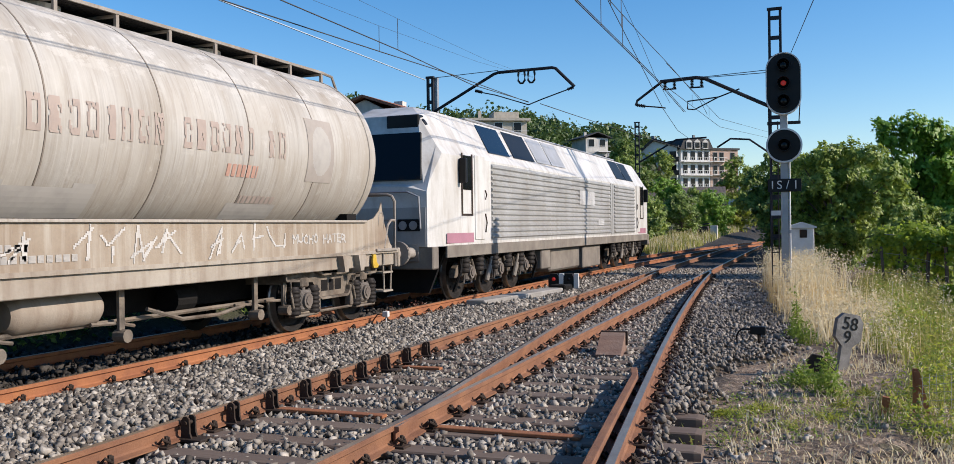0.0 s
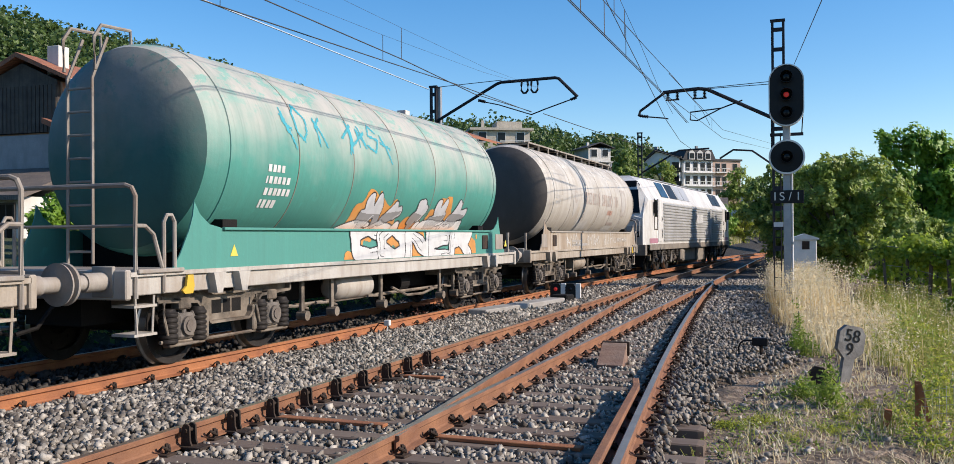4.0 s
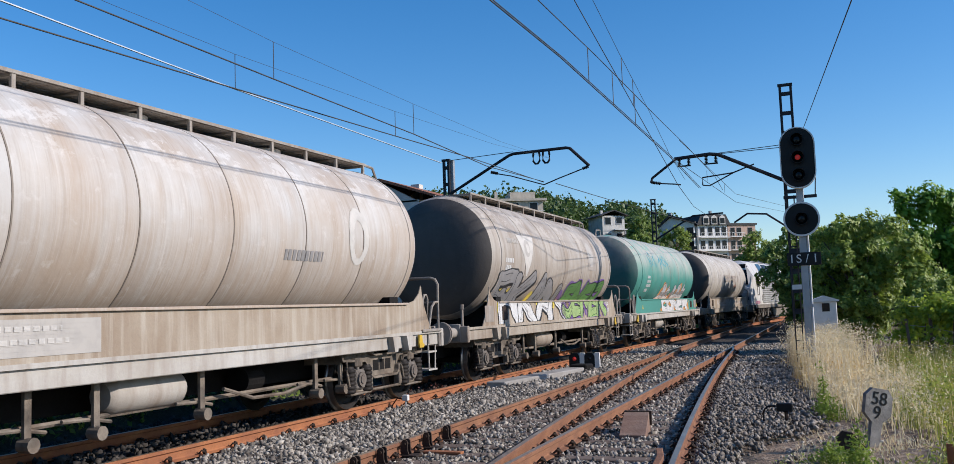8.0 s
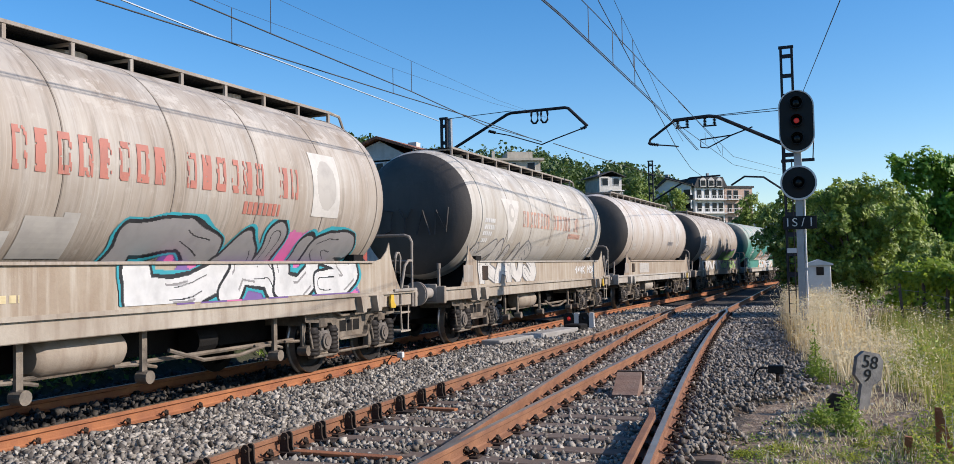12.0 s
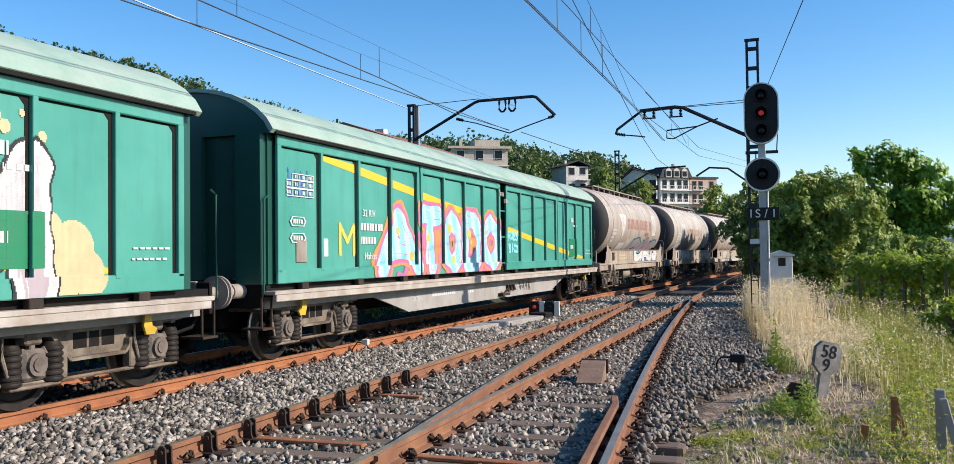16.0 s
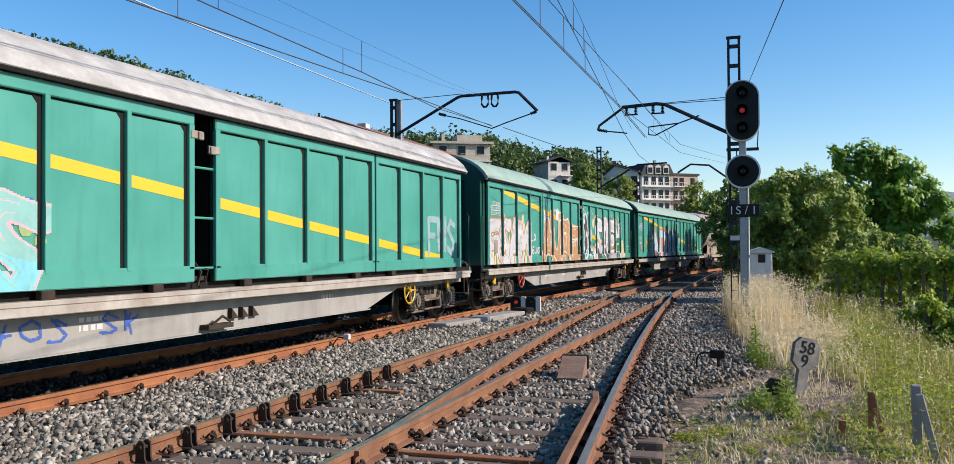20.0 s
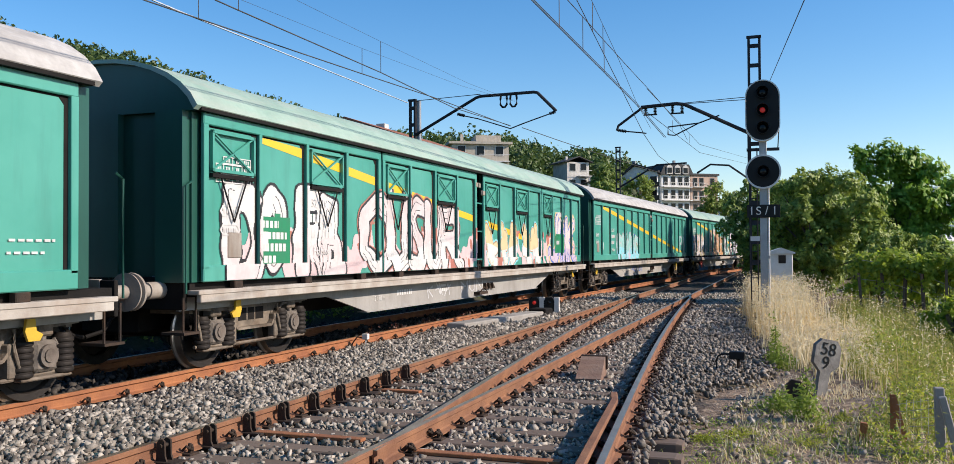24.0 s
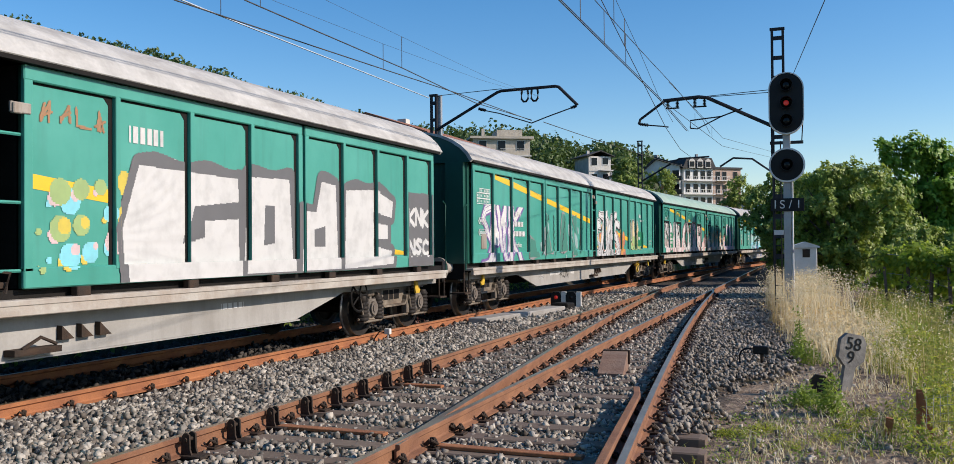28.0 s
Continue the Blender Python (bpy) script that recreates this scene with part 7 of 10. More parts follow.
spray(w, lambda y, z: on_box(y, z) + 0.0015, flames(-9.7, -6.3, 1.7, 2.55, 17), -9.8, -6.2, 1.14, 2.7, ["p_sand", "p_orange"], 0.022, "sand-coloured paint flames", **BOX)
spray(w, lambda y, z: on_box(y, z) + 0.003, spotted(fat_row("RSAM", [(-9.85, 1.0, 1.3, 1.3), (-8.85, 1.0, 1.0, 1.35), (-8.1, 1.0, 1.0, 1.4), (-7.3, 1.0, 1.2, 1.3)], 0.16, 0.04, 74, 0.04), 17), -9.8, -6.15, 1.14, 2.5, ["p_mutedgrey", "p_silver", "p_brown", "p_mutedgrey"], 0.014, "grey spotted letters with red-brown edges", **BOX)
w = boxes[2]
spray(w, on_box, strokes("FMS", 7.5, 1.40, 1.62, 0.80, 0.065, 81, 0.01), 7.3, 9.6, 1.3, 2.4, ["p_haze"], 0.010, "faint lilac tag", **BOX)
spray(w, on_box, blotch(-6.4, -2.6, 1.15, 2.0, 9.0, 0.3), -6.5, -2.5, 1.14, 2.1, ["p_cyan", "p_lilac"], 0.016, "cyan and lilac spray ground", **BOX)
spray(w, lambda y, z: on_box(y, z) + 0.003, fat_row("RAMOS", [(-6.45, 1.02, 0.95, 1.1), (-5.75, 1.02, 0.9, 1.15), (-5.0, 1.02, 1.0, 1.15), (-4.2, 1.02, 0.9, 1.1), (-3.5, 1.02, 0.95, 1.05)], 0.13, 0.03, 82, 0.04), -6.6, -2.5, 1.14, 2.25, ["p_paleteal", "p_cyan", "p_pinkish", "p_pinkish"], 0.014, "faded cyan letters with rose edges", **BOX)
spray(w, on_box, dots([(-4.9, 2.12, 0.04, 0), (-4.3, 2.15, 0.05, 0), (-3.3, 2.1, 0.05, 0), (-2.75, 2.0, 0.05, 0)]), -5.2, -2.5, 1.9, 2.3, ["p_blue"], 0.012, "blue paint dots", **BOX)
spray(w, on_box, dots([(-3.0, 1.9, 0.07, 0), (-2.8, 1.75, 0.09, 0), (-2.95, 1.6, 0.07, 0), (-2.7, 1.95, 0.06, 0), (-2.65, 1.62, 0.05, 0)]), -3.2, -2.5, 1.4, 2.1, ["p_lime"], 0.014, "lime paint dots", **BOX)
w = boxes[3]
spray(w, on_box, blotch(-9.6, 9.0, 1.15, 1.95, 11.0, 0.1), -9.8, 9.4, 1.14, 2.0, ["p_rose", "p_red"], 0.016, "rose spray ground", **BOX)
spray(w, lambda y, z: on_box(y, z) + 0.003, fat_row("DORB", [(-9.45, 0.98, 1.0, 1.4), (-8.75, 1.2, 0.8, 1.2), (-7.8, 0.98, 1.0, 1.45), (-7.0, 0.98, 0.75, 1.4)], 0.17, 0.04, 91, 0.03), -9.7, -6.2, 1.14, 2.55, ["p_white", "p_palerose", "p_black", "p_dusk"], 0.014, "pale pink bubble letters with dark edges", **BOX)
spray(w, lambda y, z: on_box(y, z) + 0.003, fat_row("OUSUR", [(-5.75, 1.0, 1.25, 1.5), (-4.75, 1.0, 1.0, 1.6), (-3.9, 1.0, 1.0, 1.5), (-3.1, 1.0, 1.05, 1.5), (-2.3, 1.0, 1.2, 1.4)], 0.15, 0.04, 191, 0.04, 0.03), -5.9, -1.0, 1.14, 2.6, ["p_palerose", "p_white", "p_black", "p_red"], 0.014, "pale pink letters with dark edges", **BOX)
spray(w, lambda y, z: on_box(y, z) + 0.003, bubble("*****", 0.4, 1.16, 4.4, 0.95, 0.14, 0.03, 92, 0.08, 0.04), 0.25, 5.0, 1.14, 2.4, ["p_sand", "p_white", "p_brown", "p_cyan"], 0.016, "sandy white letters", **BOX)
spray(w, lambda y, z: on_box(y, z) + 0.003, fat_row("JICK", [(5.6, 1.0, 1.2, 1.5), (6.6, 1.0, 0.6, 1.4), (7.0, 1.0, 0.75, 1.3), (7.6, 1.0, 1.15, 1.45)], 0.14, 0.05, 93, 0.02, 0.12), 5.4, 8.9, 1.14, 2.6, ["p_palerose", "p_lilac", "p_blue", "p_sand"], 0.014, "lilac letters with blue edges", **BOX)
block(w, lambda y, z: on_box(y, z) + 0.006, -8.62, -7.85, 1.33, 2.0, "p_plate", "dark green repainted plate", 0.05, 0.006)
bars(w, lambda y, z: on_box(y, z) + 0.009, -8.57, 1.88, 0.68, 4, "p_white", 0.16, 0.10, 94, "white running numbers")
w = boxes[4]
spray(w, on_box, fat_row("SMUK", [(-9.45, 1.0, 0.95, 1.4), (-8.85, 1.0, 0.95, 1.45), (-8.2, 1.0, 0.9, 1.45), (-7.6, 1.0, 1.0, 1.4)], 0.085, 0.035, 95, 0.07, 0.03), -9.6, -6.5, 1.14, 2.4, ["p_white", "p_silver", "p_violet", "p_violet"], 0.014, "white letters with violet edges", **BOX)
spray(w, on_box, blotch(-6.5, -1.1, 1.15, 2.5, 13.0, 1.5), -6.6, -1.0, 1.14, 2.55, ["p_silver", "p_faint"], 0.016, "thin silver spray ground", **BOX)
spray(w, lambda y, z: on_box(y, z) + 0.003, cut_letters([[(-5.0, 1.25), (-4.95, 2.3), (-4.75, 2.2), (-4.35, 1.3)], [(-3.7, 1.3), (-3.3, 2.35), (-3.1, 2.35), (-2.8, 1.35)], [(-2.4, 2.3), (-1.95, 1.75), (-1.9, 2.35)], [(-2.45, 1.2), (-2.4, 1.75), (-1.95, 1.2)], [(-6.3, 1.2), (-6.25, 1.7), (-5.7, 1.6), (-5.5, 1.2)]], [], 0.03), -6.5, -1.0, 1.14, 2.5, ["p_gap", "p_grey"], 0.014, "dark gaps between broad silver letters", **BOX)
zig = [[(y0 + 0.06 * (i % 2) + dy * i, 1.25 + 0.085 * i) for i in range(13)] for y0, dy in ((-5.3, 0.06), (-4.15, 0.0), (-3.45, 0.03), (-2.55, 0.0), (-1.7, 0.03))]
spray(w, lambda y, z: on_box(y, z) + 0.006, lambda Y, Z: np.where(seg_dist(Y, Z, zig) < 0.016, 0, -1), -6.5, -1.0, 1.14, 2.4, ["p_black"], 0.014, "black wavy lines", **BOX)
spray(w, on_box, blotch(0.3, 5.0, 1.15, 2.2, 15.0, 0.6), 0.25, 5.2, 1.14, 2.3, ["p_red", "p_orange"], 0.016, "red and orange spray ground", **BOX)
spray(w, lambda y, z: on_box(y, z) + 0.003, fat_row("SZOKES", [(0.15, 0.98, 0.75, 1.35), (0.7, 0.98, 0.75, 1.5), (1.2, 0.98, 0.75, 1.55), (1.75, 0.98, 0.75, 1.55), (2.3, 0.98, 0.7, 1.5), (2.8, 0.98, 0.7, 1.35)], 0.10, 0.03, 96, 0.06, 0.05, shadow=0.05), 0.25, 3.7, 1.14, 2.6, ["p_white", "p_silver", "p_black", "p_white"], 0.014, "white letters with black edges", **BOX)
spray(w, on_box, dots([(0.3, 1.95, 0.07, 0), (0.33, 1.7, 0.06, 0), (0.3, 1.4, 0.07, 0), (3.6, 1.75, 0.07, 0), (3.75, 1.6, 0.06, 0), (3.65, 1.95, 0.06, 0), (3.7, 1.35, 0.07, 0)]), 0.24, 4.3, 1.2, 2.1, ["p_yellow"], 0.014, "yellow paint flowers", **BOX)
spray(w, lambda y, z: on_box(y, z) + 0.003, fat_row("UA", [(5.0, 1.15, 0.95, 1.2), (5.85, 1.15, 1.0, 1.2)], 0.17, 0.045, 97, 0.02, 0.04), 5.05, 7.2, 1.3, 2.4, ["p_sand", "p_lime", "p_black", "p_silver"], 0.014, "sand-coloured letters with dark edges", **BOX)
spray(w, lambda y, z: on_box(y, z) + 0.006, dots([(5.2, 2.0, 0.05, 0), (5.6, 1.5, 0.06, 0), (6.1, 1.9, 0.05, 0), (6.5, 1.5, 0.06, 0), (6.3, 1.42, 0.10, 0)]), 5.05, 7.0, 1.3, 2.2, ["p_red"], 0.014, "red paint spots", **BOX)
w = boxes[5]
big = [[(1.55, 1.14), (1.5, 1.7), (1.75, 2.4), (3.5, 2.36), (3.52, 1.14)], [(3.7, 2.4), (4.65, 2.43), (4.75, 1.16), (3.62, 1.16)],
       [(4.95, 2.0), (5.35, 2.0), (5.5, 2.45), (5.9, 2.42), (5.97, 1.16), (4.9, 1.16)], [(6.12, 2.36), (7.15, 2.42), (7.8, 2.25), (7.75, 1.98), (7.1, 2.05), (7.1, 1.88), (7.6, 1.85), (7.6, 1.62), (7.1, 1.62), (7.1, 1.5), (7.75, 1.42), (7.7, 1.2), (6.08, 1.16)]]
gaps = [[(2.6, 1.98), (3.6, 2.08), (3.6, 1.86), (2.85, 1.82), (2.85, 1.62), (2.45, 1.55)], [(4.08, 2.05), (4.3, 2.05), (4.3, 1.55), (4.05, 1.52)], [(5.3, 1.75), (5.6, 1.8), (5.6, 1.5), (5.3, 1.5)]]
spray(w, lambda y, z: on_box(y, z) + 0.001, cut_letters(big, gaps, 0.14), 1.3, 8.2, 1.14, 2.62, ["p_white", "p_slate"], 0.012, "large white letters with grey edges", **BOX)
block(w, lambda y, z: on_box(y, z) + 0.0005, 8.3, 9.36, 1.14, 2.45, "p_slate", "grey painted patch", 0.012, 0.004, off_gap)
spray(w, lambda y, z: on_box(y, z) + 0.004, strokes("KNK", 8.38, 1.84, 0.85, 0.32, 0.04, 99, 0.004), 8.3, 9.4, 1.2, 2.3, ["p_white"], 0.014, "white tag", **BOX)
spray(w, lambda y, z: on_box(y, z) + 0.004, strokes("NSC", 8.38, 1.32, 0.85, 0.30, 0.04, 89, 0.004), 8.3, 9.4, 1.2, 2.2, ["p_white"], 0.014, "white tag", **BOX)
spray(w, on_box, dots([(0.42 + 0.13 * i % 1.3 + 0.06 * (i % 4), 1.3 + 0.9 * ((i * 0.37) % 1), 0.035 + 0.024 * ((i * 7) % 5), i % 4) for i in range(34)]), 0.25, 1.95, 1.15, 2.4, ["p_lime", "p_rose", "p_cyan", "p_yellow"], 0.016, "pastel paint bubbles", **BOX)
spray(w, on_box, strokes("**L*", 0.4, 2.7, 0.9, 0.22, 0.014, 88, 0.01), 0.3, 1.5, 2.6, 3.05, ["p_brown"], 0.012, "brown tag", **BOX)
bars(w, on_box, 1.6, 2.72, 0.7, 1, "p_white", 0.15, 0.18, 87, "white maker's mark")
bars(w, on_box, 1.75, 2.47, 0.75, 1, "p_white", 0.15, 0.08, 86)
# marks on the locomotive's flank
side = lambda y, z: np.full(y.shape, 1.468)
bars(loco, side, -0.3, 2.35, 2.0, 1, "p_white", 0.3, 0.42, 77, "white maker's mark")
bars(loco, side, 1.9, 1.62, 1.1, 1, "p_white", 0.2, 0.18, 78, "white lettering")


# ---- beside the track ----
eb = nodes_of("red_lamp", 0.3)[2]
eb.inputs["Base Color"].default_value = (0.35, 0.02, 0.015, 1)
eb.inputs["Emission Color"].default_value = (1.0, 0.05, 0.03, 1)
eb.inputs["Emission Strength"].default_value = 0.14


def capsule(w, h, n=14):
    r = w / 2
    top = [(r * math.cos(math.pi * i / n), h / 2 - r + r * math.sin(math.pi * i / n)) for i in range(n + 1)]
    return top + [(-x, -z) for x, z in top]


def signal_post():
    x, y = -0.92, 20.0
    s = tagged(empty("railway_signal", pose(x, y, -0.25, 0, 0, 3)), "tall railway signal showing red, with white-rimmed black heads", "railway signal")
    p = Shape().box(-0.075, 0.075, -0.06, 0.06, 0, 4.25, bev=0.01)
    part("post", p, "galvanised", s, "grey steel post")
    part("rod", Shape().tube([(0.10, -0.05, 0), (0.10, -0.05, 3.4)], 0.02, 6), "white_paint", s)
    zc = 4.65
    part("main_head", Shape().slab(capsule(0.66, 1.25), "y", -0.09, 0.10), "signal_black", s).location = (0, -0.1, zc)
    rim = [(a * 1.0, b) for a, b in capsule(0.70, 1.29)]
    part("main_rim", Shape().slab(rim + [rim[0]] + [(a * 0.935, b * 0.965) for a, b in rim + [rim[0]]][::-1], "y", -0.11, 0.06), "white_paint", s, "white rim").location = (0, -0.1, zc)
    for i, dz in enumerate((0.37, 0.0, -0.37)):
        h = part("lens_hood", Shape().lathe([(0.115, 0.0), (0.13, -0.16), (0.122, -0.16), (0.11, 0.0)], "y", (0, -0.19, zc + dz), 22), "signal_black", s)
        ln = part("lens", Shape().lathe([(0.0, -0.045), (0.06, -0.038), (0.105, 0.0)], "y", (0, -0.19, zc + dz), 20), "dark_glass", s)
        if i == 1:
            part("lit_lens", Shape().lathe([(0.0, -0.052), (0.035, -0.05), (0.055, -0.043)], "y", (0, -0.19, zc + dz), 20), "red_lamp", ln, "lit red lens")
    zc = 3.37
    part("lower_head", Shape().cyl((0, -0.14, zc), (0, 0.02, zc), 0.33, n=36), "signal_black", s)
    part("lower_rim", Shape().lathe([(0.325, -0.16), (0.36, -0.16), (0.36, -0.05), (0.325, -0.05)], "y", (0, 0, zc), 36), "white_paint", s, "white rim")
    part("lens_hood", Shape().lathe([(0.115, 0.0), (0.13, -0.14), (0.122, -0.14), (0.11, 0.0)], "y", (0, -0.15, zc), 22), "signal_black", s)
    part("lens", Shape().lathe([(0.0, -0.045), (0.06, -0.038), (0.105, 0.0)], "y", (0, -0.15, zc), 20), "dark_glass", s)
    part("bracket", Shape().box(-0.33, 0.33, -0.04, 0.04, 3.82, 3.88).tube([(0.3, 0, 3.88), (0.34, 0, 4.5)], 0.012, 5).tube([(-0.3, 0, 3.2), (-0.3, 0, 4.4)], 0.012, 5), "mast_dark", s)
    b = part("name_plate", Shape().box(-0.33, 0.33, -0.10, -0.08, 2.41, 2.68, bev=0.004), "signal_black", s, "black plate with white letters")
    for dx, ch in ((-0.24, "1"), (-0.10, "S"), (0.06, "/"), (0.22, "I")):
        words("letter", ch, 0.25, "white_paint", b, pose(dx, -0.105, 2.545, 90, 0, 0))
    part("number_tag", Shape().box(-0.27, -0.08, -0.09, -0.08, 1.92, 2.02), "white_paint", s)
    lad = Shape()
    for xx in (-0.26, -0.12):
        lad.tube([(xx, 0.1, 0.1), (xx, 0.1, 3.9)], 0.014, 5)
    for i in range(13):
        lad.tube([(-0.26, 0.1, 0.3 + 0.28 * i), (-0.12, 0.1, 0.3 + 0.28 * i)], 0.010, 5)
    part("ladder", lad, "mast_dark", s)
    for z in (1.55, 4.05):
        part("clamp", Shape().box(-0.09, 0.12, -0.075, 0.075, z, z + 0.06), "galvanised", s)


signal_post()


def lattice_mast(name, x, y, z0, h, w=0.16, label=""):
    s = tagged(empty(name, pose(x, y, z0)), label, "catenary mast")
    for sg in (-1, 1):
        part("leg", Shape().box(sg * w - 0.035, sg * w + 0.035, -0.05, 0.05, 0, h), "mast_dark", s)
    n = int(h / 0.55)
    for i in range(n):
        z = h * (i + 0.5) / n
        part("batten", Shape().box(-w, w, -0.045, -0.035, z - 0.06, z + 0.06), "mast_dark", s)
    part("cap", Shape().box(-w - 0.06, w + 0.05, -0.06, 0.06, h - 0.05, h + 0.02), "mast_dark", s)
    return s


def insulator(parent, p0, p1):
    s = Shape()
    p0, p1 = Vector(p0), Vector(p1)
    for i in range(5):
        a = p0.lerp(p1, (i + 0.2) / 5)
        b = p0.lerp(p1, (i + 0.7) / 5)
        s.cyl(a, b, 0.055, 0.045, n=10)
    s.cyl(p0, p1, 0.02, n=8)
    part("insulator", s, "signal_black", parent)


YM = 27.5
left_mast = lattice_mast("catenary_mast", -12.37, YM, -0.2, 6.72, 0.085, "grey steel catenary mast with an angled bracket arm")
arm = Shape().tube([(0.1, 0, 5.55), (2.25, 0, 6.65), (2.4, 0, 6.69), (4.2, 0, 6.71), (4.32, 0, 6.68), (4.92, 0, 6.07), (4.8, 0, 6.0)], 0.05, 8)
part("bracket_arm", arm, "mast_dark", left_mast, "dark angled steel bracket arm")
part("stay_wire", Shape().tube([(0.0, 0, 6.68), (2.4, 0, 6.76)], 0.012, 5), "wire_dark", left_mast)
part("registration_tube", Shape().tube([(4.75, 0, 6.0), (3.9, 0, 5.75), (3.41, 0, 5.59)], 0.02, 6), "mast_dark", left_mast)
part("registration_tube", Shape().tube([(1.77, 0, 6.1), (2.3, 0, 5.97), (3.41, 0, 5.59)], 0.02, 6), "mast_dark", left_mast)
for xx in (3.19, 3.52):
    part("insulator_loop", Shape().tube([(xx - 0.09, 0, 6.7), (xx - 0.11, 0, 6.55), (xx - 0.11, 0, 6.38), (xx - 0.04, 0, 6.29), (xx + 0.04, 0, 6.29), (xx + 0.11, 0, 6.38), (xx + 0.11, 0, 6.55), (xx + 0.09, 0, 6.7)], 0.035, 7), "signal_black", left_mast)
insulator(left_mast, (4.9, 0, 6.05), (4.7, 0, 5.99))
insulator(left_mast, (1.6, 0, 6.16), (1.85, 0, 6.09))
part("pole_back", Shape().box(0.10, 0.22, 0.06, 0.2, 0, 6.7), "galvanised", left_mast)

right_mast = lattice_mast("catenary_mast", -1.48, YM, -0.3, 8.0, 0.15, "dark steel lattice catenary mast beside the signal")
arm = Shape().tube([(-0.1, 0, 5.15), (-2.0, 0, 6.13), (-2.25, 0, 6.17), (-3.3, 0, 6.12)], 0.055, 8).tube([(-3.25, 0, 6.12), (-4.0, 0, 5.6), (-4.05, 0, 5.45)], 0.04, 7)
part("bracket_arm", arm, "mast_dark", right_mast, "dark angled steel bracket arm")
part("stay_wire", Shape().tube([(0.0, 0, 6.25), (-2.15, 0, 6.17)], 0.011, 5).tube([(0.0, 0, 6.17), (-2.15, 0, 6.15)], 0.011, 5), "wire_dark", right_mast)
part("registration_tube", Shape().tube([(-4.05, 0, 5.45), (-3.3, 0, 5.35), (-3.15, 0, 5.32)], 0.022, 6).tube([(-1.0, 0, 5.75), (-1.6, 0, 5.55), (-2.5, 0, 5.48), (-2.5, 0, 5.25)], 0.022, 6).tube([(-1.6, 0, 5.55), (-2.3, 0, 5.22), (-2.5, 0, 5.25)], 0.02, 6), "mast_dark", right_mast)
for xx in (-3.02, -2.22):
    for dx in (-0.14, 0.14):
        insulator(right_mast, (xx + dx, 0, 6.12), (xx + dx, 0, 5.90))
    part("insulator_yoke", Shape().box(xx - 0.20, xx + 0.20, -0.03, 0.03, 5.86, 5.90, bev=0.006), "signal_black", right_mast)
insulator(right_mast, (-4.0, 0, 5.46), (-3.75, 0, 5.41))
part("tension_wire", Shape().tube([(0.29, -0.1, 6.32), (3.08, -32.5, 4.2)], 0.008, 5), "wire_dark", right_mast)

far_mast = lattice_mast("catenary_mast", -2.6, 57.0, -0.3, 8.2, 0.14, "distant lattice catenary mast")
part("bracket_arm", Shape().tube([(0, 0, 5.4), (-2.0, 0, 6.9), (-3.1, 0, 7.0), (-3.9, 0, 6.5)], 0.06, 7), "mast_dark", far_mast)
far_mast2 = lattice_mast("catenary_mast", -11.2, 56.0, -0.2, 8.1, 0.12, "distant grey catenary mast")
part("bracket_arm", Shape().tube([(0.1, 0, 5.6), (2.4, 0, 6.9), (4.2, 0, 6.95)], 0.055, 7), "mast_dark", far_mast2)


def wire(name, pts, r, mat, label, droppers=(), top=None):
    s = tagged(empty(name), label, "overhead wire", "overhead wires")
    part("wire", Shape().tube(pts, r, 5), mat, s)
    for y, z0, z1, x in droppers:
        part("dropper", Shape().tube([(x, y, z0), (x, y, z1)], 0.007, 4), mat, s)
    return s


wire("contact_wire", [(-8.55, -25, 4.9), (-8.55, 7.08, 4.9), (-8.55, 11.23, 4.99), (-8.55, 16.5, 5.12), (-8.65, 20.55, 5.27), (-8.96, YM, 5.47)], 0.011, "wire_dark", "dark overhead contact wire above the train", [(11.23, 4.99, 5.53, -8.55), (16.5, 5.12, 5.64, -8.55)])
wire("contact_wire", [(-8.25, -25, 5.75), (-8.25, 8.09, 5.29), (-8.25, 11.81, 5.23), (-8.25, 16.74, 5.17), (-8.45, 21.3, 5.12), (-8.96, YM, 5.49)], 0.011, "wire_dark", "dark overhead contact wire above the train", [(11.81, 5.23, 5.83, -8.25), (16.75, 5.17, 5.81, -8.25)])
wire("messenger_wire", [(-8.55, -25, 6.3), (-8.55, 8.76, 5.55), (-8.55, 11.24, 5.53), (-8.55, 16.53, 5.64), (-8.7, 22.5, 5.9), (-8.8, YM, 6.25)], 0.003, "wire_dark", "thin messenger wire above the contact wire")
wire("messenger_wire", [(-8.25, -25, 6.8), (-8.25, 10.06, 5.89), (-8.25, 11.83, 5.83), (-8.25, 16.78, 5.81), (-8.5, 22.5, 5.95), (-8.75, YM, 6.25)], 0.003, "wire_dark", "thin messenger wire above the contact wire")
wire("contact_wire", [beside(YM + 4 * i, -0.2 + 0.05 * i, 5.4 + 0.05 * i) for i in range(10)], 0.013, "wire_dark", "overhead contact wire along the bend")
wire("feeder_wire", [(-12.25, -20, 7.5), (-12.25, 10.14, 6.66), (-12.25, 15.58, 6.5), (-12.25, 26.82, 6.32)], 0.018, "wire_bright", "bright aluminium feeder wire")
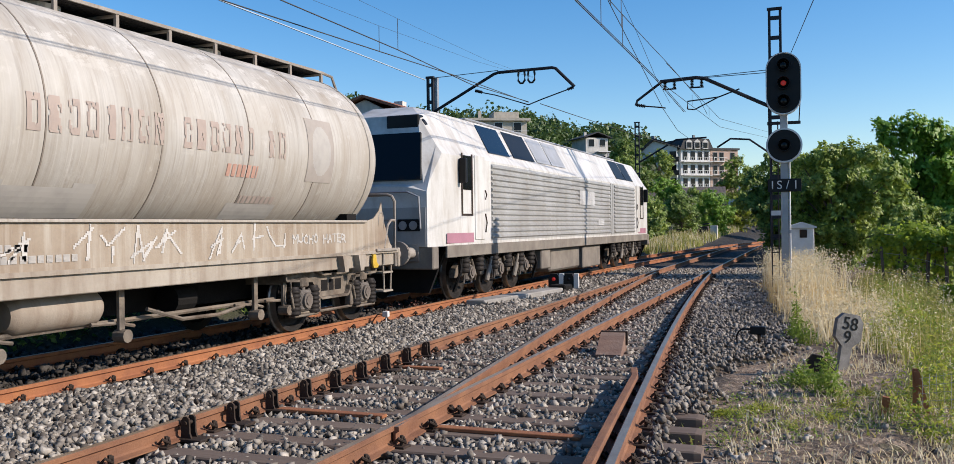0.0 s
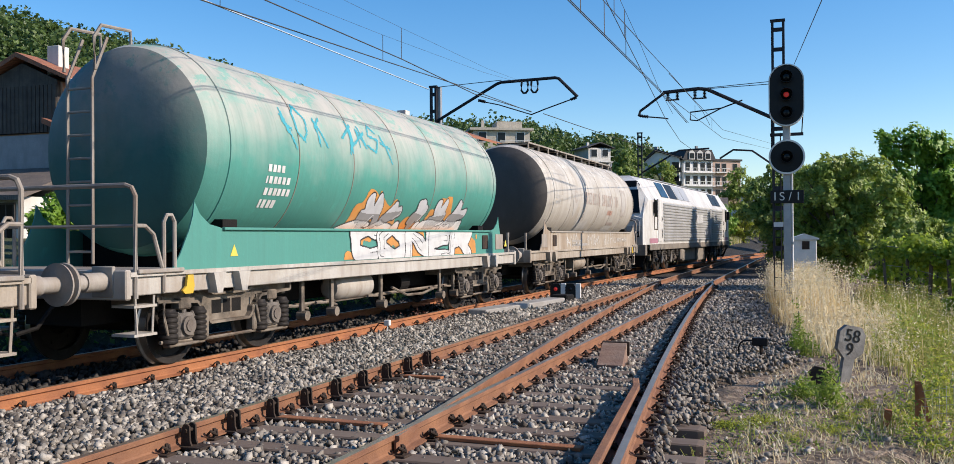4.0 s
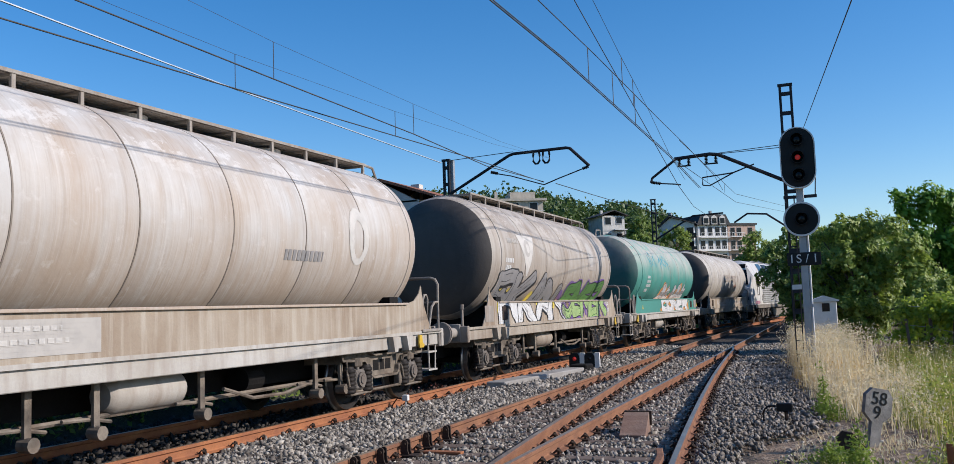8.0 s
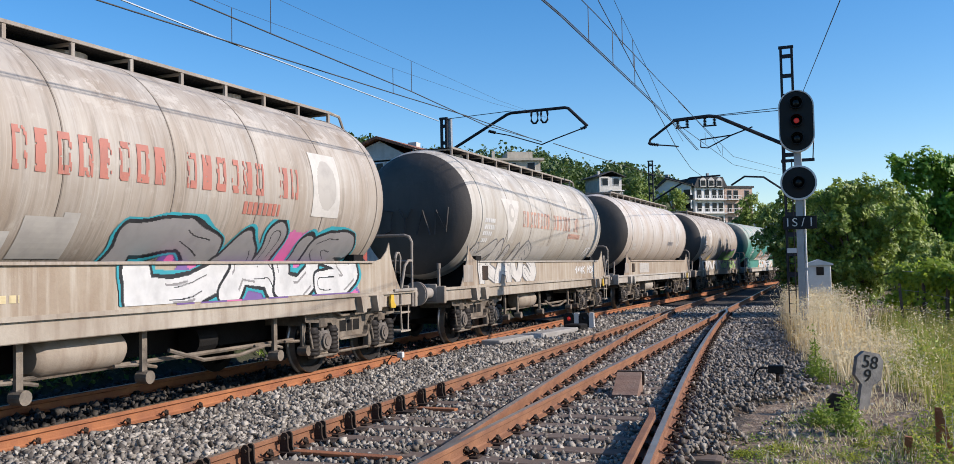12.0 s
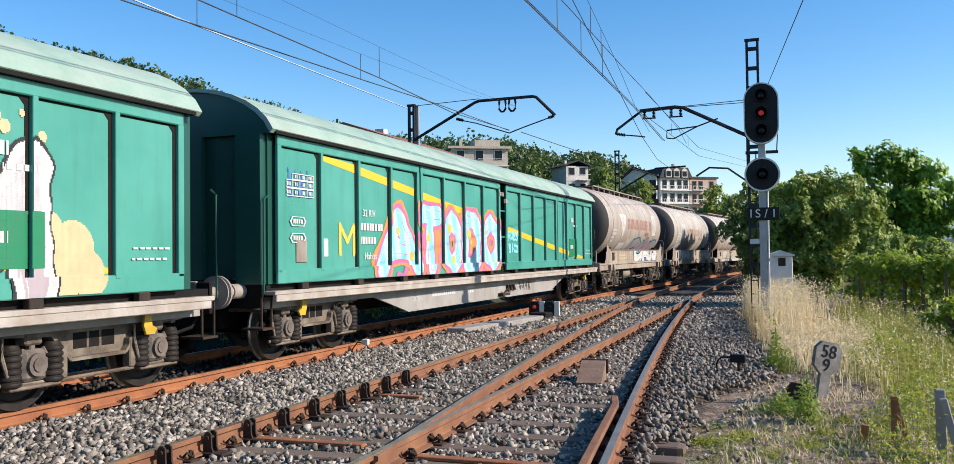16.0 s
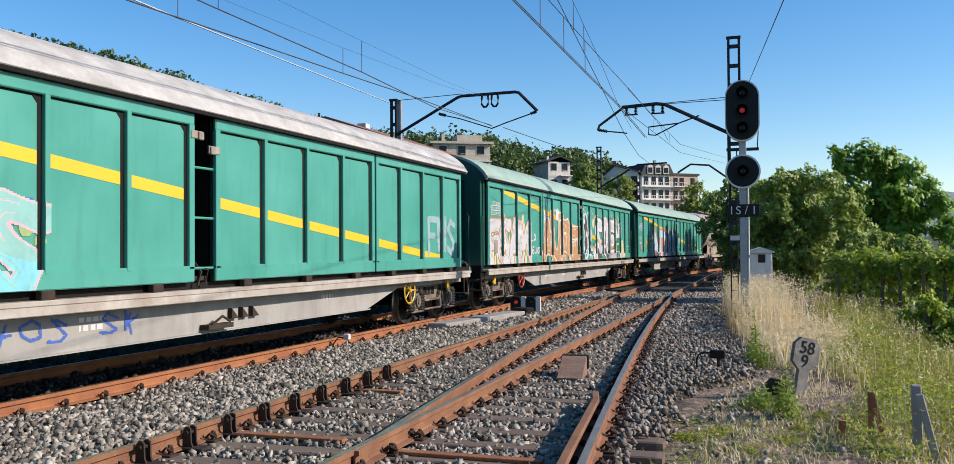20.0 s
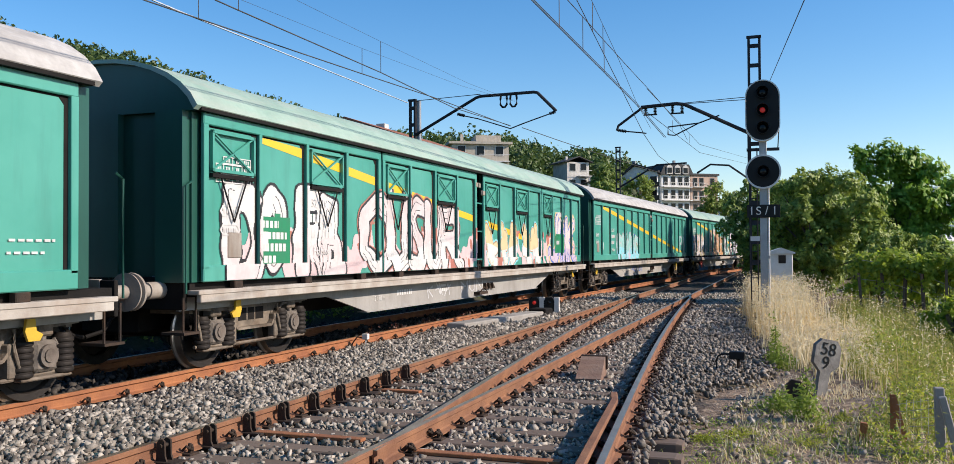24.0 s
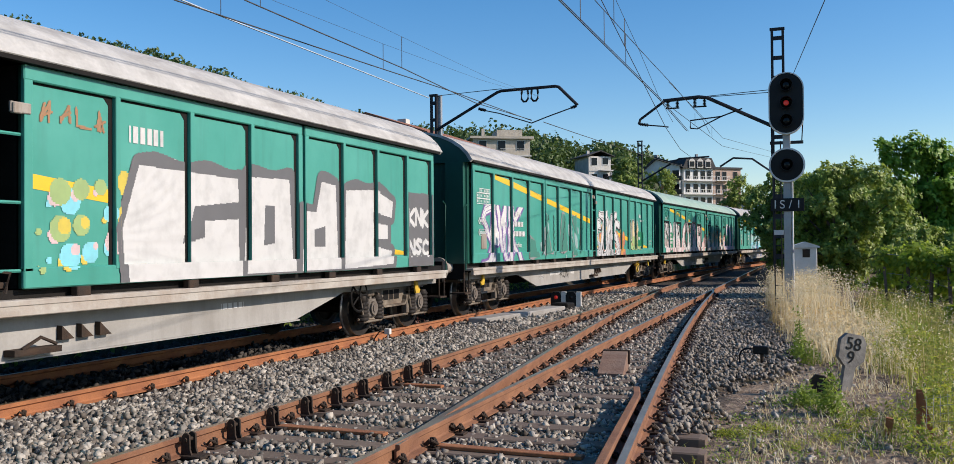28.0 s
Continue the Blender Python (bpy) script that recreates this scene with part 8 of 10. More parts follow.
wire("contact_wire", [(-3.9, -34, 5.35), (-3.90, 13.02, 5.27), (-3.90, 21.67, 5.00), (-3.90, 26.20, 4.72)], 0.010, "wire_dark", "dark overhead wire above the turnout", [(14.64, 5.21, 5.84, -3.90), (16.32, 5.16, 5.81, -3.90), (18.16, 5.11, 5.77, -3.90)])
wire("contact_wire", [(-3.83, -34, 5.33), (-3.85, 13.02, 5.25), (-3.85, 21.67, 4.99), (-3.85, 26.20, 4.71)], 0.008, "wire_dark", "dark overhead wire above the turnout")
wire("messenger_wire", [(-3.9, -34, 6.3), (-3.90, 15.26, 5.83), (-3.90, 20.69, 5.71), (-3.90, 23.83, 5.66), (-3.90, 29.51, 5.49), (-3.90, 31.46, 5.23)], 0.008, "wire_dark", "dark messenger wire above the turnout")
wire("contact_wire", [(-3.90, 6.78, 8.11), (-3.90, 15.88, 6.00), (-3.90, 19.61, 5.14), (-3.90, 22.81, 4.40), (-4.49, 28.83, 4.47), (-5.60, 47.49, 4.98)], 0.008, "wire_dark", "dark wire slanting across the turnout", [(17.13, 5.71, 6.27, -3.90), (18.06, 5.50, 6.05, -3.90)])
wire("messenger_wire", [(-3.90, 6.78, 9.05), (-3.90, 17.04, 6.31), (-3.90, 19.63, 5.68), (-3.90, 21.83, 5.04), (-4.16, 25.44, 4.89)], 0.005, "wire_dark", "thin wire slanting over the turnout")
wire("contact_wire", [(-4.6, YM, 5.66), (-5.0, 45, 6.2), (-4.9, 84, 9.0)], 0.010, "wire_dark", "overhead wires running off to the next mast", [(34, 5.9, 6.3, -4.75), (40, 6.1, 6.5, -4.88)])
wire("messenger_wire", [(-4.6, YM, 6.38), (-5.0, 45, 6.6), (-4.6, 84, 9.4)], 0.010, "wire_dark", "overhead wires running off to the next mast")


def km_marker():
    s = tagged(empty("kilometre_marker", pose(0.06, 11.0, -0.22, 0, 12, 34)), "weathered grey concrete kilometre marker with black figures", "kilometre marker")
    sh = [(-0.05, -0.05), (0.07, -0.05), (0.07, 0.33), (0.17, 0.42), (0.165, 0.62), (0.10, 0.70), (-0.09, 0.70), (-0.165, 0.62), (-0.16, 0.42), (-0.06, 0.33)]
    b = part("stone", Shape().slab(sh, "y", -0.03, 0.03), "concrete_old", s)
    words("figure", "58", 0.20, "signal_black", b, pose(0.0, -0.032, 0.585, 90, 0, 0))
    words("figure", "9", 0.20, "signal_black", b, pose(-0.01, -0.032, 0.43, 90, 0, 0))
    t = tagged(empty("fallen_slab", pose(-0.05, 10.72, -0.20, 0, -42, 6)), "dark stone slab leaning against the marker", "stone")
    part("slab", Shape().slab([(-0.09, 0), (0.09, 0), (0.10, 0.22), (0.04, 0.30), (-0.06, 0.29), (-0.10, 0.2)], "y", -0.035, 0.035), "iron_black", t)


km_marker()


def small_things():
    s = tagged(empty("cable_box", pose(-1.0, 12.84, -0.2)), "small black cable box on a short post with a looped hose", "cable box")
    part("post", Shape().cyl((0.06, 0, 0), (0.06, 0, 0.22), 0.025, n=8), "iron_black", s)
    part("box", Shape().box(-0.06, 0.15, -0.05, 0.05, 0.2, 0.31, bev=0.012), "signal_black", s)
    part("hose", Shape().tube([(-0.05, 0, 0.27)] + [(-0.14 - 0.10 * math.sin(a), 0, 0.14 + 0.13 * math.cos(a)) for a in (0.2, 0.8, 1.4, 2.0, 2.6, 3.0)], 0.014, 6), "signal_black", s)
    s = tagged(empty("wooden_block", pose(-2.72, 11.75, -0.19, 0, 0, 6)), "worn wooden block with a sloping top between the rails", "wooden block")
    part("block", Shape().slab([(-0.42, 0), (0.30, 0), (0.30, 0.27), (0.15, 0.27), (-0.42, 0.05)], "x", -0.16, 0.16), "block_wood", s)
    part("strap", Shape().box(-0.17, 0.19, 0.16, 0.22, 0.10, 0.285, bev=0.006), "iron_black", s)
    s = tagged(empty("dwarf_signal", pose(-6.5, 22.4, -0.2, 0, 0, 8)), "low shunting signal with two black heads and white backs", "railway signal")
    part("base", Shape().box(-0.35, 0.4, -0.15, 0.2, 0, 0.06, bev=0.01), "iron_black", s)
    for i, x in enumerate((-0.16, 0.22)):
        h = part("head", Shape().slab([(-0.14, 0.05), (0.13, 0.05), (0.13, 0.40), (0.08, 0.50), (-0.08, 0.50), (-0.14, 0.40)], "y", -0.10, 0.06), "signal_black", s, at=pose(x, 0, 0))
        part("stripe", Shape().box(0.132, 0.25, -0.1, 0.05, 0.08, 0.50), "white_paint", h, "white side board")
        part("lens", Shape().lathe([(0.0, -0.03), (0.05, 0)], "y", (0, -0.10, 0.36), 14), "red_lamp" if i == 0 else "dark_glass", h)
        part("lens", Shape().lathe([(0.0, -0.03), (0.05, 0)], "y", (0, -0.10, 0.2), 14), "dark_glass", h)
    s = tagged(empty("concrete_slab", pose(-6.55, 19.2, -0.22, 0, 0, -7.5)), "low weathered concrete slab between the tracks", "concrete slab")
    part("slab", Shape().box(-0.22, 0.22, -2.0, 2.0, 0, 0.24, bev=0.02), "concrete", s)
    part("pit_cover", Shape().box(-0.2, 0.25, 2.05, 2.5, 0, 0.3, bev=0.03), "under_black", s)
    s = tagged(empty("track_marker", pose(-7.2, 14.0, -0.14)), "small white marker beside the rusty rail", "track marker")
    part("rod", Shape().cyl((0, 0, 0), (0, 0, 0.2), 0.012, n=6), "white_paint", s)
    part("plate", Shape().box(-0.055, 0.055, -0.04, 0.04, 0.12, 0.22, bev=0.01), "white_paint", s)
    part("cable", Shape().tube([(-0.05, 0, 0.15), (-0.16, 0.0, 0.16), (-0.25, 0, 0.05), (-0.27, 0, -0.02)], 0.012, 5), "signal_black", s)
    s = tagged(empty("relay_cabinet", pose(-0.78, 26.0, -0.25, 0, 0, 8)), "white relay cabinet with a gabled top among tall grass", "relay cabinet")
    part("body", Shape().box(-0.30, 0.30, -0.22, 0.22, 0, 1.62, bev=0.015), "white_paint", s)
    part("roof", Shape().slab([(-0.36, 1.62), (0.36, 1.62), (0.36, 1.66), (0, 1.78), (-0.36, 1.66)], "y", -0.27, 0.27), "white_paint", s)
    part("notice", Shape().box(-0.07, 0.12, -0.232, -0.222, 1.36, 1.58), "iron_black", s)
    # leaning posts of a broken fence
    f = tagged(empty("fence"), "broken wire fence with a concrete post and rusty angle irons", "fence")
    part("concrete_post", Shape().box(-0.038, 0.038, -0.038, 0.038, -0.3, 1.0, bev=0.008), "concrete", f, "weathered concrete post", at=pose(0.99, 8.3, -0.64, 0, -1, 0))
    part("concrete_strut", Shape().box(-0.03, 0.03, -0.03, 0.03, -0.3, 0.95, bev=0.008), "concrete", f, at=pose(1.20, 8.22, -0.62, 3, -13.5, 0))
    part("iron_post", Shape().box(-0.022, 0.022, -0.006, 0.006, -0.4, 0.85).box(-0.022, -0.012, 0, 0.045, -0.4, 0.85), "rail_rust", f, "rusty angle-iron post", at=pose(0.65, 8.6, -0.61, 0, 0, 0))
    part("iron_strut", Shape().box(-0.022, 0.022, -0.006, 0.006, -0.3, 0.82), "rail_rust", f, at=pose(0.84, 8.58, -0.58, 0, -13, 0))
    part("short_post", Shape().box(-0.03, 0.03, -0.03, 0.03, -0.2, 0.18), "rail_rust", f, at=pose(0.41, 8.8, -0.23, 0, 6, 0))
    net = Shape()
    for i in range(11):
        net.tube([(0.65, 8.6, -0.5 + 0.065 * i), (1.0, 8.3, -0.45 + 0.072 * i)], 0.0018, 4)
    for i in range(8):
        t = i / 7
        net.tube([(0.65 + 0.35 * t, 8.6 - 0.3 * t, -0.5), (0.65 + 0.35 * t, 8.6 - 0.3 * t, 0.18 + 0.1 * t)], 0.0018, 4)
    for i in range(9):
        net.tube([(1.05, 8.3, -0.45 + 0.09 * i), (1.9, 7.9, -0.6 + 0.095 * i)], 0.0018, 4)
    for i in range(12):
        t = i / 11
        net.tube([(1.05 + 0.85 * t, 8.3 - 0.4 * t, -0.6), (1.05 + 0.85 * t, 8.3 - 0.4 * t, 0.28)], 0.0018, 4)
    part("wire_netting", net, "galvanised", f)


small_things()


# ---- plants ----
def leaf_cards(P, N, size, r=rng, slim=0.55, stray=1.0):
    """Folded leaves at points P, facing roughly along N."""
    n = len(P)
    R = turns(n, r)
    out = N + r.normal(0, stray, N.shape)
    out /= np.linalg.norm(out, axis=1)[:, None] + 1e-9
    a = np.cross(out, R[:, 0])
    a /= np.linalg.norm(a, axis=1)[:, None] + 1e-9
    b = np.cross(out, a)
    s = size * r.uniform(0.6, 1.3, (n, 1))
    tip, base = P + a * s, P - a * s
    l, q = P + b * s * slim - out * s * 0.18, P - b * s * slim - out * s * 0.18
    V = np.stack([base, l, tip, q], 1).reshape(-1, 3)
    i = 4 * np.arange(n)[:, None]
    F = np.concatenate([i + np.array([[0, 1, 2]]), i + np.array([[0, 2, 3]])])
    return V, F


def crown_points(n, blobs, r=rng, shell=0.55):
    """Points in a crown made of uneven clumps: blobs of (x, y, z, radius, height factor)."""
    B = np.array(blobs, dtype=float)
    w = B[:, 3] ** 2
    pick = r.choice(len(B), n, p=w / w.sum())
    d = r.normal(size=(n, 3))
    d /= np.linalg.norm(d, axis=1)[:, None]
    rad = B[pick, 3] * (shell + (1 - shell) * r.uniform(0, 1, n) ** 0.6) * (1 + 0.16 * np.sin(d[:, 0] * 9 + pick) * np.cos(d[:, 2] * 8 + d[:, 1] * 5))
    P = B[pick, :3] + d * rad[:, None] * np.stack([np.ones(n), np.ones(n), B[pick, 4]], 1)
    return P, d


def clumps(c, spread, n, rad, r, squash=0.8):
    out = []
    for _ in range(n):
        v = r.normal(size=3)
        v /= np.linalg.norm(v)
        k = r.uniform(0.25, 1.0) ** 0.6
        q = 1.0 - 0.45 * max(v[2], 0) ** 2
        out.append((c[0] + v[0] * spread[0] * k * q, c[1] + v[1] * spread[1] * k * q, c[2] + v[2] * spread[2] * k, rad * r.uniform(0.6, 1.25), squash))
    return out


def sprays(cl, n, leaves, length, r, lift=0.35):
    """Leafy shoots that stand off the clumps: leaf places along each shoot, and the way its leaves face."""
    B = np.array(cl, dtype=float)
    w = B[:, 3] ** 2
    pick = r.choice(len(B), n, p=w / w.sum())
    d = r.normal(size=(n, 3))
    d[:, 2] += lift
    d /= np.linalg.norm(d, axis=1)[:, None]
    R = B[pick, 3][:, None]
    base = B[pick, :3] + d * R * r.uniform(0.55, 1.0, (n, 1)) * np.array([1, 1, 0.85])
    axis = d + r.normal(0, 0.45, (n, 3))
    axis[:, 2] += r.uniform(-0.5, 0.45, n)
    axis /= np.linalg.norm(axis, axis=1)[:, None]
    face = 0.6 * d + np.array([0.45, -0.22, 0.34]) + r.normal(0, 0.24, (n, 3))      # leaves turn to the light
    face /= np.linalg.norm(face, axis=1)[:, None]
    side = np.cross(axis, face)
    side /= np.linalg.norm(side, axis=1)[:, None] + 1e-9
    L = length * r.uniform(0.6, 1.35, (n, 1, 1))
    u = ((np.arange(leaves) + 0.5) / leaves)[None, :, None]
    sgn = np.where(np.arange(leaves) % 2, 1.0, -1.0)[None, :, None]
    P = base[:, None] + axis[:, None] * L * u + side[:, None] * L * 0.30 * sgn * (1.05 - 0.6 * u) + np.array([0, 0, -0.22]) * L * u ** 2
    P = P + r.normal(0, 0.03 * length / 0.3, P.shape)
    return P.reshape(-1, 3), np.repeat(face, leaves, axis=0)


def tree(name, x, y, h, spread, leaf, n, size, label, seed, mats="bark", trunk=0.14, low=0.3, lobes=26, tips=()):
    """A trunk with limbs and a crown of leafy shoots; tips are extra lobes (x, y, z, radius) that break the outline."""
    r = np.random.default_rng(seed)
    z0 = float(land(x, y)) - 0.05
    t = tagged(empty(name, pose(x, y, z0)), label, "tree" if name != "bush" else "bush")
    s = Shape()
    bend = r.normal(0, 0.10, 4)
    stem = [(0, 0, 0), (bend[0], bend[1], h * 0.25), (bend[2], -bend[0], h * 0.5), (bend[3], bend[1], h * 0.8)]
    for i in range(3):
        s.cyl(stem[i], stem[i + 1], trunk * (1 - 0.28 * i), trunk * (0.72 - 0.28 * i) + 0.01, 8)
    rad = min(spread) * 0.19
    cl = clumps((0, 0, h * (0.5 + low / 2)), (spread[0] * 0.86, spread[1] * 0.86, h * (0.5 - low / 2) * 0.86), int(lobes * 1.7), rad, r)
    cl += [(a, b, c, q, 0.9) for a, b, c, q in tips]
    for c in cl[::2]:
        z1 = h * 0.18 + 0.35 * max(c[2] - h * 0.2, 0)
        s.cyl((0.02, 0, z1), (c[0] * 0.55, c[1] * 0.55, 0.4 * z1 + 0.6 * c[2]), trunk * 0.34, trunk * 0.2, 5).cyl((c[0] * 0.55, c[1] * 0.55, 0.4 * z1 + 0.6 * c[2]), c[:3], trunk * 0.2, trunk * 0.08, 5)
    part("trunk", s, mats, t)
    m = 14
    k = max(20, n // m)
    P, d = sprays(cl, int(k * 0.86), m, max(0.20, size * 3.6), r)
    Q, e = crown_points(int(n * 0.14), [(*c[:3], c[3] * 0.75, c[4]) for c in cl], r, 0.2)
    V, F = leaf_cards(np.concatenate([P, Q]), np.concatenate([d, e]), size, r, stray=0.28)
    me = fast_mesh("crown", V, F)
    me.materials.append(MATS[leaf])
    o = new("crown", me)
    o.parent = t
    return t


tree("tree", 0.1, 30.3, 4.15, (1.75, 1.7), "leaf_olive", 34000, 0.068, "dense olive-green tree beside the signal", 11, low=0.0, lobes=44,
     tips=((-0.95, -0.2, 3.55, 0.4), (-0.3, -0.4, 3.8, 0.4), (0.4, -0.2, 3.85, 0.4), (1.0, -0.5, 3.6, 0.45), (1.55, -0.8, 3.0, 0.5), (1.8, -1.0, 2.3, 0.5), (1.6, -1.2, 1.5, 0.5)))
tree("tree", 3.3, 40.0, 6.1, (2.35, 1.9), "leaf_bright", 30000, 0.115, "tall bright-green walnut tree behind the bank", 12, low=0.08, lobes=34,
     tips=((-1.3, -0.3, 6.1, 0.32), (-1.3, -0.3, 5.5, 0.42), (-0.35, -0.3, 6.25, 0.34), (-0.35, -0.3, 5.7, 0.45), (0.6, -0.2, 5.75, 0.45), (1.3, -0.3, 5.3, 0.45), (1.9, -0.4, 4.6, 0.45), (2.3, -0.6, 3.9, 0.5), (2.6, -0.8, 3.0, 0.55)))
tree("bush", 5.7, 34.0, 3.3, (1.3, 1.2), "leaf_bright", 12000, 0.08, "bright green shrub on the slope", 29, low=0.0, lobes=20)
tree("bush", 6.2, 40.0, 3.2, (1.5, 1.4), "leaf_bright", 16000, 0.085, "bright green shrub on the slope", 13, low=0.0, lobes=24)
tree("tree", -0.6, 37.5, 4.5, (1.7, 2.2), "leaf_dark", 22000, 0.075, "dark green tree behind the signal", 14, low=0.0, lobes=30)
tree("tree", -2.0, 46.0, 5.0, (1.6, 2.0), "leaf_dark", 18000, 0.09, "dark green tree close to the bend of the track", 20, low=0.0, lobes=30, tips=((-1.5, -0.3, 3.9, 0.45), (-1.7, -0.3, 2.9, 0.5), (-0.6, 0, 4.8, 0.4)))
tree("bush", 2.5, 27.4, 2.6, (1.7, 1.0), "leaf_olive", 16000, 0.062, "green bush at the foot of the trees", 17, low=0.0, lobes=30)
tree("bush", 5.0, 28.4, 2.4, (1.5, 1.0), "leaf_bright", 14000, 0.075, "bright green bush at the foot of the trees", 27, low=0.0, lobes=24)


def vine_hedge(x, y, seed, n, w=0.62):
    """A stretch of vine trained flat over a low trellis: broad leaves above, a bare stem and hanging shoots below."""
    r = np.random.default_rng(seed)
    z0 = float(land(x, y))
    top = 1.02 - z0 + r.normal(0, 0.04)
    t = tagged(empty("vine", pose(x, y, z0, 0, 0, -32)), "yellow-green vine trained flat over a low trellis", "vine", "vines over the trellis")
    s = Shape().tube([(0, 0, -0.1), (0.05, 0.02, 0.4), (-0.04, 0, 0.8), (0.02, 0.02, top)], 0.025, 6)
    s.tube([(-w, 0, top - 0.06), (0, 0, top), (w, 0.03, top - 0.04)], 0.014, 5)
    part("stem", s, "bark", t)
    cl = [(r.uniform(-w, w), r.uniform(-0.35, 0.35), top + r.normal(0.03, 0.07), r.uniform(0.14, 0.24), 0.6) for _ in range(16)]
    cl += [(r.uniform(-w, w), r.uniform(-0.4, 0.1), top - r.uniform(0.25, 0.7), 0.12, 1.2) for _ in range(5)]
    P, d = sprays(cl, n, 9, 0.26, r, 0.8)
    V, F = leaf_cards(P, d, 0.052, r, slim=0.85, stray=0.35)
    me = fast_mesh("leaves", V, F)
    me.materials.append(MATS["vine_leaf"])
    o = new("leaves", me)
    o.parent = t


for i in range(6):
    vine_hedge(1.5 + 0.72 * i, 23.8 - 0.42 * i, 150 + i, 260)
tree("bush", 2.45, 18.8, 1.2, (0.62, 0.6), "vine_leaf", 6500, 0.05, "yellow-green vine trailing on the slope", 18, low=0.0, lobes=16)
tree("bush", 3.6, 18.2, 1.3, (0.6, 0.6), "leaf_dark", 5000, 0.045, "dark green bramble on the slope", 28, low=0.0, lobes=16)


def trellis():
    s = tagged(empty("trellis"), "weathered post-and-wire trellis under the vines", "trellis")
    for i in range(9):
        x, y = 1.15 + 0.42 * i, 23.6 - 0.26 * i
        z = float(land(x, y))
        part("post", Shape().box(-0.03, 0.03, -0.03, 0.03, -0.1, 0.92 - z + 0.1 * (i % 3)), "sleeper_wood", s, at=pose(x, y, z, 0, 4 * (i % 3 - 1), 20 * i))
    for h in (0.5, 0.95, 1.4):
        part("wire", Shape().tube([(1.15 + 0.42 * i, 23.6 - 0.26 * i, float(land(1.15 + 0.42 * i, 23.6 - 0.26 * i)) + h) for i in range(9)], 0.006, 4), "galvanised", s)


trellis()
for i, (x, y, h) in enumerate(((-1.0, 52, 5.9), (0.6, 58, 6.6), (1.2, 46, 4.8), (2.4, 55, 5.4), (3.0, 66, 6.0), (2.0, 76, 6.6), (-0.3, 92, 7.6), (-6, 118, 8.6), (-13, 136, 10.2), (-10.5, 142, 11.2), (-7.8, 146, 11.0), (-4.5, 138, 10.2), (0.5, 132, 9.6))):
    tree("tree", x, y, h, (3.0, 3.4), "leaf_dark" if i % 2 else "leaf_olive", 9000, 0.17, "leafy green tree beside the bend of the track", 30 + i, low=0.02)
for i, (x, y, h, m) in enumerate(((-13.2, 52, 2.6, "leaf_bright"), (-12.4, 60, 3.4, "leaf_dark"), (-13.6, 70, 3.8, "leaf_olive"), (-12.2, 80, 4.2, "leaf_dark"), (-10.5, 90, 4.5, "leaf_bright"), (-16, 46, 3, "leaf_bright"), (-13.5, 100, 4.6, "leaf_olive"), (-17.5, 104, 4.8, "leaf_bright"), (-9.5, 106, 4.4, "leaf_yellow"), (-21.5, 108, 5.0, "leaf_dark"), (-25, 116, 6.0, "leaf_olive"), (-27.5, 128, 7.0, "leaf_dark"), (-24, 136, 6.5, "leaf_olive"), (-30, 140, 6.5, "leaf_dark"))):
    tree("bush", x, y, h, (2.6, 2.2), m, 8000, 0.12, "green bushes on the far bank", 50 + i, low=0.0)
for i, (x, y, h, sp, m) in enumerate(((-19.4, 20.2, 2.3, 1.0, "leaf_dark"), (-18.7, 18.1, 1.7, 0.8, "leaf_bright"), (-21.5, 23.0, 3.0, 1.6, "leaf_dark"), (-19.0, 27.5, 3.6, 1.8, "leaf_bright"), (-20.5, 15.0, 1.8, 1.4, "leaf_yellow"), (-21.0, 32.0, 3.8, 2.0, "leaf_dark"),
                                      (-28.3, 63, 9.4, 2.6, "leaf_bright"), (-31.5, 68, 9.6, 3.0, "leaf_bright"), (-41.5, 111, 6.6, 2.4, "leaf_olive"), (-37.5, 113, 5.6, 2.4, "leaf_dark"), (-30, 80, 7.5, 3.4, "leaf_olive"), (-25, 84, 7.0, 3.2, "leaf_dark"))):
    tree("bush" if h < 6 else "tree", x, y, h, (sp, sp), m, 10000, 0.09, "leafy garden bush behind the train" if h < 6 else "leafy garden tree behind the train", 70 + i, low=0.0)


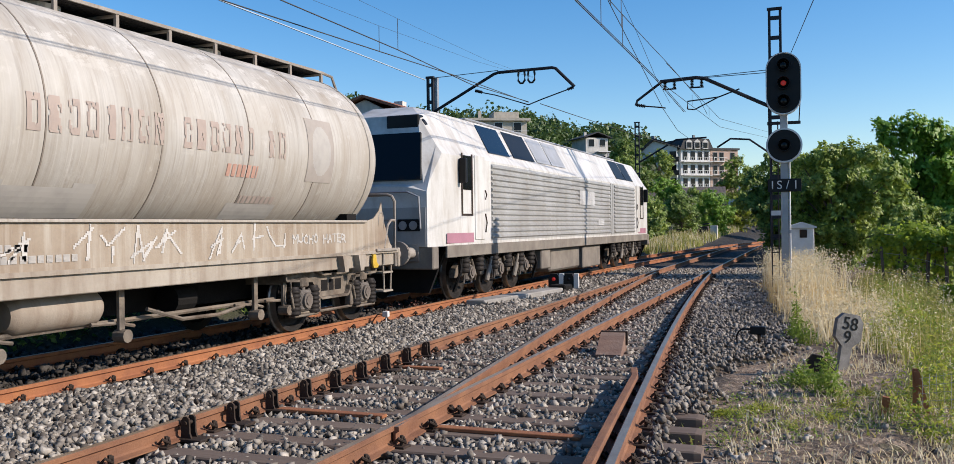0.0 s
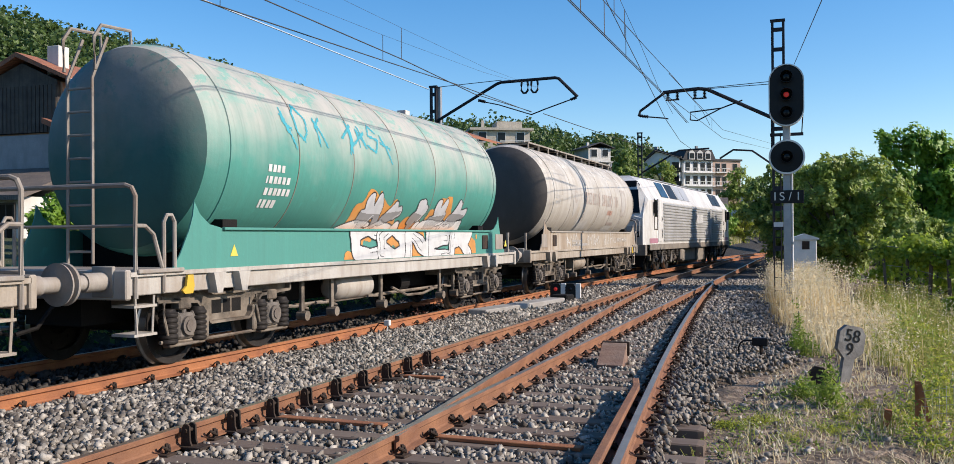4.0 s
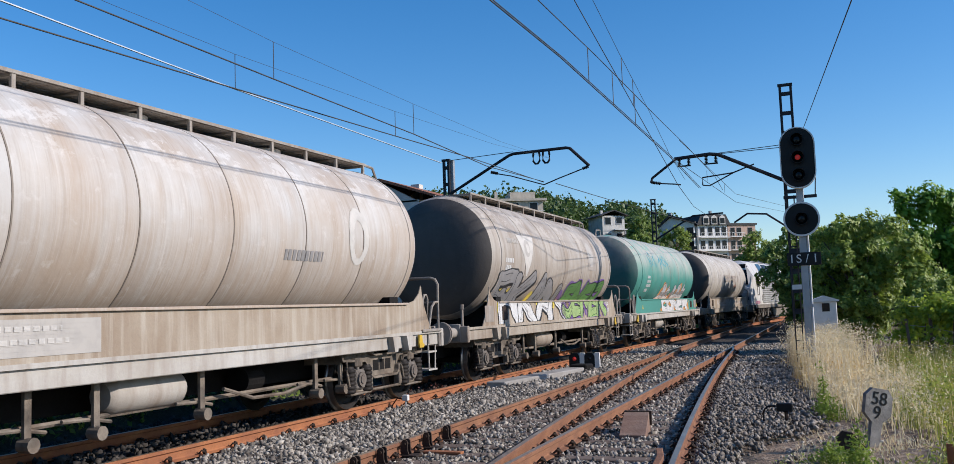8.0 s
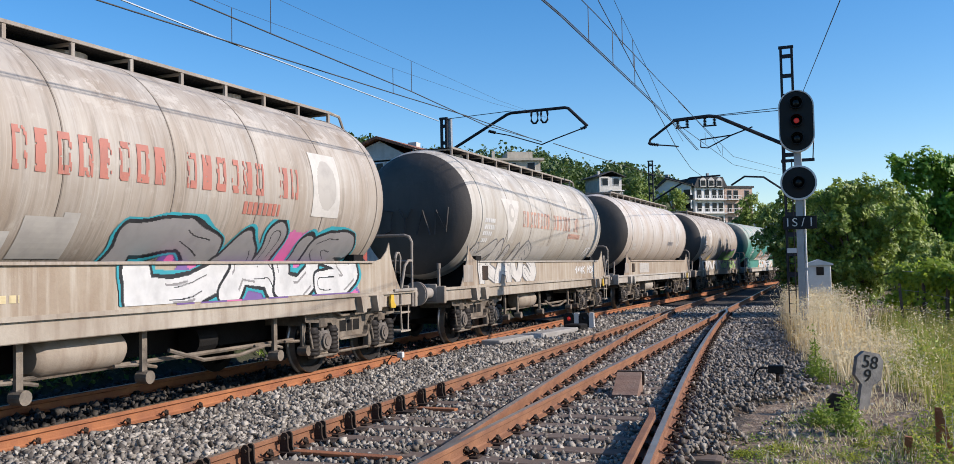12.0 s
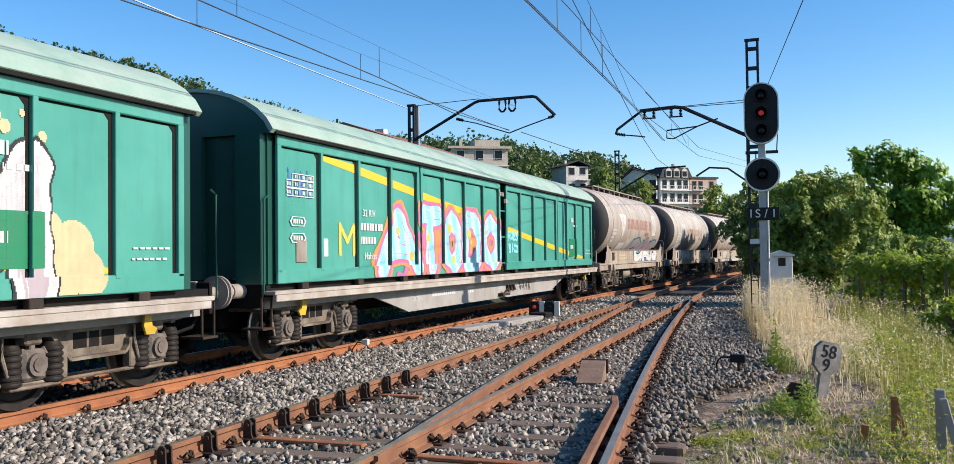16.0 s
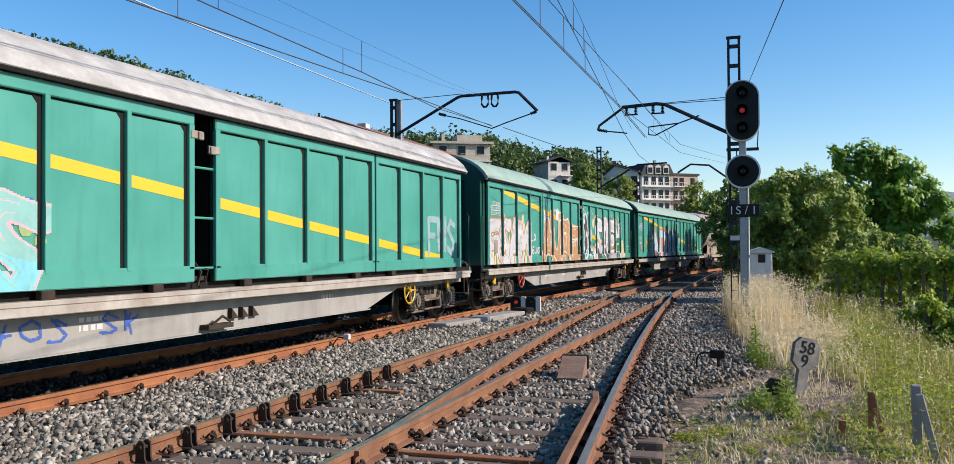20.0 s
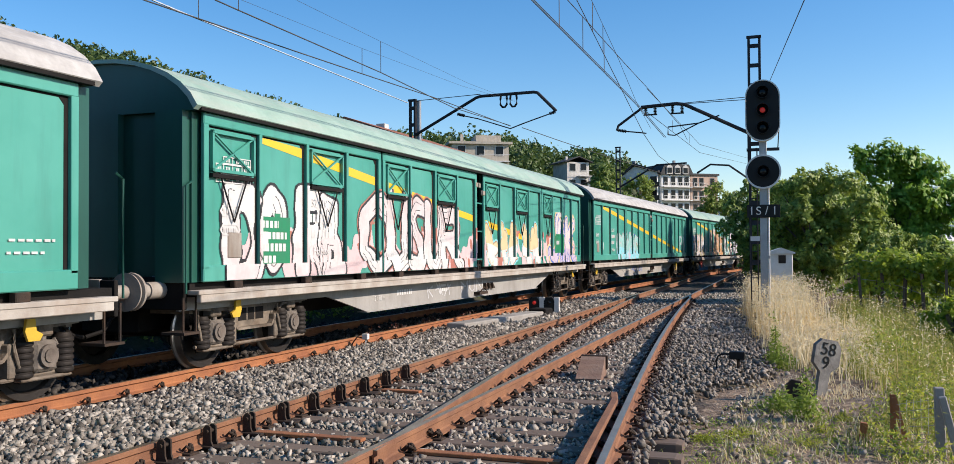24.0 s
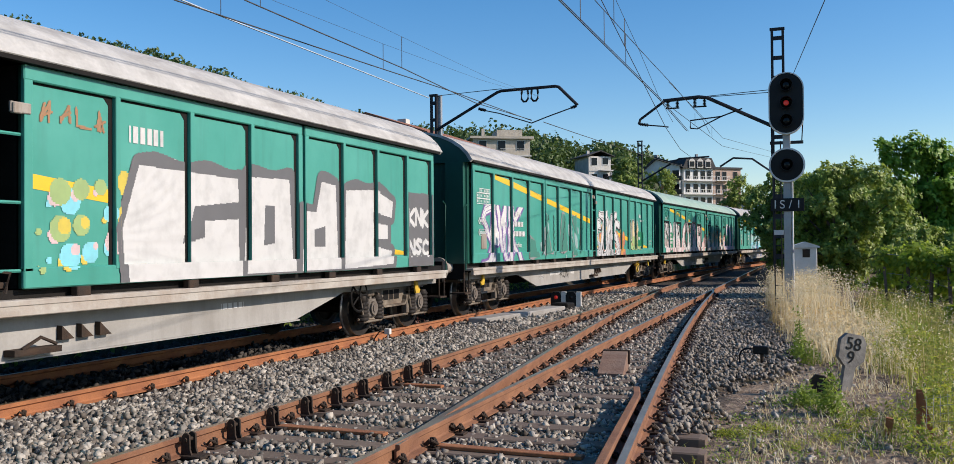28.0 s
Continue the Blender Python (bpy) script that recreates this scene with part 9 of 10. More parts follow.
def grass(name, n, where, h0, h1, mat, label, width=0.006, heads=False, lean=0.25, seed=5):
    r = np.random.default_rng(seed)
    x, y = where(r, n)
    n = len(x)
    z = land(x, y) - 0.03
    h = r.uniform(h0, h1, n) * (0.42 + 0.58 * smooth(8.5, 16, y) if name.startswith("bank") else 1.0)
    a = r.uniform(0, 2 * math.pi, n)
    l = np.abs(r.normal(0, lean, n)) * h
    dx, dy = np.cos(a), np.sin(a)
    w = width * r.uniform(0.7, 1.5, n)
    b = np.stack([x, y, z], 1)
    sd = np.stack([-dy * w, dx * w, 0 * w], 1)
    mid = b + np.stack([dx * l * 0.3, dy * l * 0.3, h * 0.6], 1)
    tip = b + np.stack([dx * l, dy * l, h], 1)
    V = [b - sd, b + sd, mid + sd * 0.7, mid - sd * 0.7, tip]
    V = np.stack(V, 1).reshape(-1, 3)
    i = 5 * np.arange(n)[:, None]
    F = np.concatenate([i + np.array([[0, 1, 2]]), i + np.array([[0, 2, 3]]), i + np.array([[3, 2, 4]])])
    if heads:
        k = r.uniform(size=n) < heads
        T = tip[k]
        m = 5
        P = (T[:, None] - np.stack([dx[k] * l[k], dy[k] * l[k], h[k]], 1)[:, None] * (np.arange(m)[None, :, None] * 0.045) + r.normal(0, 0.022, (len(T), m, 3))).reshape(-1, 3)
        V2, F2 = leaf_cards(P, np.tile([0, 0, 1.0], (len(P), 1)), 0.026, r, slim=0.35)
        F = np.concatenate([F, F2 + len(V)])
        V = np.concatenate([V, V2])
    stuff(name, fast_mesh(name, V, F), mat, label, "grass")


def oat_patch(r, n):
    x, y = r.uniform(-1.9, 2.6, n), r.uniform(15.5, 27, n)
    edge = -0.62 - 0.085 * (y - 14) + 0.16 * np.sin(y * 2.1) + 0.10 * np.sin(y * 5.3)
    k = (x > edge + r.exponential(0.10, n)) & (r.uniform(size=n) < 0.10 + 0.90 * smooth(16.0, 20.5, y)) & (r.uniform(size=n) < 1.15 - 0.95 * np.maximum(x - edge - 0.25, 0))
    return x[k], y[k]


def ragged_patch(r, n):
    x, y = r.uniform(-0.9, 0.9, n), 11.6 + 7.4 * np.sqrt(r.uniform(size=n))
    edge = -0.05 - 0.16 * (y - 12) + 0.12 * np.sin(y * 3.1) + 0.07 * np.sin(y * 8.3)
    k = x > edge + r.exponential(0.10, n)
    return x[k], y[k]


def litter_patch(r, n):
    x, y = r.uniform(-1.25, 0.75, n), r.uniform(5.5, 12.0, n)
    k = r.uniform(size=n) < 0.30 + 0.7 * np.exp(-((x + 0.75) / 0.4) ** 2 - ((y - 10.5) / 0.9) ** 2)
    return x[k], y[k]


def bank_patch(r, n):
    x, y = r.uniform(0.35, 8, n), r.uniform(8.0, 26, n)
    k = (x > 0.45 + 0.3 * np.sin(y * 1.3)) & (r.uniform(size=n) < 0.35 + 0.65 * smooth(0.4, 2.0, x))
    return x[k], y[k]


def near_weeds(r, n):
    c = np.array([(-0.15, 9.2), (0.15, 9.8), (-0.5, 8.2), (0.35, 10.4), (-0.35, 13.2), (-0.2, 13.9), (-0.9, 7.6), (0.0, 7.8), (0.3, 8.6)])
    i = r.integers(0, len(c), n)
    return c[i, 0] + r.normal(0, 0.16, n), c[i, 1] + r.normal(0, 0.20, n)


grass("wild_oats", 22000, oat_patch, 0.40, 1.15, "straw", "tall dry straw-coloured wild oats", 0.005, 0.85, 0.26, 5)
grass("golden_grass", 17000, oat_patch, 0.15, 0.62, "straw_gold", "golden dry grass under the wild oats", 0.006, 0.2, 0.4, 25)
grass("dry_grass", 7000, ragged_patch, 0.10, 0.48, "straw", "short dry grass on the bank", 0.006, 0.3, 0.4, 6)
grass("bank_grass", 44000, bank_patch, 0.15, 0.60, "grass_green", "green and yellow grass on the slope", 0.0055, 0.45, 0.55, 7)
grass("bank_stalks", 1500, bank_patch, 0.45, 0.85, "straw", "thin dry seed stalks on the slope", 0.004, 0.9, 0.3, 17)
grass("weed_tufts", 220, near_weeds, 0.04, 0.17, "grass_green", "short green weeds on dry earth", 0.007, 0, 0.9, 9)
grass("litter", 16000, litter_patch, 0.012, 0.035, "litter", "dead stalks and litter on dry earth", 0.006, 0, 2.2, 14)


def creeping(name, n, leaf, size, label, seed, spots):
    """Low leafy mats lying on the earth."""
    r = np.random.default_rng(seed)
    c = np.array(spots)
    i = r.integers(0, len(c), n)
    x, y = c[i, 0] + r.normal(0, 1, n) * c[i, 2], c[i, 1] + r.normal(0, 1, n) * c[i, 2] * 1.5
    z = land(x, y) + 0.01 + np.abs(r.normal(0, 0.022, n))
    V, F = leaf_cards(np.stack([x, y, z], 1), np.tile([0.3, -0.2, 0.9], (n, 1)), size, r, slim=0.5, stray=0.5)
    stuff(name, fast_mesh(name, V, F), leaf, label, "weeds")


creeping("creeping_weeds", 1500, "leaf_fresh", 0.015, "low creeping green weeds on dry earth", 61,
         [(-0.75, 8.3, 0.13), (-0.45, 9.1, 0.14), (-0.95, 9.2, 0.12), (-0.15, 8.6, 0.12), (-0.6, 10.2, 0.15), (-0.85, 7.4, 0.16), (-0.3, 7.7, 0.14), (0.15, 9.2, 0.12), (0.25, 8.2, 0.14), (-0.2, 10.9, 0.16)])
creeping("creeping_weeds", 1400, "leaf_yellow", 0.011, "mossy yellow-green mats on dry earth", 62,
         [(-0.62, 8.75, 0.10), (-0.82, 8.55, 0.09), (-0.05, 8.35, 0.09), (0.12, 8.55, 0.07), (-0.35, 8.0, 0.09)])
grass("dry_grass", 4200, lambda r, n: (r.uniform(-0.75, 1.3, n), r.uniform(6.5, 12.5, n)), 0.03, 0.12, "straw", "flattened dry grass on the earth", 0.006, 0, 1.2, 8)


def far_verge(r, n):
    x, y = r.uniform(-13.5, -9.6, n), r.uniform(52, 104, n)
    k = (x < -9.7 + 0.0011 * (y - 40) ** 2) & (np.sin(x * 1.7 + y * 0.6) + r.normal(0, 0.5, n) > -0.5)
    return x[k], y[k]


grass("verge_grass", 9000, far_verge, 0.25, 0.8, "grass_green", "tall green grass on the far verge", 0.02, 0.2, 0.35, 31)
grass("verge_grass", 4000, far_verge, 0.3, 0.9, "straw", "dry straw grass on the far verge", 0.02, 0.3, 0.35, 32)


def weeds(name, spots, leaf, size, label, n=500, seed=3):
    for i, (x, y, rad, h) in enumerate(spots):
        r = np.random.default_rng(seed + i)
        P = np.stack([r.normal(0, rad * 0.45, n), r.normal(0, rad * 0.45, n), np.abs(r.normal(0.35, 0.3, n)) * h], 1)
        P[:, 2] *= np.clip(1.2 - np.hypot(P[:, 0], P[:, 1]) / rad * 0.7, 0.15, 1.2)
        V, F = leaf_cards(P, np.tile([0.15, -0.2, 0.9], (n, 1)), size, r, slim=0.38)
        t = tagged(empty(name, pose(x, y, float(land(x, y)))), label, "plant")
        me = fast_mesh("leaves", V, F)
        me.materials.append(MATS[leaf])
        o = new("leaves", me)
        o.parent = t
        part("stem", Shape().tube([(0, 0, -0.02), (0.01, 0, h * 0.5), (0.0, 0.01, h * 0.85)], 0.006, 5), "bark", t)


weeds("weed", [(-0.30, 10.1, 0.22, 0.22), (-0.06, 9.55, 0.17, 0.50), (-0.42, 13.6, 0.26, 0.34), (-0.5, 13.9, 0.12, 0.72)], "leaf_fresh", 0.028, "leafy green weed on the bank", 620)
weeds("weed", [(-0.62, 8.7, 0.22, 0.08), (-0.95, 8.5, 0.14, 0.06), (-0.05, 8.35, 0.15, 0.07), (0.1, 8.9, 0.15, 0.09), (0.28, 9.6, 0.12, 0.08)], "leaf_yellow", 0.014, "low mossy green weed on the earth", 380, 20)
weeds("weed", [(-7.75, 15.3, 0.35, 0.25), (-7.8, 16.6, 0.4, 0.28), (-7.7, 18.0, 0.45, 0.28), (-7.75, 20.5, 0.6, 0.3), (-6.9, 24.5, 0.7, 0.25), (-6.7, 27, 0.9, 0.25)], "weed_red", 0.022, "reddish dry weed along the rail", 600, 40)


def slope_weeds(name, n, leaf, size, label, seed, x0, x1, y0, y1, top, share):
    """Low leafy weeds in uneven patches over the slope."""
    r = np.random.default_rng(seed)
    x, y = r.uniform(x0, x1, n), r.uniform(y0, y1, n)
    patch = np.sin(x * 2.3 + seed) * np.cos(y * 1.7 - seed) + 0.6 * np.sin(x * 5.1 + y * 3.7) + r.normal(0, 0.25, n)
    k = (patch > share) & (x > 0.65 + 0.25 * np.sin(y * 1.3))
    x, y, patch = x[k], y[k], patch[k]
    z = land(x, y) + r.uniform(0, 1, len(x)) ** 1.3 * top * np.clip(patch - share + 0.35, 0.2, 1.2)
    V, F = leaf_cards(np.stack([x, y, z], 1), np.tile([0.1, -0.2, 0.8], (len(x), 1)), size, r, slim=0.4)
    stuff(name, fast_mesh(name, V, F), leaf, label, "weeds")


slope_weeds("slope_weeds", 60000, "leaf_yellow", 0.022, "yellow-green leafy weeds on the slope", 2, 0.45, 4.2, 7.6, 16, 0.42, 0.1)
slope_weeds("slope_weeds", 36000, "leaf_olive", 0.022, "green leafy weeds on the slope", 5, 0.45, 4.2, 7.6, 18, 0.38, 0.2)
slope_weeds("slope_weeds", 26000, "leaf_olive", 0.032, "dull green weeds on the slope", 9, 0.8, 6.0, 14, 25, 0.5, 0.2)


def ivy_bank():
    """Ivy and brambles on the low bank beyond the train."""
    r = np.random.default_rng(44)
    n = 30000
    x, y = r.uniform(-12.6, -10.7, n), r.uniform(-6, 50, n)
    z = land(x, y) + np.abs(r.normal(0.12, 0.16, n)) + 0.25 * np.maximum(np.sin(y * 1.9) * np.sin(x * 3 + y), 0)
    V, F = leaf_cards(np.stack([x, y, z], 1), np.tile([0.6, 0.0, 0.6], (n, 1)), 0.06, r, slim=0.6)
    stuff("ivy", fast_mesh("ivy", V, F), "leaf_dark", "dark ivy and brambles on the bank beyond the train", "ivy")


ivy_bank()


# ---- far side: houses and hill ----
def tile_mat(name, c1, c2):
    m, nt, b = nodes_of(name, 0.85)
    vec = mapped(nt)
    wv = node(nt, "ShaderNodeTexWave", Scale=3.2, Distortion=0.6)
    nt.links.new(vec, wv.inputs["Vector"])
    col = mix(nt, noise_fac(nt, vec, 2.2, 6), c1, c2)
    nt.links.new(col, b.inputs["Base Color"])
    bumped(nt, b, wv.outputs["Fac"], 0.6, 0.05)


tile_mat("roof_tile", (0.34, 0.13, 0.065), (0.22, 0.09, 0.055))
tile_mat("roof_old", (0.16, 0.125, 0.10), (0.10, 0.085, 0.075))
surf("plaster_white", (0.66, 0.64, 0.59), (0.52, 0.50, 0.46), 0.8, 0.9, 0, 0.2, 15, stain=(0.30, 0.28, 0.25), amount=0.5, stretch=(1, 1, 0.4))
surf("plaster_bright", (0.80, 0.79, 0.76), (0.72, 0.71, 0.68), 0.8, 0.9, 0, 0.1, 15)
surf("plaster_sand", (0.56, 0.50, 0.41), (0.46, 0.41, 0.33), 0.8, 0.9, 0, 0.2, 15, stain=(0.30, 0.26, 0.2), amount=0.5, stretch=(1, 1, 0.4))
surf("plaster_grey", (0.30, 0.31, 0.32), (0.22, 0.23, 0.24), 0.9, 0.9, 0, 0.2, 15, stain=(0.14, 0.14, 0.14), amount=0.5, stretch=(1, 1, 0.4))
surf("plaster_red", (0.33, 0.075, 0.055), (0.26, 0.055, 0.045), 1.0, 0.85, 0, 0.2, 15)
surf("plaster_orange", (0.46, 0.30, 0.21), (0.38, 0.23, 0.155), 1.0, 0.85, 0, 0.2, 15)
surf("plaster_salmon", (0.56, 0.40, 0.31), (0.48, 0.33, 0.25), 0.5, 0.85, 0, 0.2, 15)
surf("boards_dark", (0.055, 0.045, 0.04), (0.10, 0.085, 0.07), 2, 0.9, 0, 0.3, 15, stain=(0.03, 0.025, 0.02), amount=0.6, stretch=(8, 8, 0.3))
surf("slate", (0.035, 0.035, 0.038), (0.06, 0.058, 0.056), 1.5, 0.8, 0, 0.3, 15)


def house_box(parent, name, x0, x1, y0, y1, z0, z1, mat, label=""):
    return part(name, Shape().box(x0, x1, y0, y1, z0, z1), mat, parent, label)


def window_on(parent, x, y, z, w, h, face="y", mat="white_paint", bars=True):
    """A framed window on a wall; face y looks to the camera, face x looks to the right."""
    d = 0.06
    if face == "y":
        fr = Shape().box(x - w / 2 - 0.07, x + w / 2 + 0.07, y - d, y + 0.02, z - 0.07, z + h + 0.07)
        gl = Shape().box(x - w / 2, x + w / 2, y - d - 0.02, y - d + 0.01, z, z + h)
        br = Shape().box(x - 0.025, x + 0.025, y - d - 0.035, y - d, z, z + h)
    else:
        fr = Shape().box(x - 0.02, x + d, y - w / 2 - 0.07, y + w / 2 + 0.07, z - 0.07, z + h + 0.07)
        gl = Shape().box(x + d - 0.01, x + d + 0.02, y - w / 2, y + w / 2, z, z + h)
        br = Shape().box(x + d, x + d + 0.035, y - 0.025, y + 0.025, z, z + h)
    f = part("window", fr, mat, parent)
    part("pane", gl, "dark_glass", f)
    if bars:
        part("glazing_bar", br, mat, f)


def gable_roof(parent, x0, x1, y0, y1, z0, rise, mat, over=0.35, along="x", label=""):
    if along == "x":
        ym = (y0 + y1) / 2
        sh = Shape().slab([(y0 - over, z0 - 0.1), (ym, z0 + rise), (y1 + over, z0 - 0.1), (y1 + over, z0 + 0.05), (ym, z0 + rise + 0.16), (y0 - over, z0 + 0.05)], "x", x0 - over, x1 + over)
    else:
        xm = (x0 + x1) / 2
        sh = Shape().slab([(x0 - over, z0 - 0.1), (xm, z0 + rise), (x1 + over, z0 - 0.1), (x1 + over, z0 + 0.05), (xm, z0 + rise + 0.16), (x0 - over, z0 + 0.05)], "y", y0 - over, y1 + over)
    return part("roof", sh, mat, parent, label)


def near_house():
    """Three-storey house just beyond the train: grey flank, red front, boarded attic."""
    h = tagged(empty("house", pose(-29.0, 27.5, -0.85, 0, 0, 3)), "old house with grey plaster flank, red front and boarded attic", "house")
    house_box(h, "flank_wall", -4.0, 1.6, 0.0, 5.5, -1, 6.6, "plaster_grey", "bare grey plaster wall")
    house_box(h, "front_wall", 1.6, 1.9, 0.3, 5.5, -1, 6.0, "plaster_red", "red front wall")
    part("lower_roof", Shape().slab([(-0.3, 7.0), (2.9, 5.75), (2.9, 5.95), (-0.3, 7.22)], "y", -0.35, 5.9), "roof_tile", h, "orange clay tile roof")
    part("gutter", Shape().tube([(2.95, -0.4, 5.8), (2.95, 5.9, 5.8)], 0.07, 7), "white_paint", h, "white gutter")
    part("eaves", Shape().box(1.9, 2.85, -0.3, 5.8, 5.60, 5.70), "white_paint", h)
    house_box(h, "attic_wall", -3.6, 0.2, 0.25, 5.3, 6.6, 8.7, "plaster_orange", "orange attic storey")
    part("boarding", Shape().slab([(-3.7, 6.7), (0.1, 6.7), (0.1, 8.75), (-1.7, 9.55), (-3.7, 8.8)], "y", 0.08, 0.25), "boards_dark", h, "dark weathered boards")
    for i in range(18):
        part("board", Shape().box(-3.68 + 0.21 * i, -3.68 + 0.21 * i + 0.17, 0.03, 0.09, 6.7, 8.6), "boards_dark", h)
    part("upper_roof", Shape().slab([(-4.3, 8.55), (-1.7, 9.75), (0.95, 8.65), (0.95, 8.80), (-1.7, 9.95), (-4.3, 8.75)], "y", -0.25, 5.6), "roof_tile", h, "orange clay tile roof")
    part("upper_gutter", Shape().tube([(1.0, -0.2, 8.66), (1.0, 5.6, 8.66)], 0.06, 7), "white_paint", h)
    part("chimney", Shape().box(-1.3, -0.7, 1.0, 1.6, 9.2, 10.4, bev=0.02), "plaster_white", h)
    window_on(h, 0.2, 1.3, 7.0, 0.9, 1.3, "x")
    window_on(h, 0.2, 3.3, 7.0, 1.0, 1.3, "x")
    window_on(h, 0.2, 4.6, 7.0, 0.9, 1.2, "x")
    dish = Shape().lathe([(0.0, 0.10), (0.2, 0.07), (0.36, 0.0)], "x", (0, 0, 0), 20)
    part("satellite_dish", dish, "white_paint", h, "white satellite dish", at=pose(0.75, 2.3, 7.35, 0, -8, -25))
    window_on(h, 1.9, 2.4, 3.2, 1.2, 1.5, "x")
    part("balcony", Shape().box(1.9, 2.7, 3.2, 5.4, 2.55, 2.7).tube([(2.65, 3.2, 3.5), (2.65, 5.4, 3.5)], 0.03, 5), "white_paint", h)
    for i in range(9):
        part("baluster", Shape().tube([(2.65, 3.25 + 0.26 * i, 2.7), (2.65, 3.25 + 0.26 * i, 3.5)], 0.018, 4), "white_paint", h)
    part("drainpipe", Shape().tube([(2.8, -0.2, 5.75), (1.75, -0.1, 5.2), (1.75, -0.1, 0.2)], 0.05, 6), "iron_black", h)
    # low white annexe
    a = tagged(empty("annexe", pose(-28.6, 24.4, 0.0, 0, 0, 3)), "low white outbuilding with an old slate-grey tile roof", "house")
    house_box(a, "wall", -5.0, 1.2, 0, 3.2, -1, 3.1, "plaster_white", "stained white plaster wall")
    part("roof", Shape().slab([(-0.5, 2.95), (3.4, 4.3), (3.4, 4.5), (-0.5, 3.12)], "x", -5.4, 1.6), "roof_old", a, "old dark tile roof")
    window_on(a, -3.6, 0, 1.6, 0.7, 1.0, "y", "boards_dark")
    window_on(a, 0.6, 0, 1.6, 0.6, 1.2, "y", "boards_dark")


near_house()


def second_house():
    h = tagged(empty("house", pose(-23.2, 47.5, 0.0, 0, 0, 0)), "house with red veranda and brown tile roof behind the train", "house")
    house_box(h, "wall", -6, 0.0, 0, 12, -1, 8.0, "plaster_white")
    house_box(h, "veranda", 0.0, 0.9, 1, 11, 2.6, 5.2, "plaster_red", "red veranda")
    part("gable", Shape().slab([(-6, 7.9), (0.0, 7.9), (-2.4, 9.15)], "y", 0.0, 0.3), "plaster_white", h, "white gable wall")
    window_on(h, -2.6, 0, 6.6, 0.9, 1.2, "y")
    gable_roof(h, -6, 1.2, 0, 12, 8.0, 1.25, "roof_tile", 0.4, "y", "weathered clay tile roof")
    for i in range(4):
        window_on(h, 0.9, 2 + 2.6 * i, 3.2, 1.2, 1.4, "x")
        part("post", Shape().cyl((1.0, 1.0 + 2.6 * i, -0.5), (1.0, 1.0 + 2.6 * i, 5.2), 0.10, n=10), "white_paint", h)
    part("chimney", Shape().box(-3, -2.4, 5, 5.6, 8.2, 9.7), "plaster_white", h)


second_house()


def garden_house():
    """Red-walled house with a clay tile roof among the garden bushes beyond the train."""
    h = tagged(empty("house", pose(-24.3, 31.0, 0.0, 0, 0, -4)), "red-walled house with weathered clay tile roof behind garden bushes", "house")
    house_box(h, "wall", -2.7, 2.7, 0, 7, -1, 5.9, "plaster_red", "dull red wall")
    part("gable", Shape().slab([(-2.7, 5.85), (2.7, 5.85), (0, 7.0)], "y", 0.02, 0.3), "plaster_red", h)
    gable_roof(h, -2.7, 2.7, 0, 7, 5.95, 1.25, "roof_tile", 0.5, "y", "weathered clay tile roof")
    for y in (1.6, 4.4):
        window_on(h, 2.7, y, 3.4, 1.0, 1.3, "x")
    window_on(h, 0.9, 0, 3.6, 1.0, 1.2, "y")
    part("eaves_board", Shape().box(2.9, 3.2, -0.5, 7.5, 5.62, 5.78), "white_paint", h, "white eaves board")


garden_house()


def villa(name, x, y, z, w, d, storeys, wall, roof, label, turn=0, style="gable", bays=3):
    h = tagged(empty(name, pose(x, y, z, 0, 0, turn)), label, "house")
    hh = 2.7 * storeys
    house_box(h, "wall", -w / 2, w / 2, 0, d, -6, hh, wall)
    if style == "gable":
        gable_roof(h, -w / 2, w / 2, 0, d, hh, w * 0.2, roof, 0.6, "y", "pitched tile roof")
    elif style == "flat":
        part("roof", Shape().box(-w / 2 - 0.5, w / 2 + 0.5, -0.5, d + 0.5, hh, hh + 0.35), roof, h, "flat concrete roof")
        part("penthouse", Shape().box(-w * 0.05, w * 0.4, 1.5, d - 1, hh + 0.3, hh + 1.5), wall, h)
    else:
        part("roof", Shape().add([(-w / 2 - 0.6, -0.6, hh), (w / 2 + 0.6, -0.6, hh), (w / 2 + 0.6, d + 0.6, hh), (-w / 2 - 0.6, d + 0.6, hh), (-w * 0.2, d / 2, hh + w * 0.2), (w * 0.2, d / 2, hh + w * 0.2)],
                                 [(0, 1, 5, 4), (1, 2, 5), (2, 3, 4, 5), (3, 0, 4), (0, 3, 2, 1)]), roof, h, "hipped slate roof")
    for s in range(storeys):
        for b in range(bays):
            window_on(h, -w / 2 + w * (b + 0.5) / bays, 0, 0.9 + 2.9 * s, 1.1, 1.3, "y", "white_paint", False)
        for b in range(2):
            window_on(h, w / 2, d * (b + 0.5) / 2, 0.9 + 2.9 * s, 1.1, 1.3, "x", "white_paint", False)
        if s:
            part("balcony", Shape().box(-w * 0.05, w / 2, -1.1, 0, 2.9 * s - 0.15, 2.9 * s).box(-w * 0.05, w / 2, -1.12, -1.06, 2.9 * s + 0.9, 2.9 * s + 0.96), "white_paint", h)
    part("chimney", Shape().box(-w * 0.3, -w * 0.3 + 0.45, d * 0.4, d * 0.4 + 0.45, hh, hh + w * 0.14 + 0.6), wall, h)
    return h


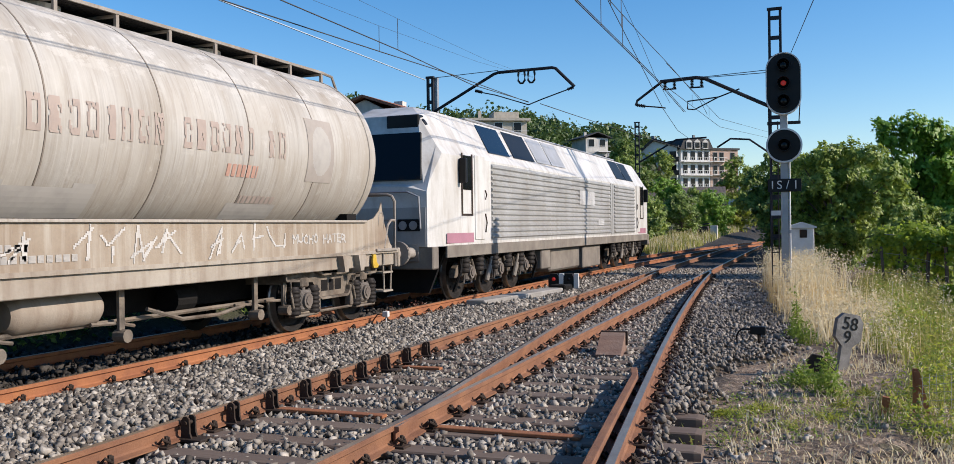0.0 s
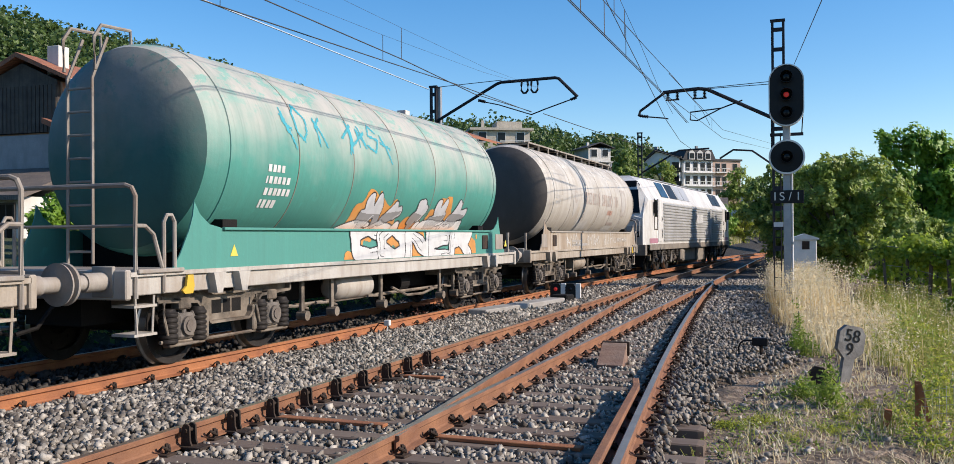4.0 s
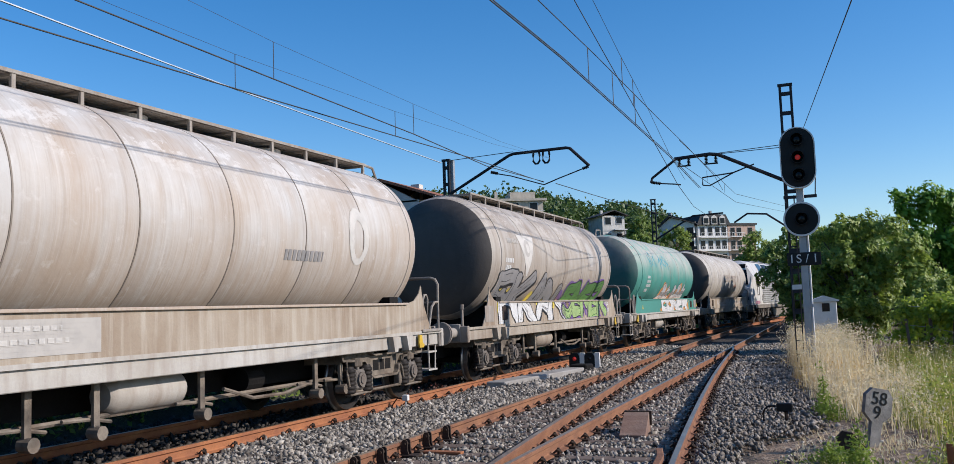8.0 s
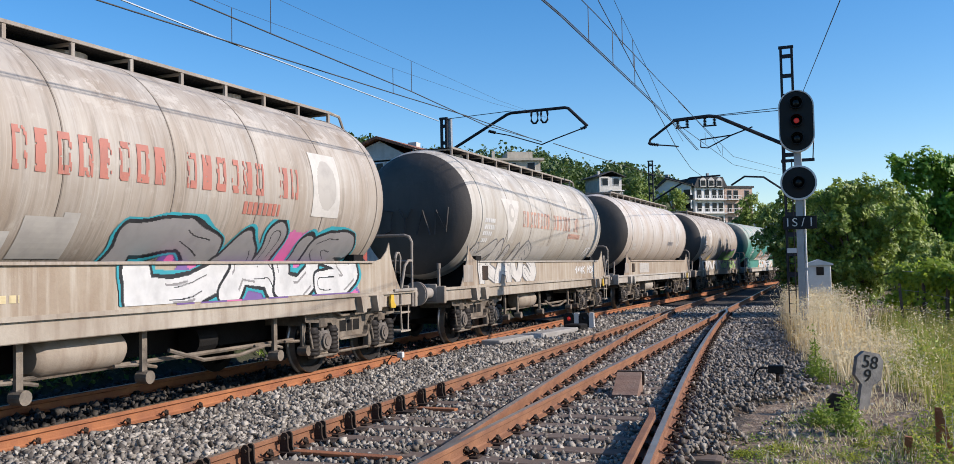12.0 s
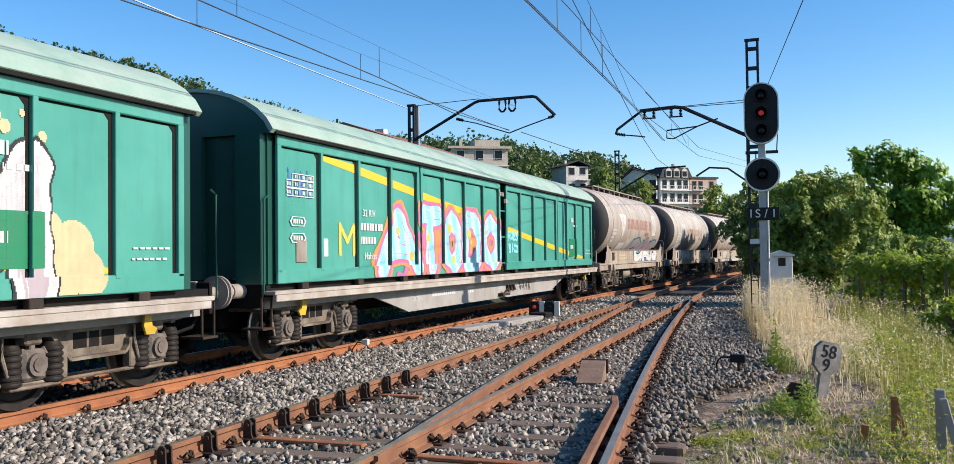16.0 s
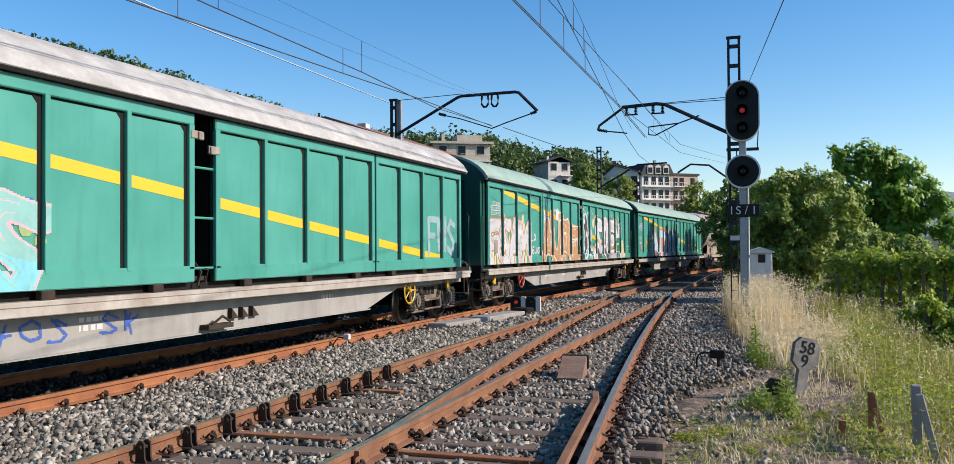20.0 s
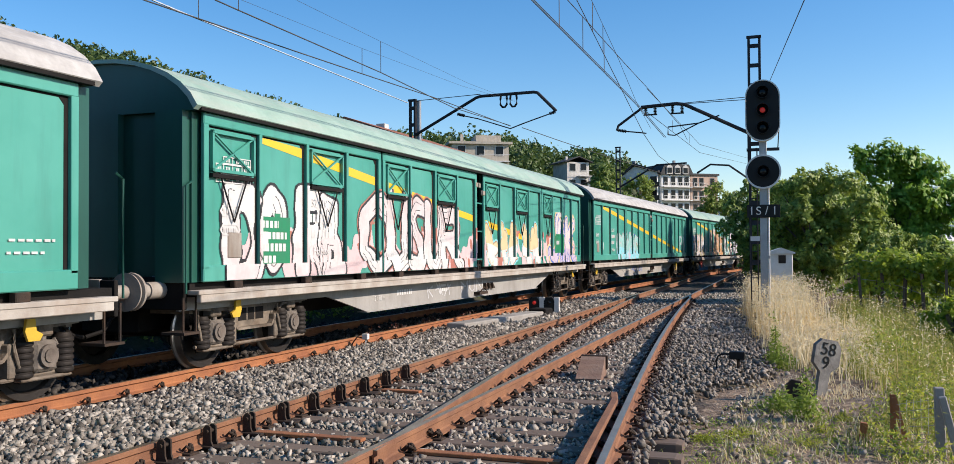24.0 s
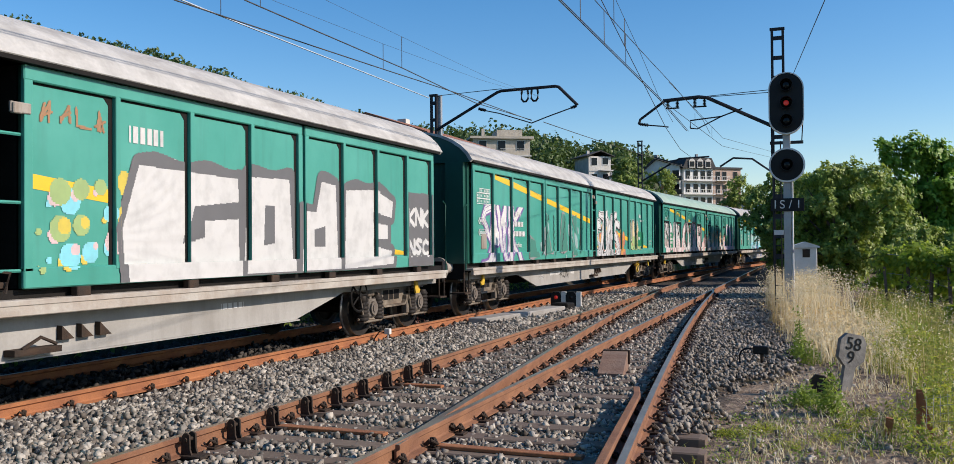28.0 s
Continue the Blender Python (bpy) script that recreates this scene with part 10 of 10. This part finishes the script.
def apartment_house():
    """White block of flats with balconies and a dark roof, a salmon flank behind."""
    a = tagged(empty("apartment_house", pose(-32.9, 197.5, 8.9, 0, 0, -4)), "white gabled apartment wing with a steep dark slate roof", "building")
    part("gable_block", Shape().slab([(-8.4, -8), (1.9, -8), (1.9, 9.3), (-3.1, 10.9), (-8.4, 6.6)], "y", 0, 13), "plaster_bright", a, "white gabled wall")
    part("roof", Shape().slab([(-9.0, 6.2), (-3.1, 11.0), (2.4, 9.3), (2.4, 9.7), (-3.1, 11.5), (-9.0, 6.7)], "y", -0.7, 13.5), "slate", a, "dark slate roof")
    for x, z in ((-6.6, 3.0), (-5.3, 3.0), (-3.2, 2.2), (-3.2, 5.6), (-0.6, 5.6), (-0.6, 2.2)):
        window_on(a, x, 0, z, 0.9, 1.2, "y", "plaster_grey", False)
    for z in (0.4, 3.3, 6.2):
        part("balcony", Shape().box(0.2, 2.6, -1.0, 0.0, z, z + 0.18).box(0.2, 2.6, -1.05, -0.98, z + 0.18, z + 1.0), "boards_dark", a, "dark balcony")
        window_on(a, 1.1, 0, z + 0.3, 1.3, 1.9, "y", "boards_dark", False)
    part("chimney", Shape().box(-4.6, -3.9, 4, 4.8, 10, 12.4), "plaster_grey", a)
    h = tagged(empty("apartment_house", pose(-30.2, 198.2, 8.9, 0, 0, 40)), "white block of flats with balconies, dormers and dark roof", "building")
    house_box(h, "wall", 0, 7.2, 0, 11, -8, 9.0, "plaster_bright", "sunlit white wall")
    part("roof", Shape().slab([(-0.6, 8.9), (0.5, 11.2), (6.6, 11.2), (7.8, 8.9)], "y", -0.6, 11.6), "slate", h, "dark mansard roof")
    for i in range(3):
        part("dormer", Shape().slab([(0.9 + 2.0 * i, 9.0), (2.3 + 2.0 * i, 9.0), (2.3 + 2.0 * i, 10.6), (1.6 + 2.0 * i, 11.1), (0.9 + 2.0 * i, 10.6)], "y", -0.8, 1.5), "plaster_white", h, "white dormer")
        window_on(h, 1.6 + 2.0 * i, -0.8, 9.3, 0.9, 1.0, "y", "boards_dark", False)
    for z in (-2.6, 0.4, 3.3, 6.2):
        for x in (1.0, 2.9, 4.7, 6.3):
            window_on(h, x, 0, z + 0.5, 1.0, 1.7, "y", "plaster_grey", False)
        part("balcony", Shape().box(0, 7.2, -1.1, 0, z - 0.1, z + 0.08).box(0, 7.2, -1.15, -1.08, z + 0.92, z + 1.0), "white_paint", h, "white balcony")
        for i in range(13):
            part("baluster", Shape().box(0.1 + 0.57 * i, 0.17 + 0.57 * i, -1.13, -1.09, z + 0.08, z + 0.92), "white_paint", h)
    part("chimney", Shape().box(6.2, 6.7, 5, 5.5, 11, 12.6), "plaster_grey", h)
    g = tagged(empty("apartment_house", pose(-24.6, 202.9, 8.9, 0, 0, 40)), "salmon block of flats with small balconies", "building")
    house_box(g, "wall", 0, 7.0, 0, 11, -8, 8.9, "plaster_salmon")
    part("roof", Shape().box(-0.2, 7.3, -0.3, 11.3, 8.9, 9.3), "slate", g)
    for z in (-2.6, 0.4, 3.3, 6.2):
        part("balcony", Shape().box(0.3, 3.6, -1.0, 0, z, z + 0.18).box(0.3, 3.6, -1.05, -0.98, z + 0.9, z + 1.0), "white_paint", g)
        for x in (1.2, 2.8, 5.6):
            window_on(g, x, 0, z + 0.4, 1.0, 1.7, "y", "plaster_grey", False)
        for i in range(6):
            part("baluster", Shape().box(0.35 + 0.63 * i, 0.42 + 0.63 * i, -1.03, -0.99, z + 0.18, z + 0.9), "white_paint", g)
    # low house with a broad brown roof before the flats
    r = tagged(empty("house", pose(-17.7, 118.0, 2.0, 0, 0, 8)), "low house with a broad brown tile roof", "house")
    house_box(r, "wall", -5.2, 4.6, 0, 8, -6, 2.0, "plaster_white")
    gable_roof(r, -5.2, 4.6, 0, 8, 2.0, 2.3, "roof_old", 0.7, "x", "broad brown tile roof")
    part("pillar", Shape().box(5.5, 6.2, -1, -0.2, -6, 2.7), "plaster_white", r)
    window_on(r, -3, 0, 0.6, 1.2, 1.2, "y")
    t = tagged(empty("transformer_hut", pose(-9.9, 84.0, -0.4, 0, 0, 4)), "small dark hut with a white cabinet beside the track", "hut")
    part("hut", Shape().box(-2.0, -0.6, 0, 2.2, 0, 1.75, bev=0.03), "boards_dark", t)
    part("roof", Shape().slab([(-2.15, 1.75), (-0.45, 1.95), (-0.45, 2.05), (-2.15, 1.85)], "y", -0.2, 2.4), "slate", t)
    part("cabinet", Shape().box(-0.35, 0.25, -0.4, 0.4, 0, 1.8, bev=0.02), "white_paint", t, "white cabinet")


apartment_house()
villa("villa", -45.0, 124.0, 11.6, 8.4, 7, 2, "plaster_sand", "plaster_sand", "pale sandstone villa with flat roof on the hillside", 30, "flat", 3)
villa("villa", -39.3, 160.0, 12.0, 4.4, 6, 2, "plaster_white", "slate", "white house with dark roof on the hillside", 40, "gable", 2)
villa("villa", -34.8, 158.0, 10.6, 4.6, 7, 1, "plaster_white", "slate", "small white house with dark roof on the hillside", 26, "gable", 2)


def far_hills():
    """Ridge on the horizon across the valley, with blue haze put into its colour."""
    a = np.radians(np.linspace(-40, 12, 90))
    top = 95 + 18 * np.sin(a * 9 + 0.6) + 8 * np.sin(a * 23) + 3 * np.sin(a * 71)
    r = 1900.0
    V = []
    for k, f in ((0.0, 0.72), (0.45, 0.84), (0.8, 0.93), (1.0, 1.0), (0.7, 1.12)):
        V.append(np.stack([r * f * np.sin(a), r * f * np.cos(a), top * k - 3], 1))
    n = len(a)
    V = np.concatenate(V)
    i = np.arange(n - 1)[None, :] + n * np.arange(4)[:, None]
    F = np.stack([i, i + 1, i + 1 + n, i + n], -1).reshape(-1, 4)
    stuff("backdrop", fast_mesh("backdrop", V, F), "hill_blue", "wooded ridge across the valley, haze tinted into its colour", "hill", "structure")


# distance haze mixed into the ridge's base colour
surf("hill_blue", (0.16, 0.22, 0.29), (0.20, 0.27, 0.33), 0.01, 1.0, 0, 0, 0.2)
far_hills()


def far_woods():
    """Trees covering the hill, in uneven crowns of leaf clumps."""
    r = np.random.default_rng(21)
    V, F, n = [], [], 0
    trees = []
    while len(trees) < 2000:
        be, d = r.uniform(7.5, 72), 100 + 175 * r.uniform() ** 0.8
        x, y = -d * math.sin(radians(be)), d * math.cos(radians(be))
        if (be < 11 and d < 200) or (be < 12.0 and d < 215) or (be < 16.5 and d < 152):
            continue
        if any(abs(x - vx) < 8 and -16 < y - vy < 9 for vx, vy in ((-45.6, 124), (-39.9, 160), (-34.8, 158), (-29, 197), (-24, 203))):
            continue
        trees.append((x, y, float(land(x, y)), r.uniform(1.8, 3.6)))
    for x, y, z, rad in trees:
        k = int(170 + 70 * r.uniform())
        bl = [(x + r.normal(0, rad * 0.35), y + r.normal(0, rad * 0.35), z + rad * r.uniform(0.5, 1.5), rad * r.uniform(0.5, 0.85), r.uniform(0.9, 1.3)) for _ in range(4)]
        P, d = crown_points(k, bl, r, 0.8)
        v, f = leaf_cards(P, d, 0.46, r, slim=0.7)
        V.append(v)
        F.append(f + n)
        n += len(v)
    stuff("far_woods", fast_mesh("far_woods", np.concatenate(V), np.concatenate(F)), "leaf_wood", "dense green woods covering the hill", "trees")


far_woods()


# ---- what moves ----
def offsets():
    """Way from the coupling behind the locomotive to each vehicle's centre."""
    out, back = [], 0.0
    for ob, kind, k in WAGONS:
        if kind == "loco":
            out.append((ob, LL / 2, 6.6))
        elif kind == "tank":
            out.append((ob, -(back + LT / 2), 4.4))
            back += LT
        else:
            out.append((ob, -(back + LH / 2), 8.35))
            back += LH
    return out


def travelled(t):
    i = min(int(t), 27)
    u = t - i
    p = [TRAVEL[max(0, min(28, j))] for j in (i - 1, i, i + 1, i + 2)]
    if i == 0:
        p[0] = 2 * p[1] - p[2]
    if i == 27:
        p[3] = 2 * p[2] - p[1]
    return 0.5 * (2 * p[1] + (p[2] - p[0]) * u + (2 * p[0] - 5 * p[1] + 4 * p[2] - p[3]) * u * u + (3 * p[1] - p[0] - 3 * p[2] + p[3]) * u ** 3)


def motions():
    for ob, off, half in offsets():
        walk(ob, [(t, rest_pose(TRAVEL[t] + off, half)) for t in range(29)])
    # wheels roll: a row every two frames keeps each turn under ninety degrees
    for ob, y in WHEELSETS:
        r = ob.location.z
        rows = [(k / 15, pose(0, y, r, -math.degrees((travelled(k / 15) - TRAVEL[0]) / r))) for k in range(421)]
        walk(ob, rows)


motions()
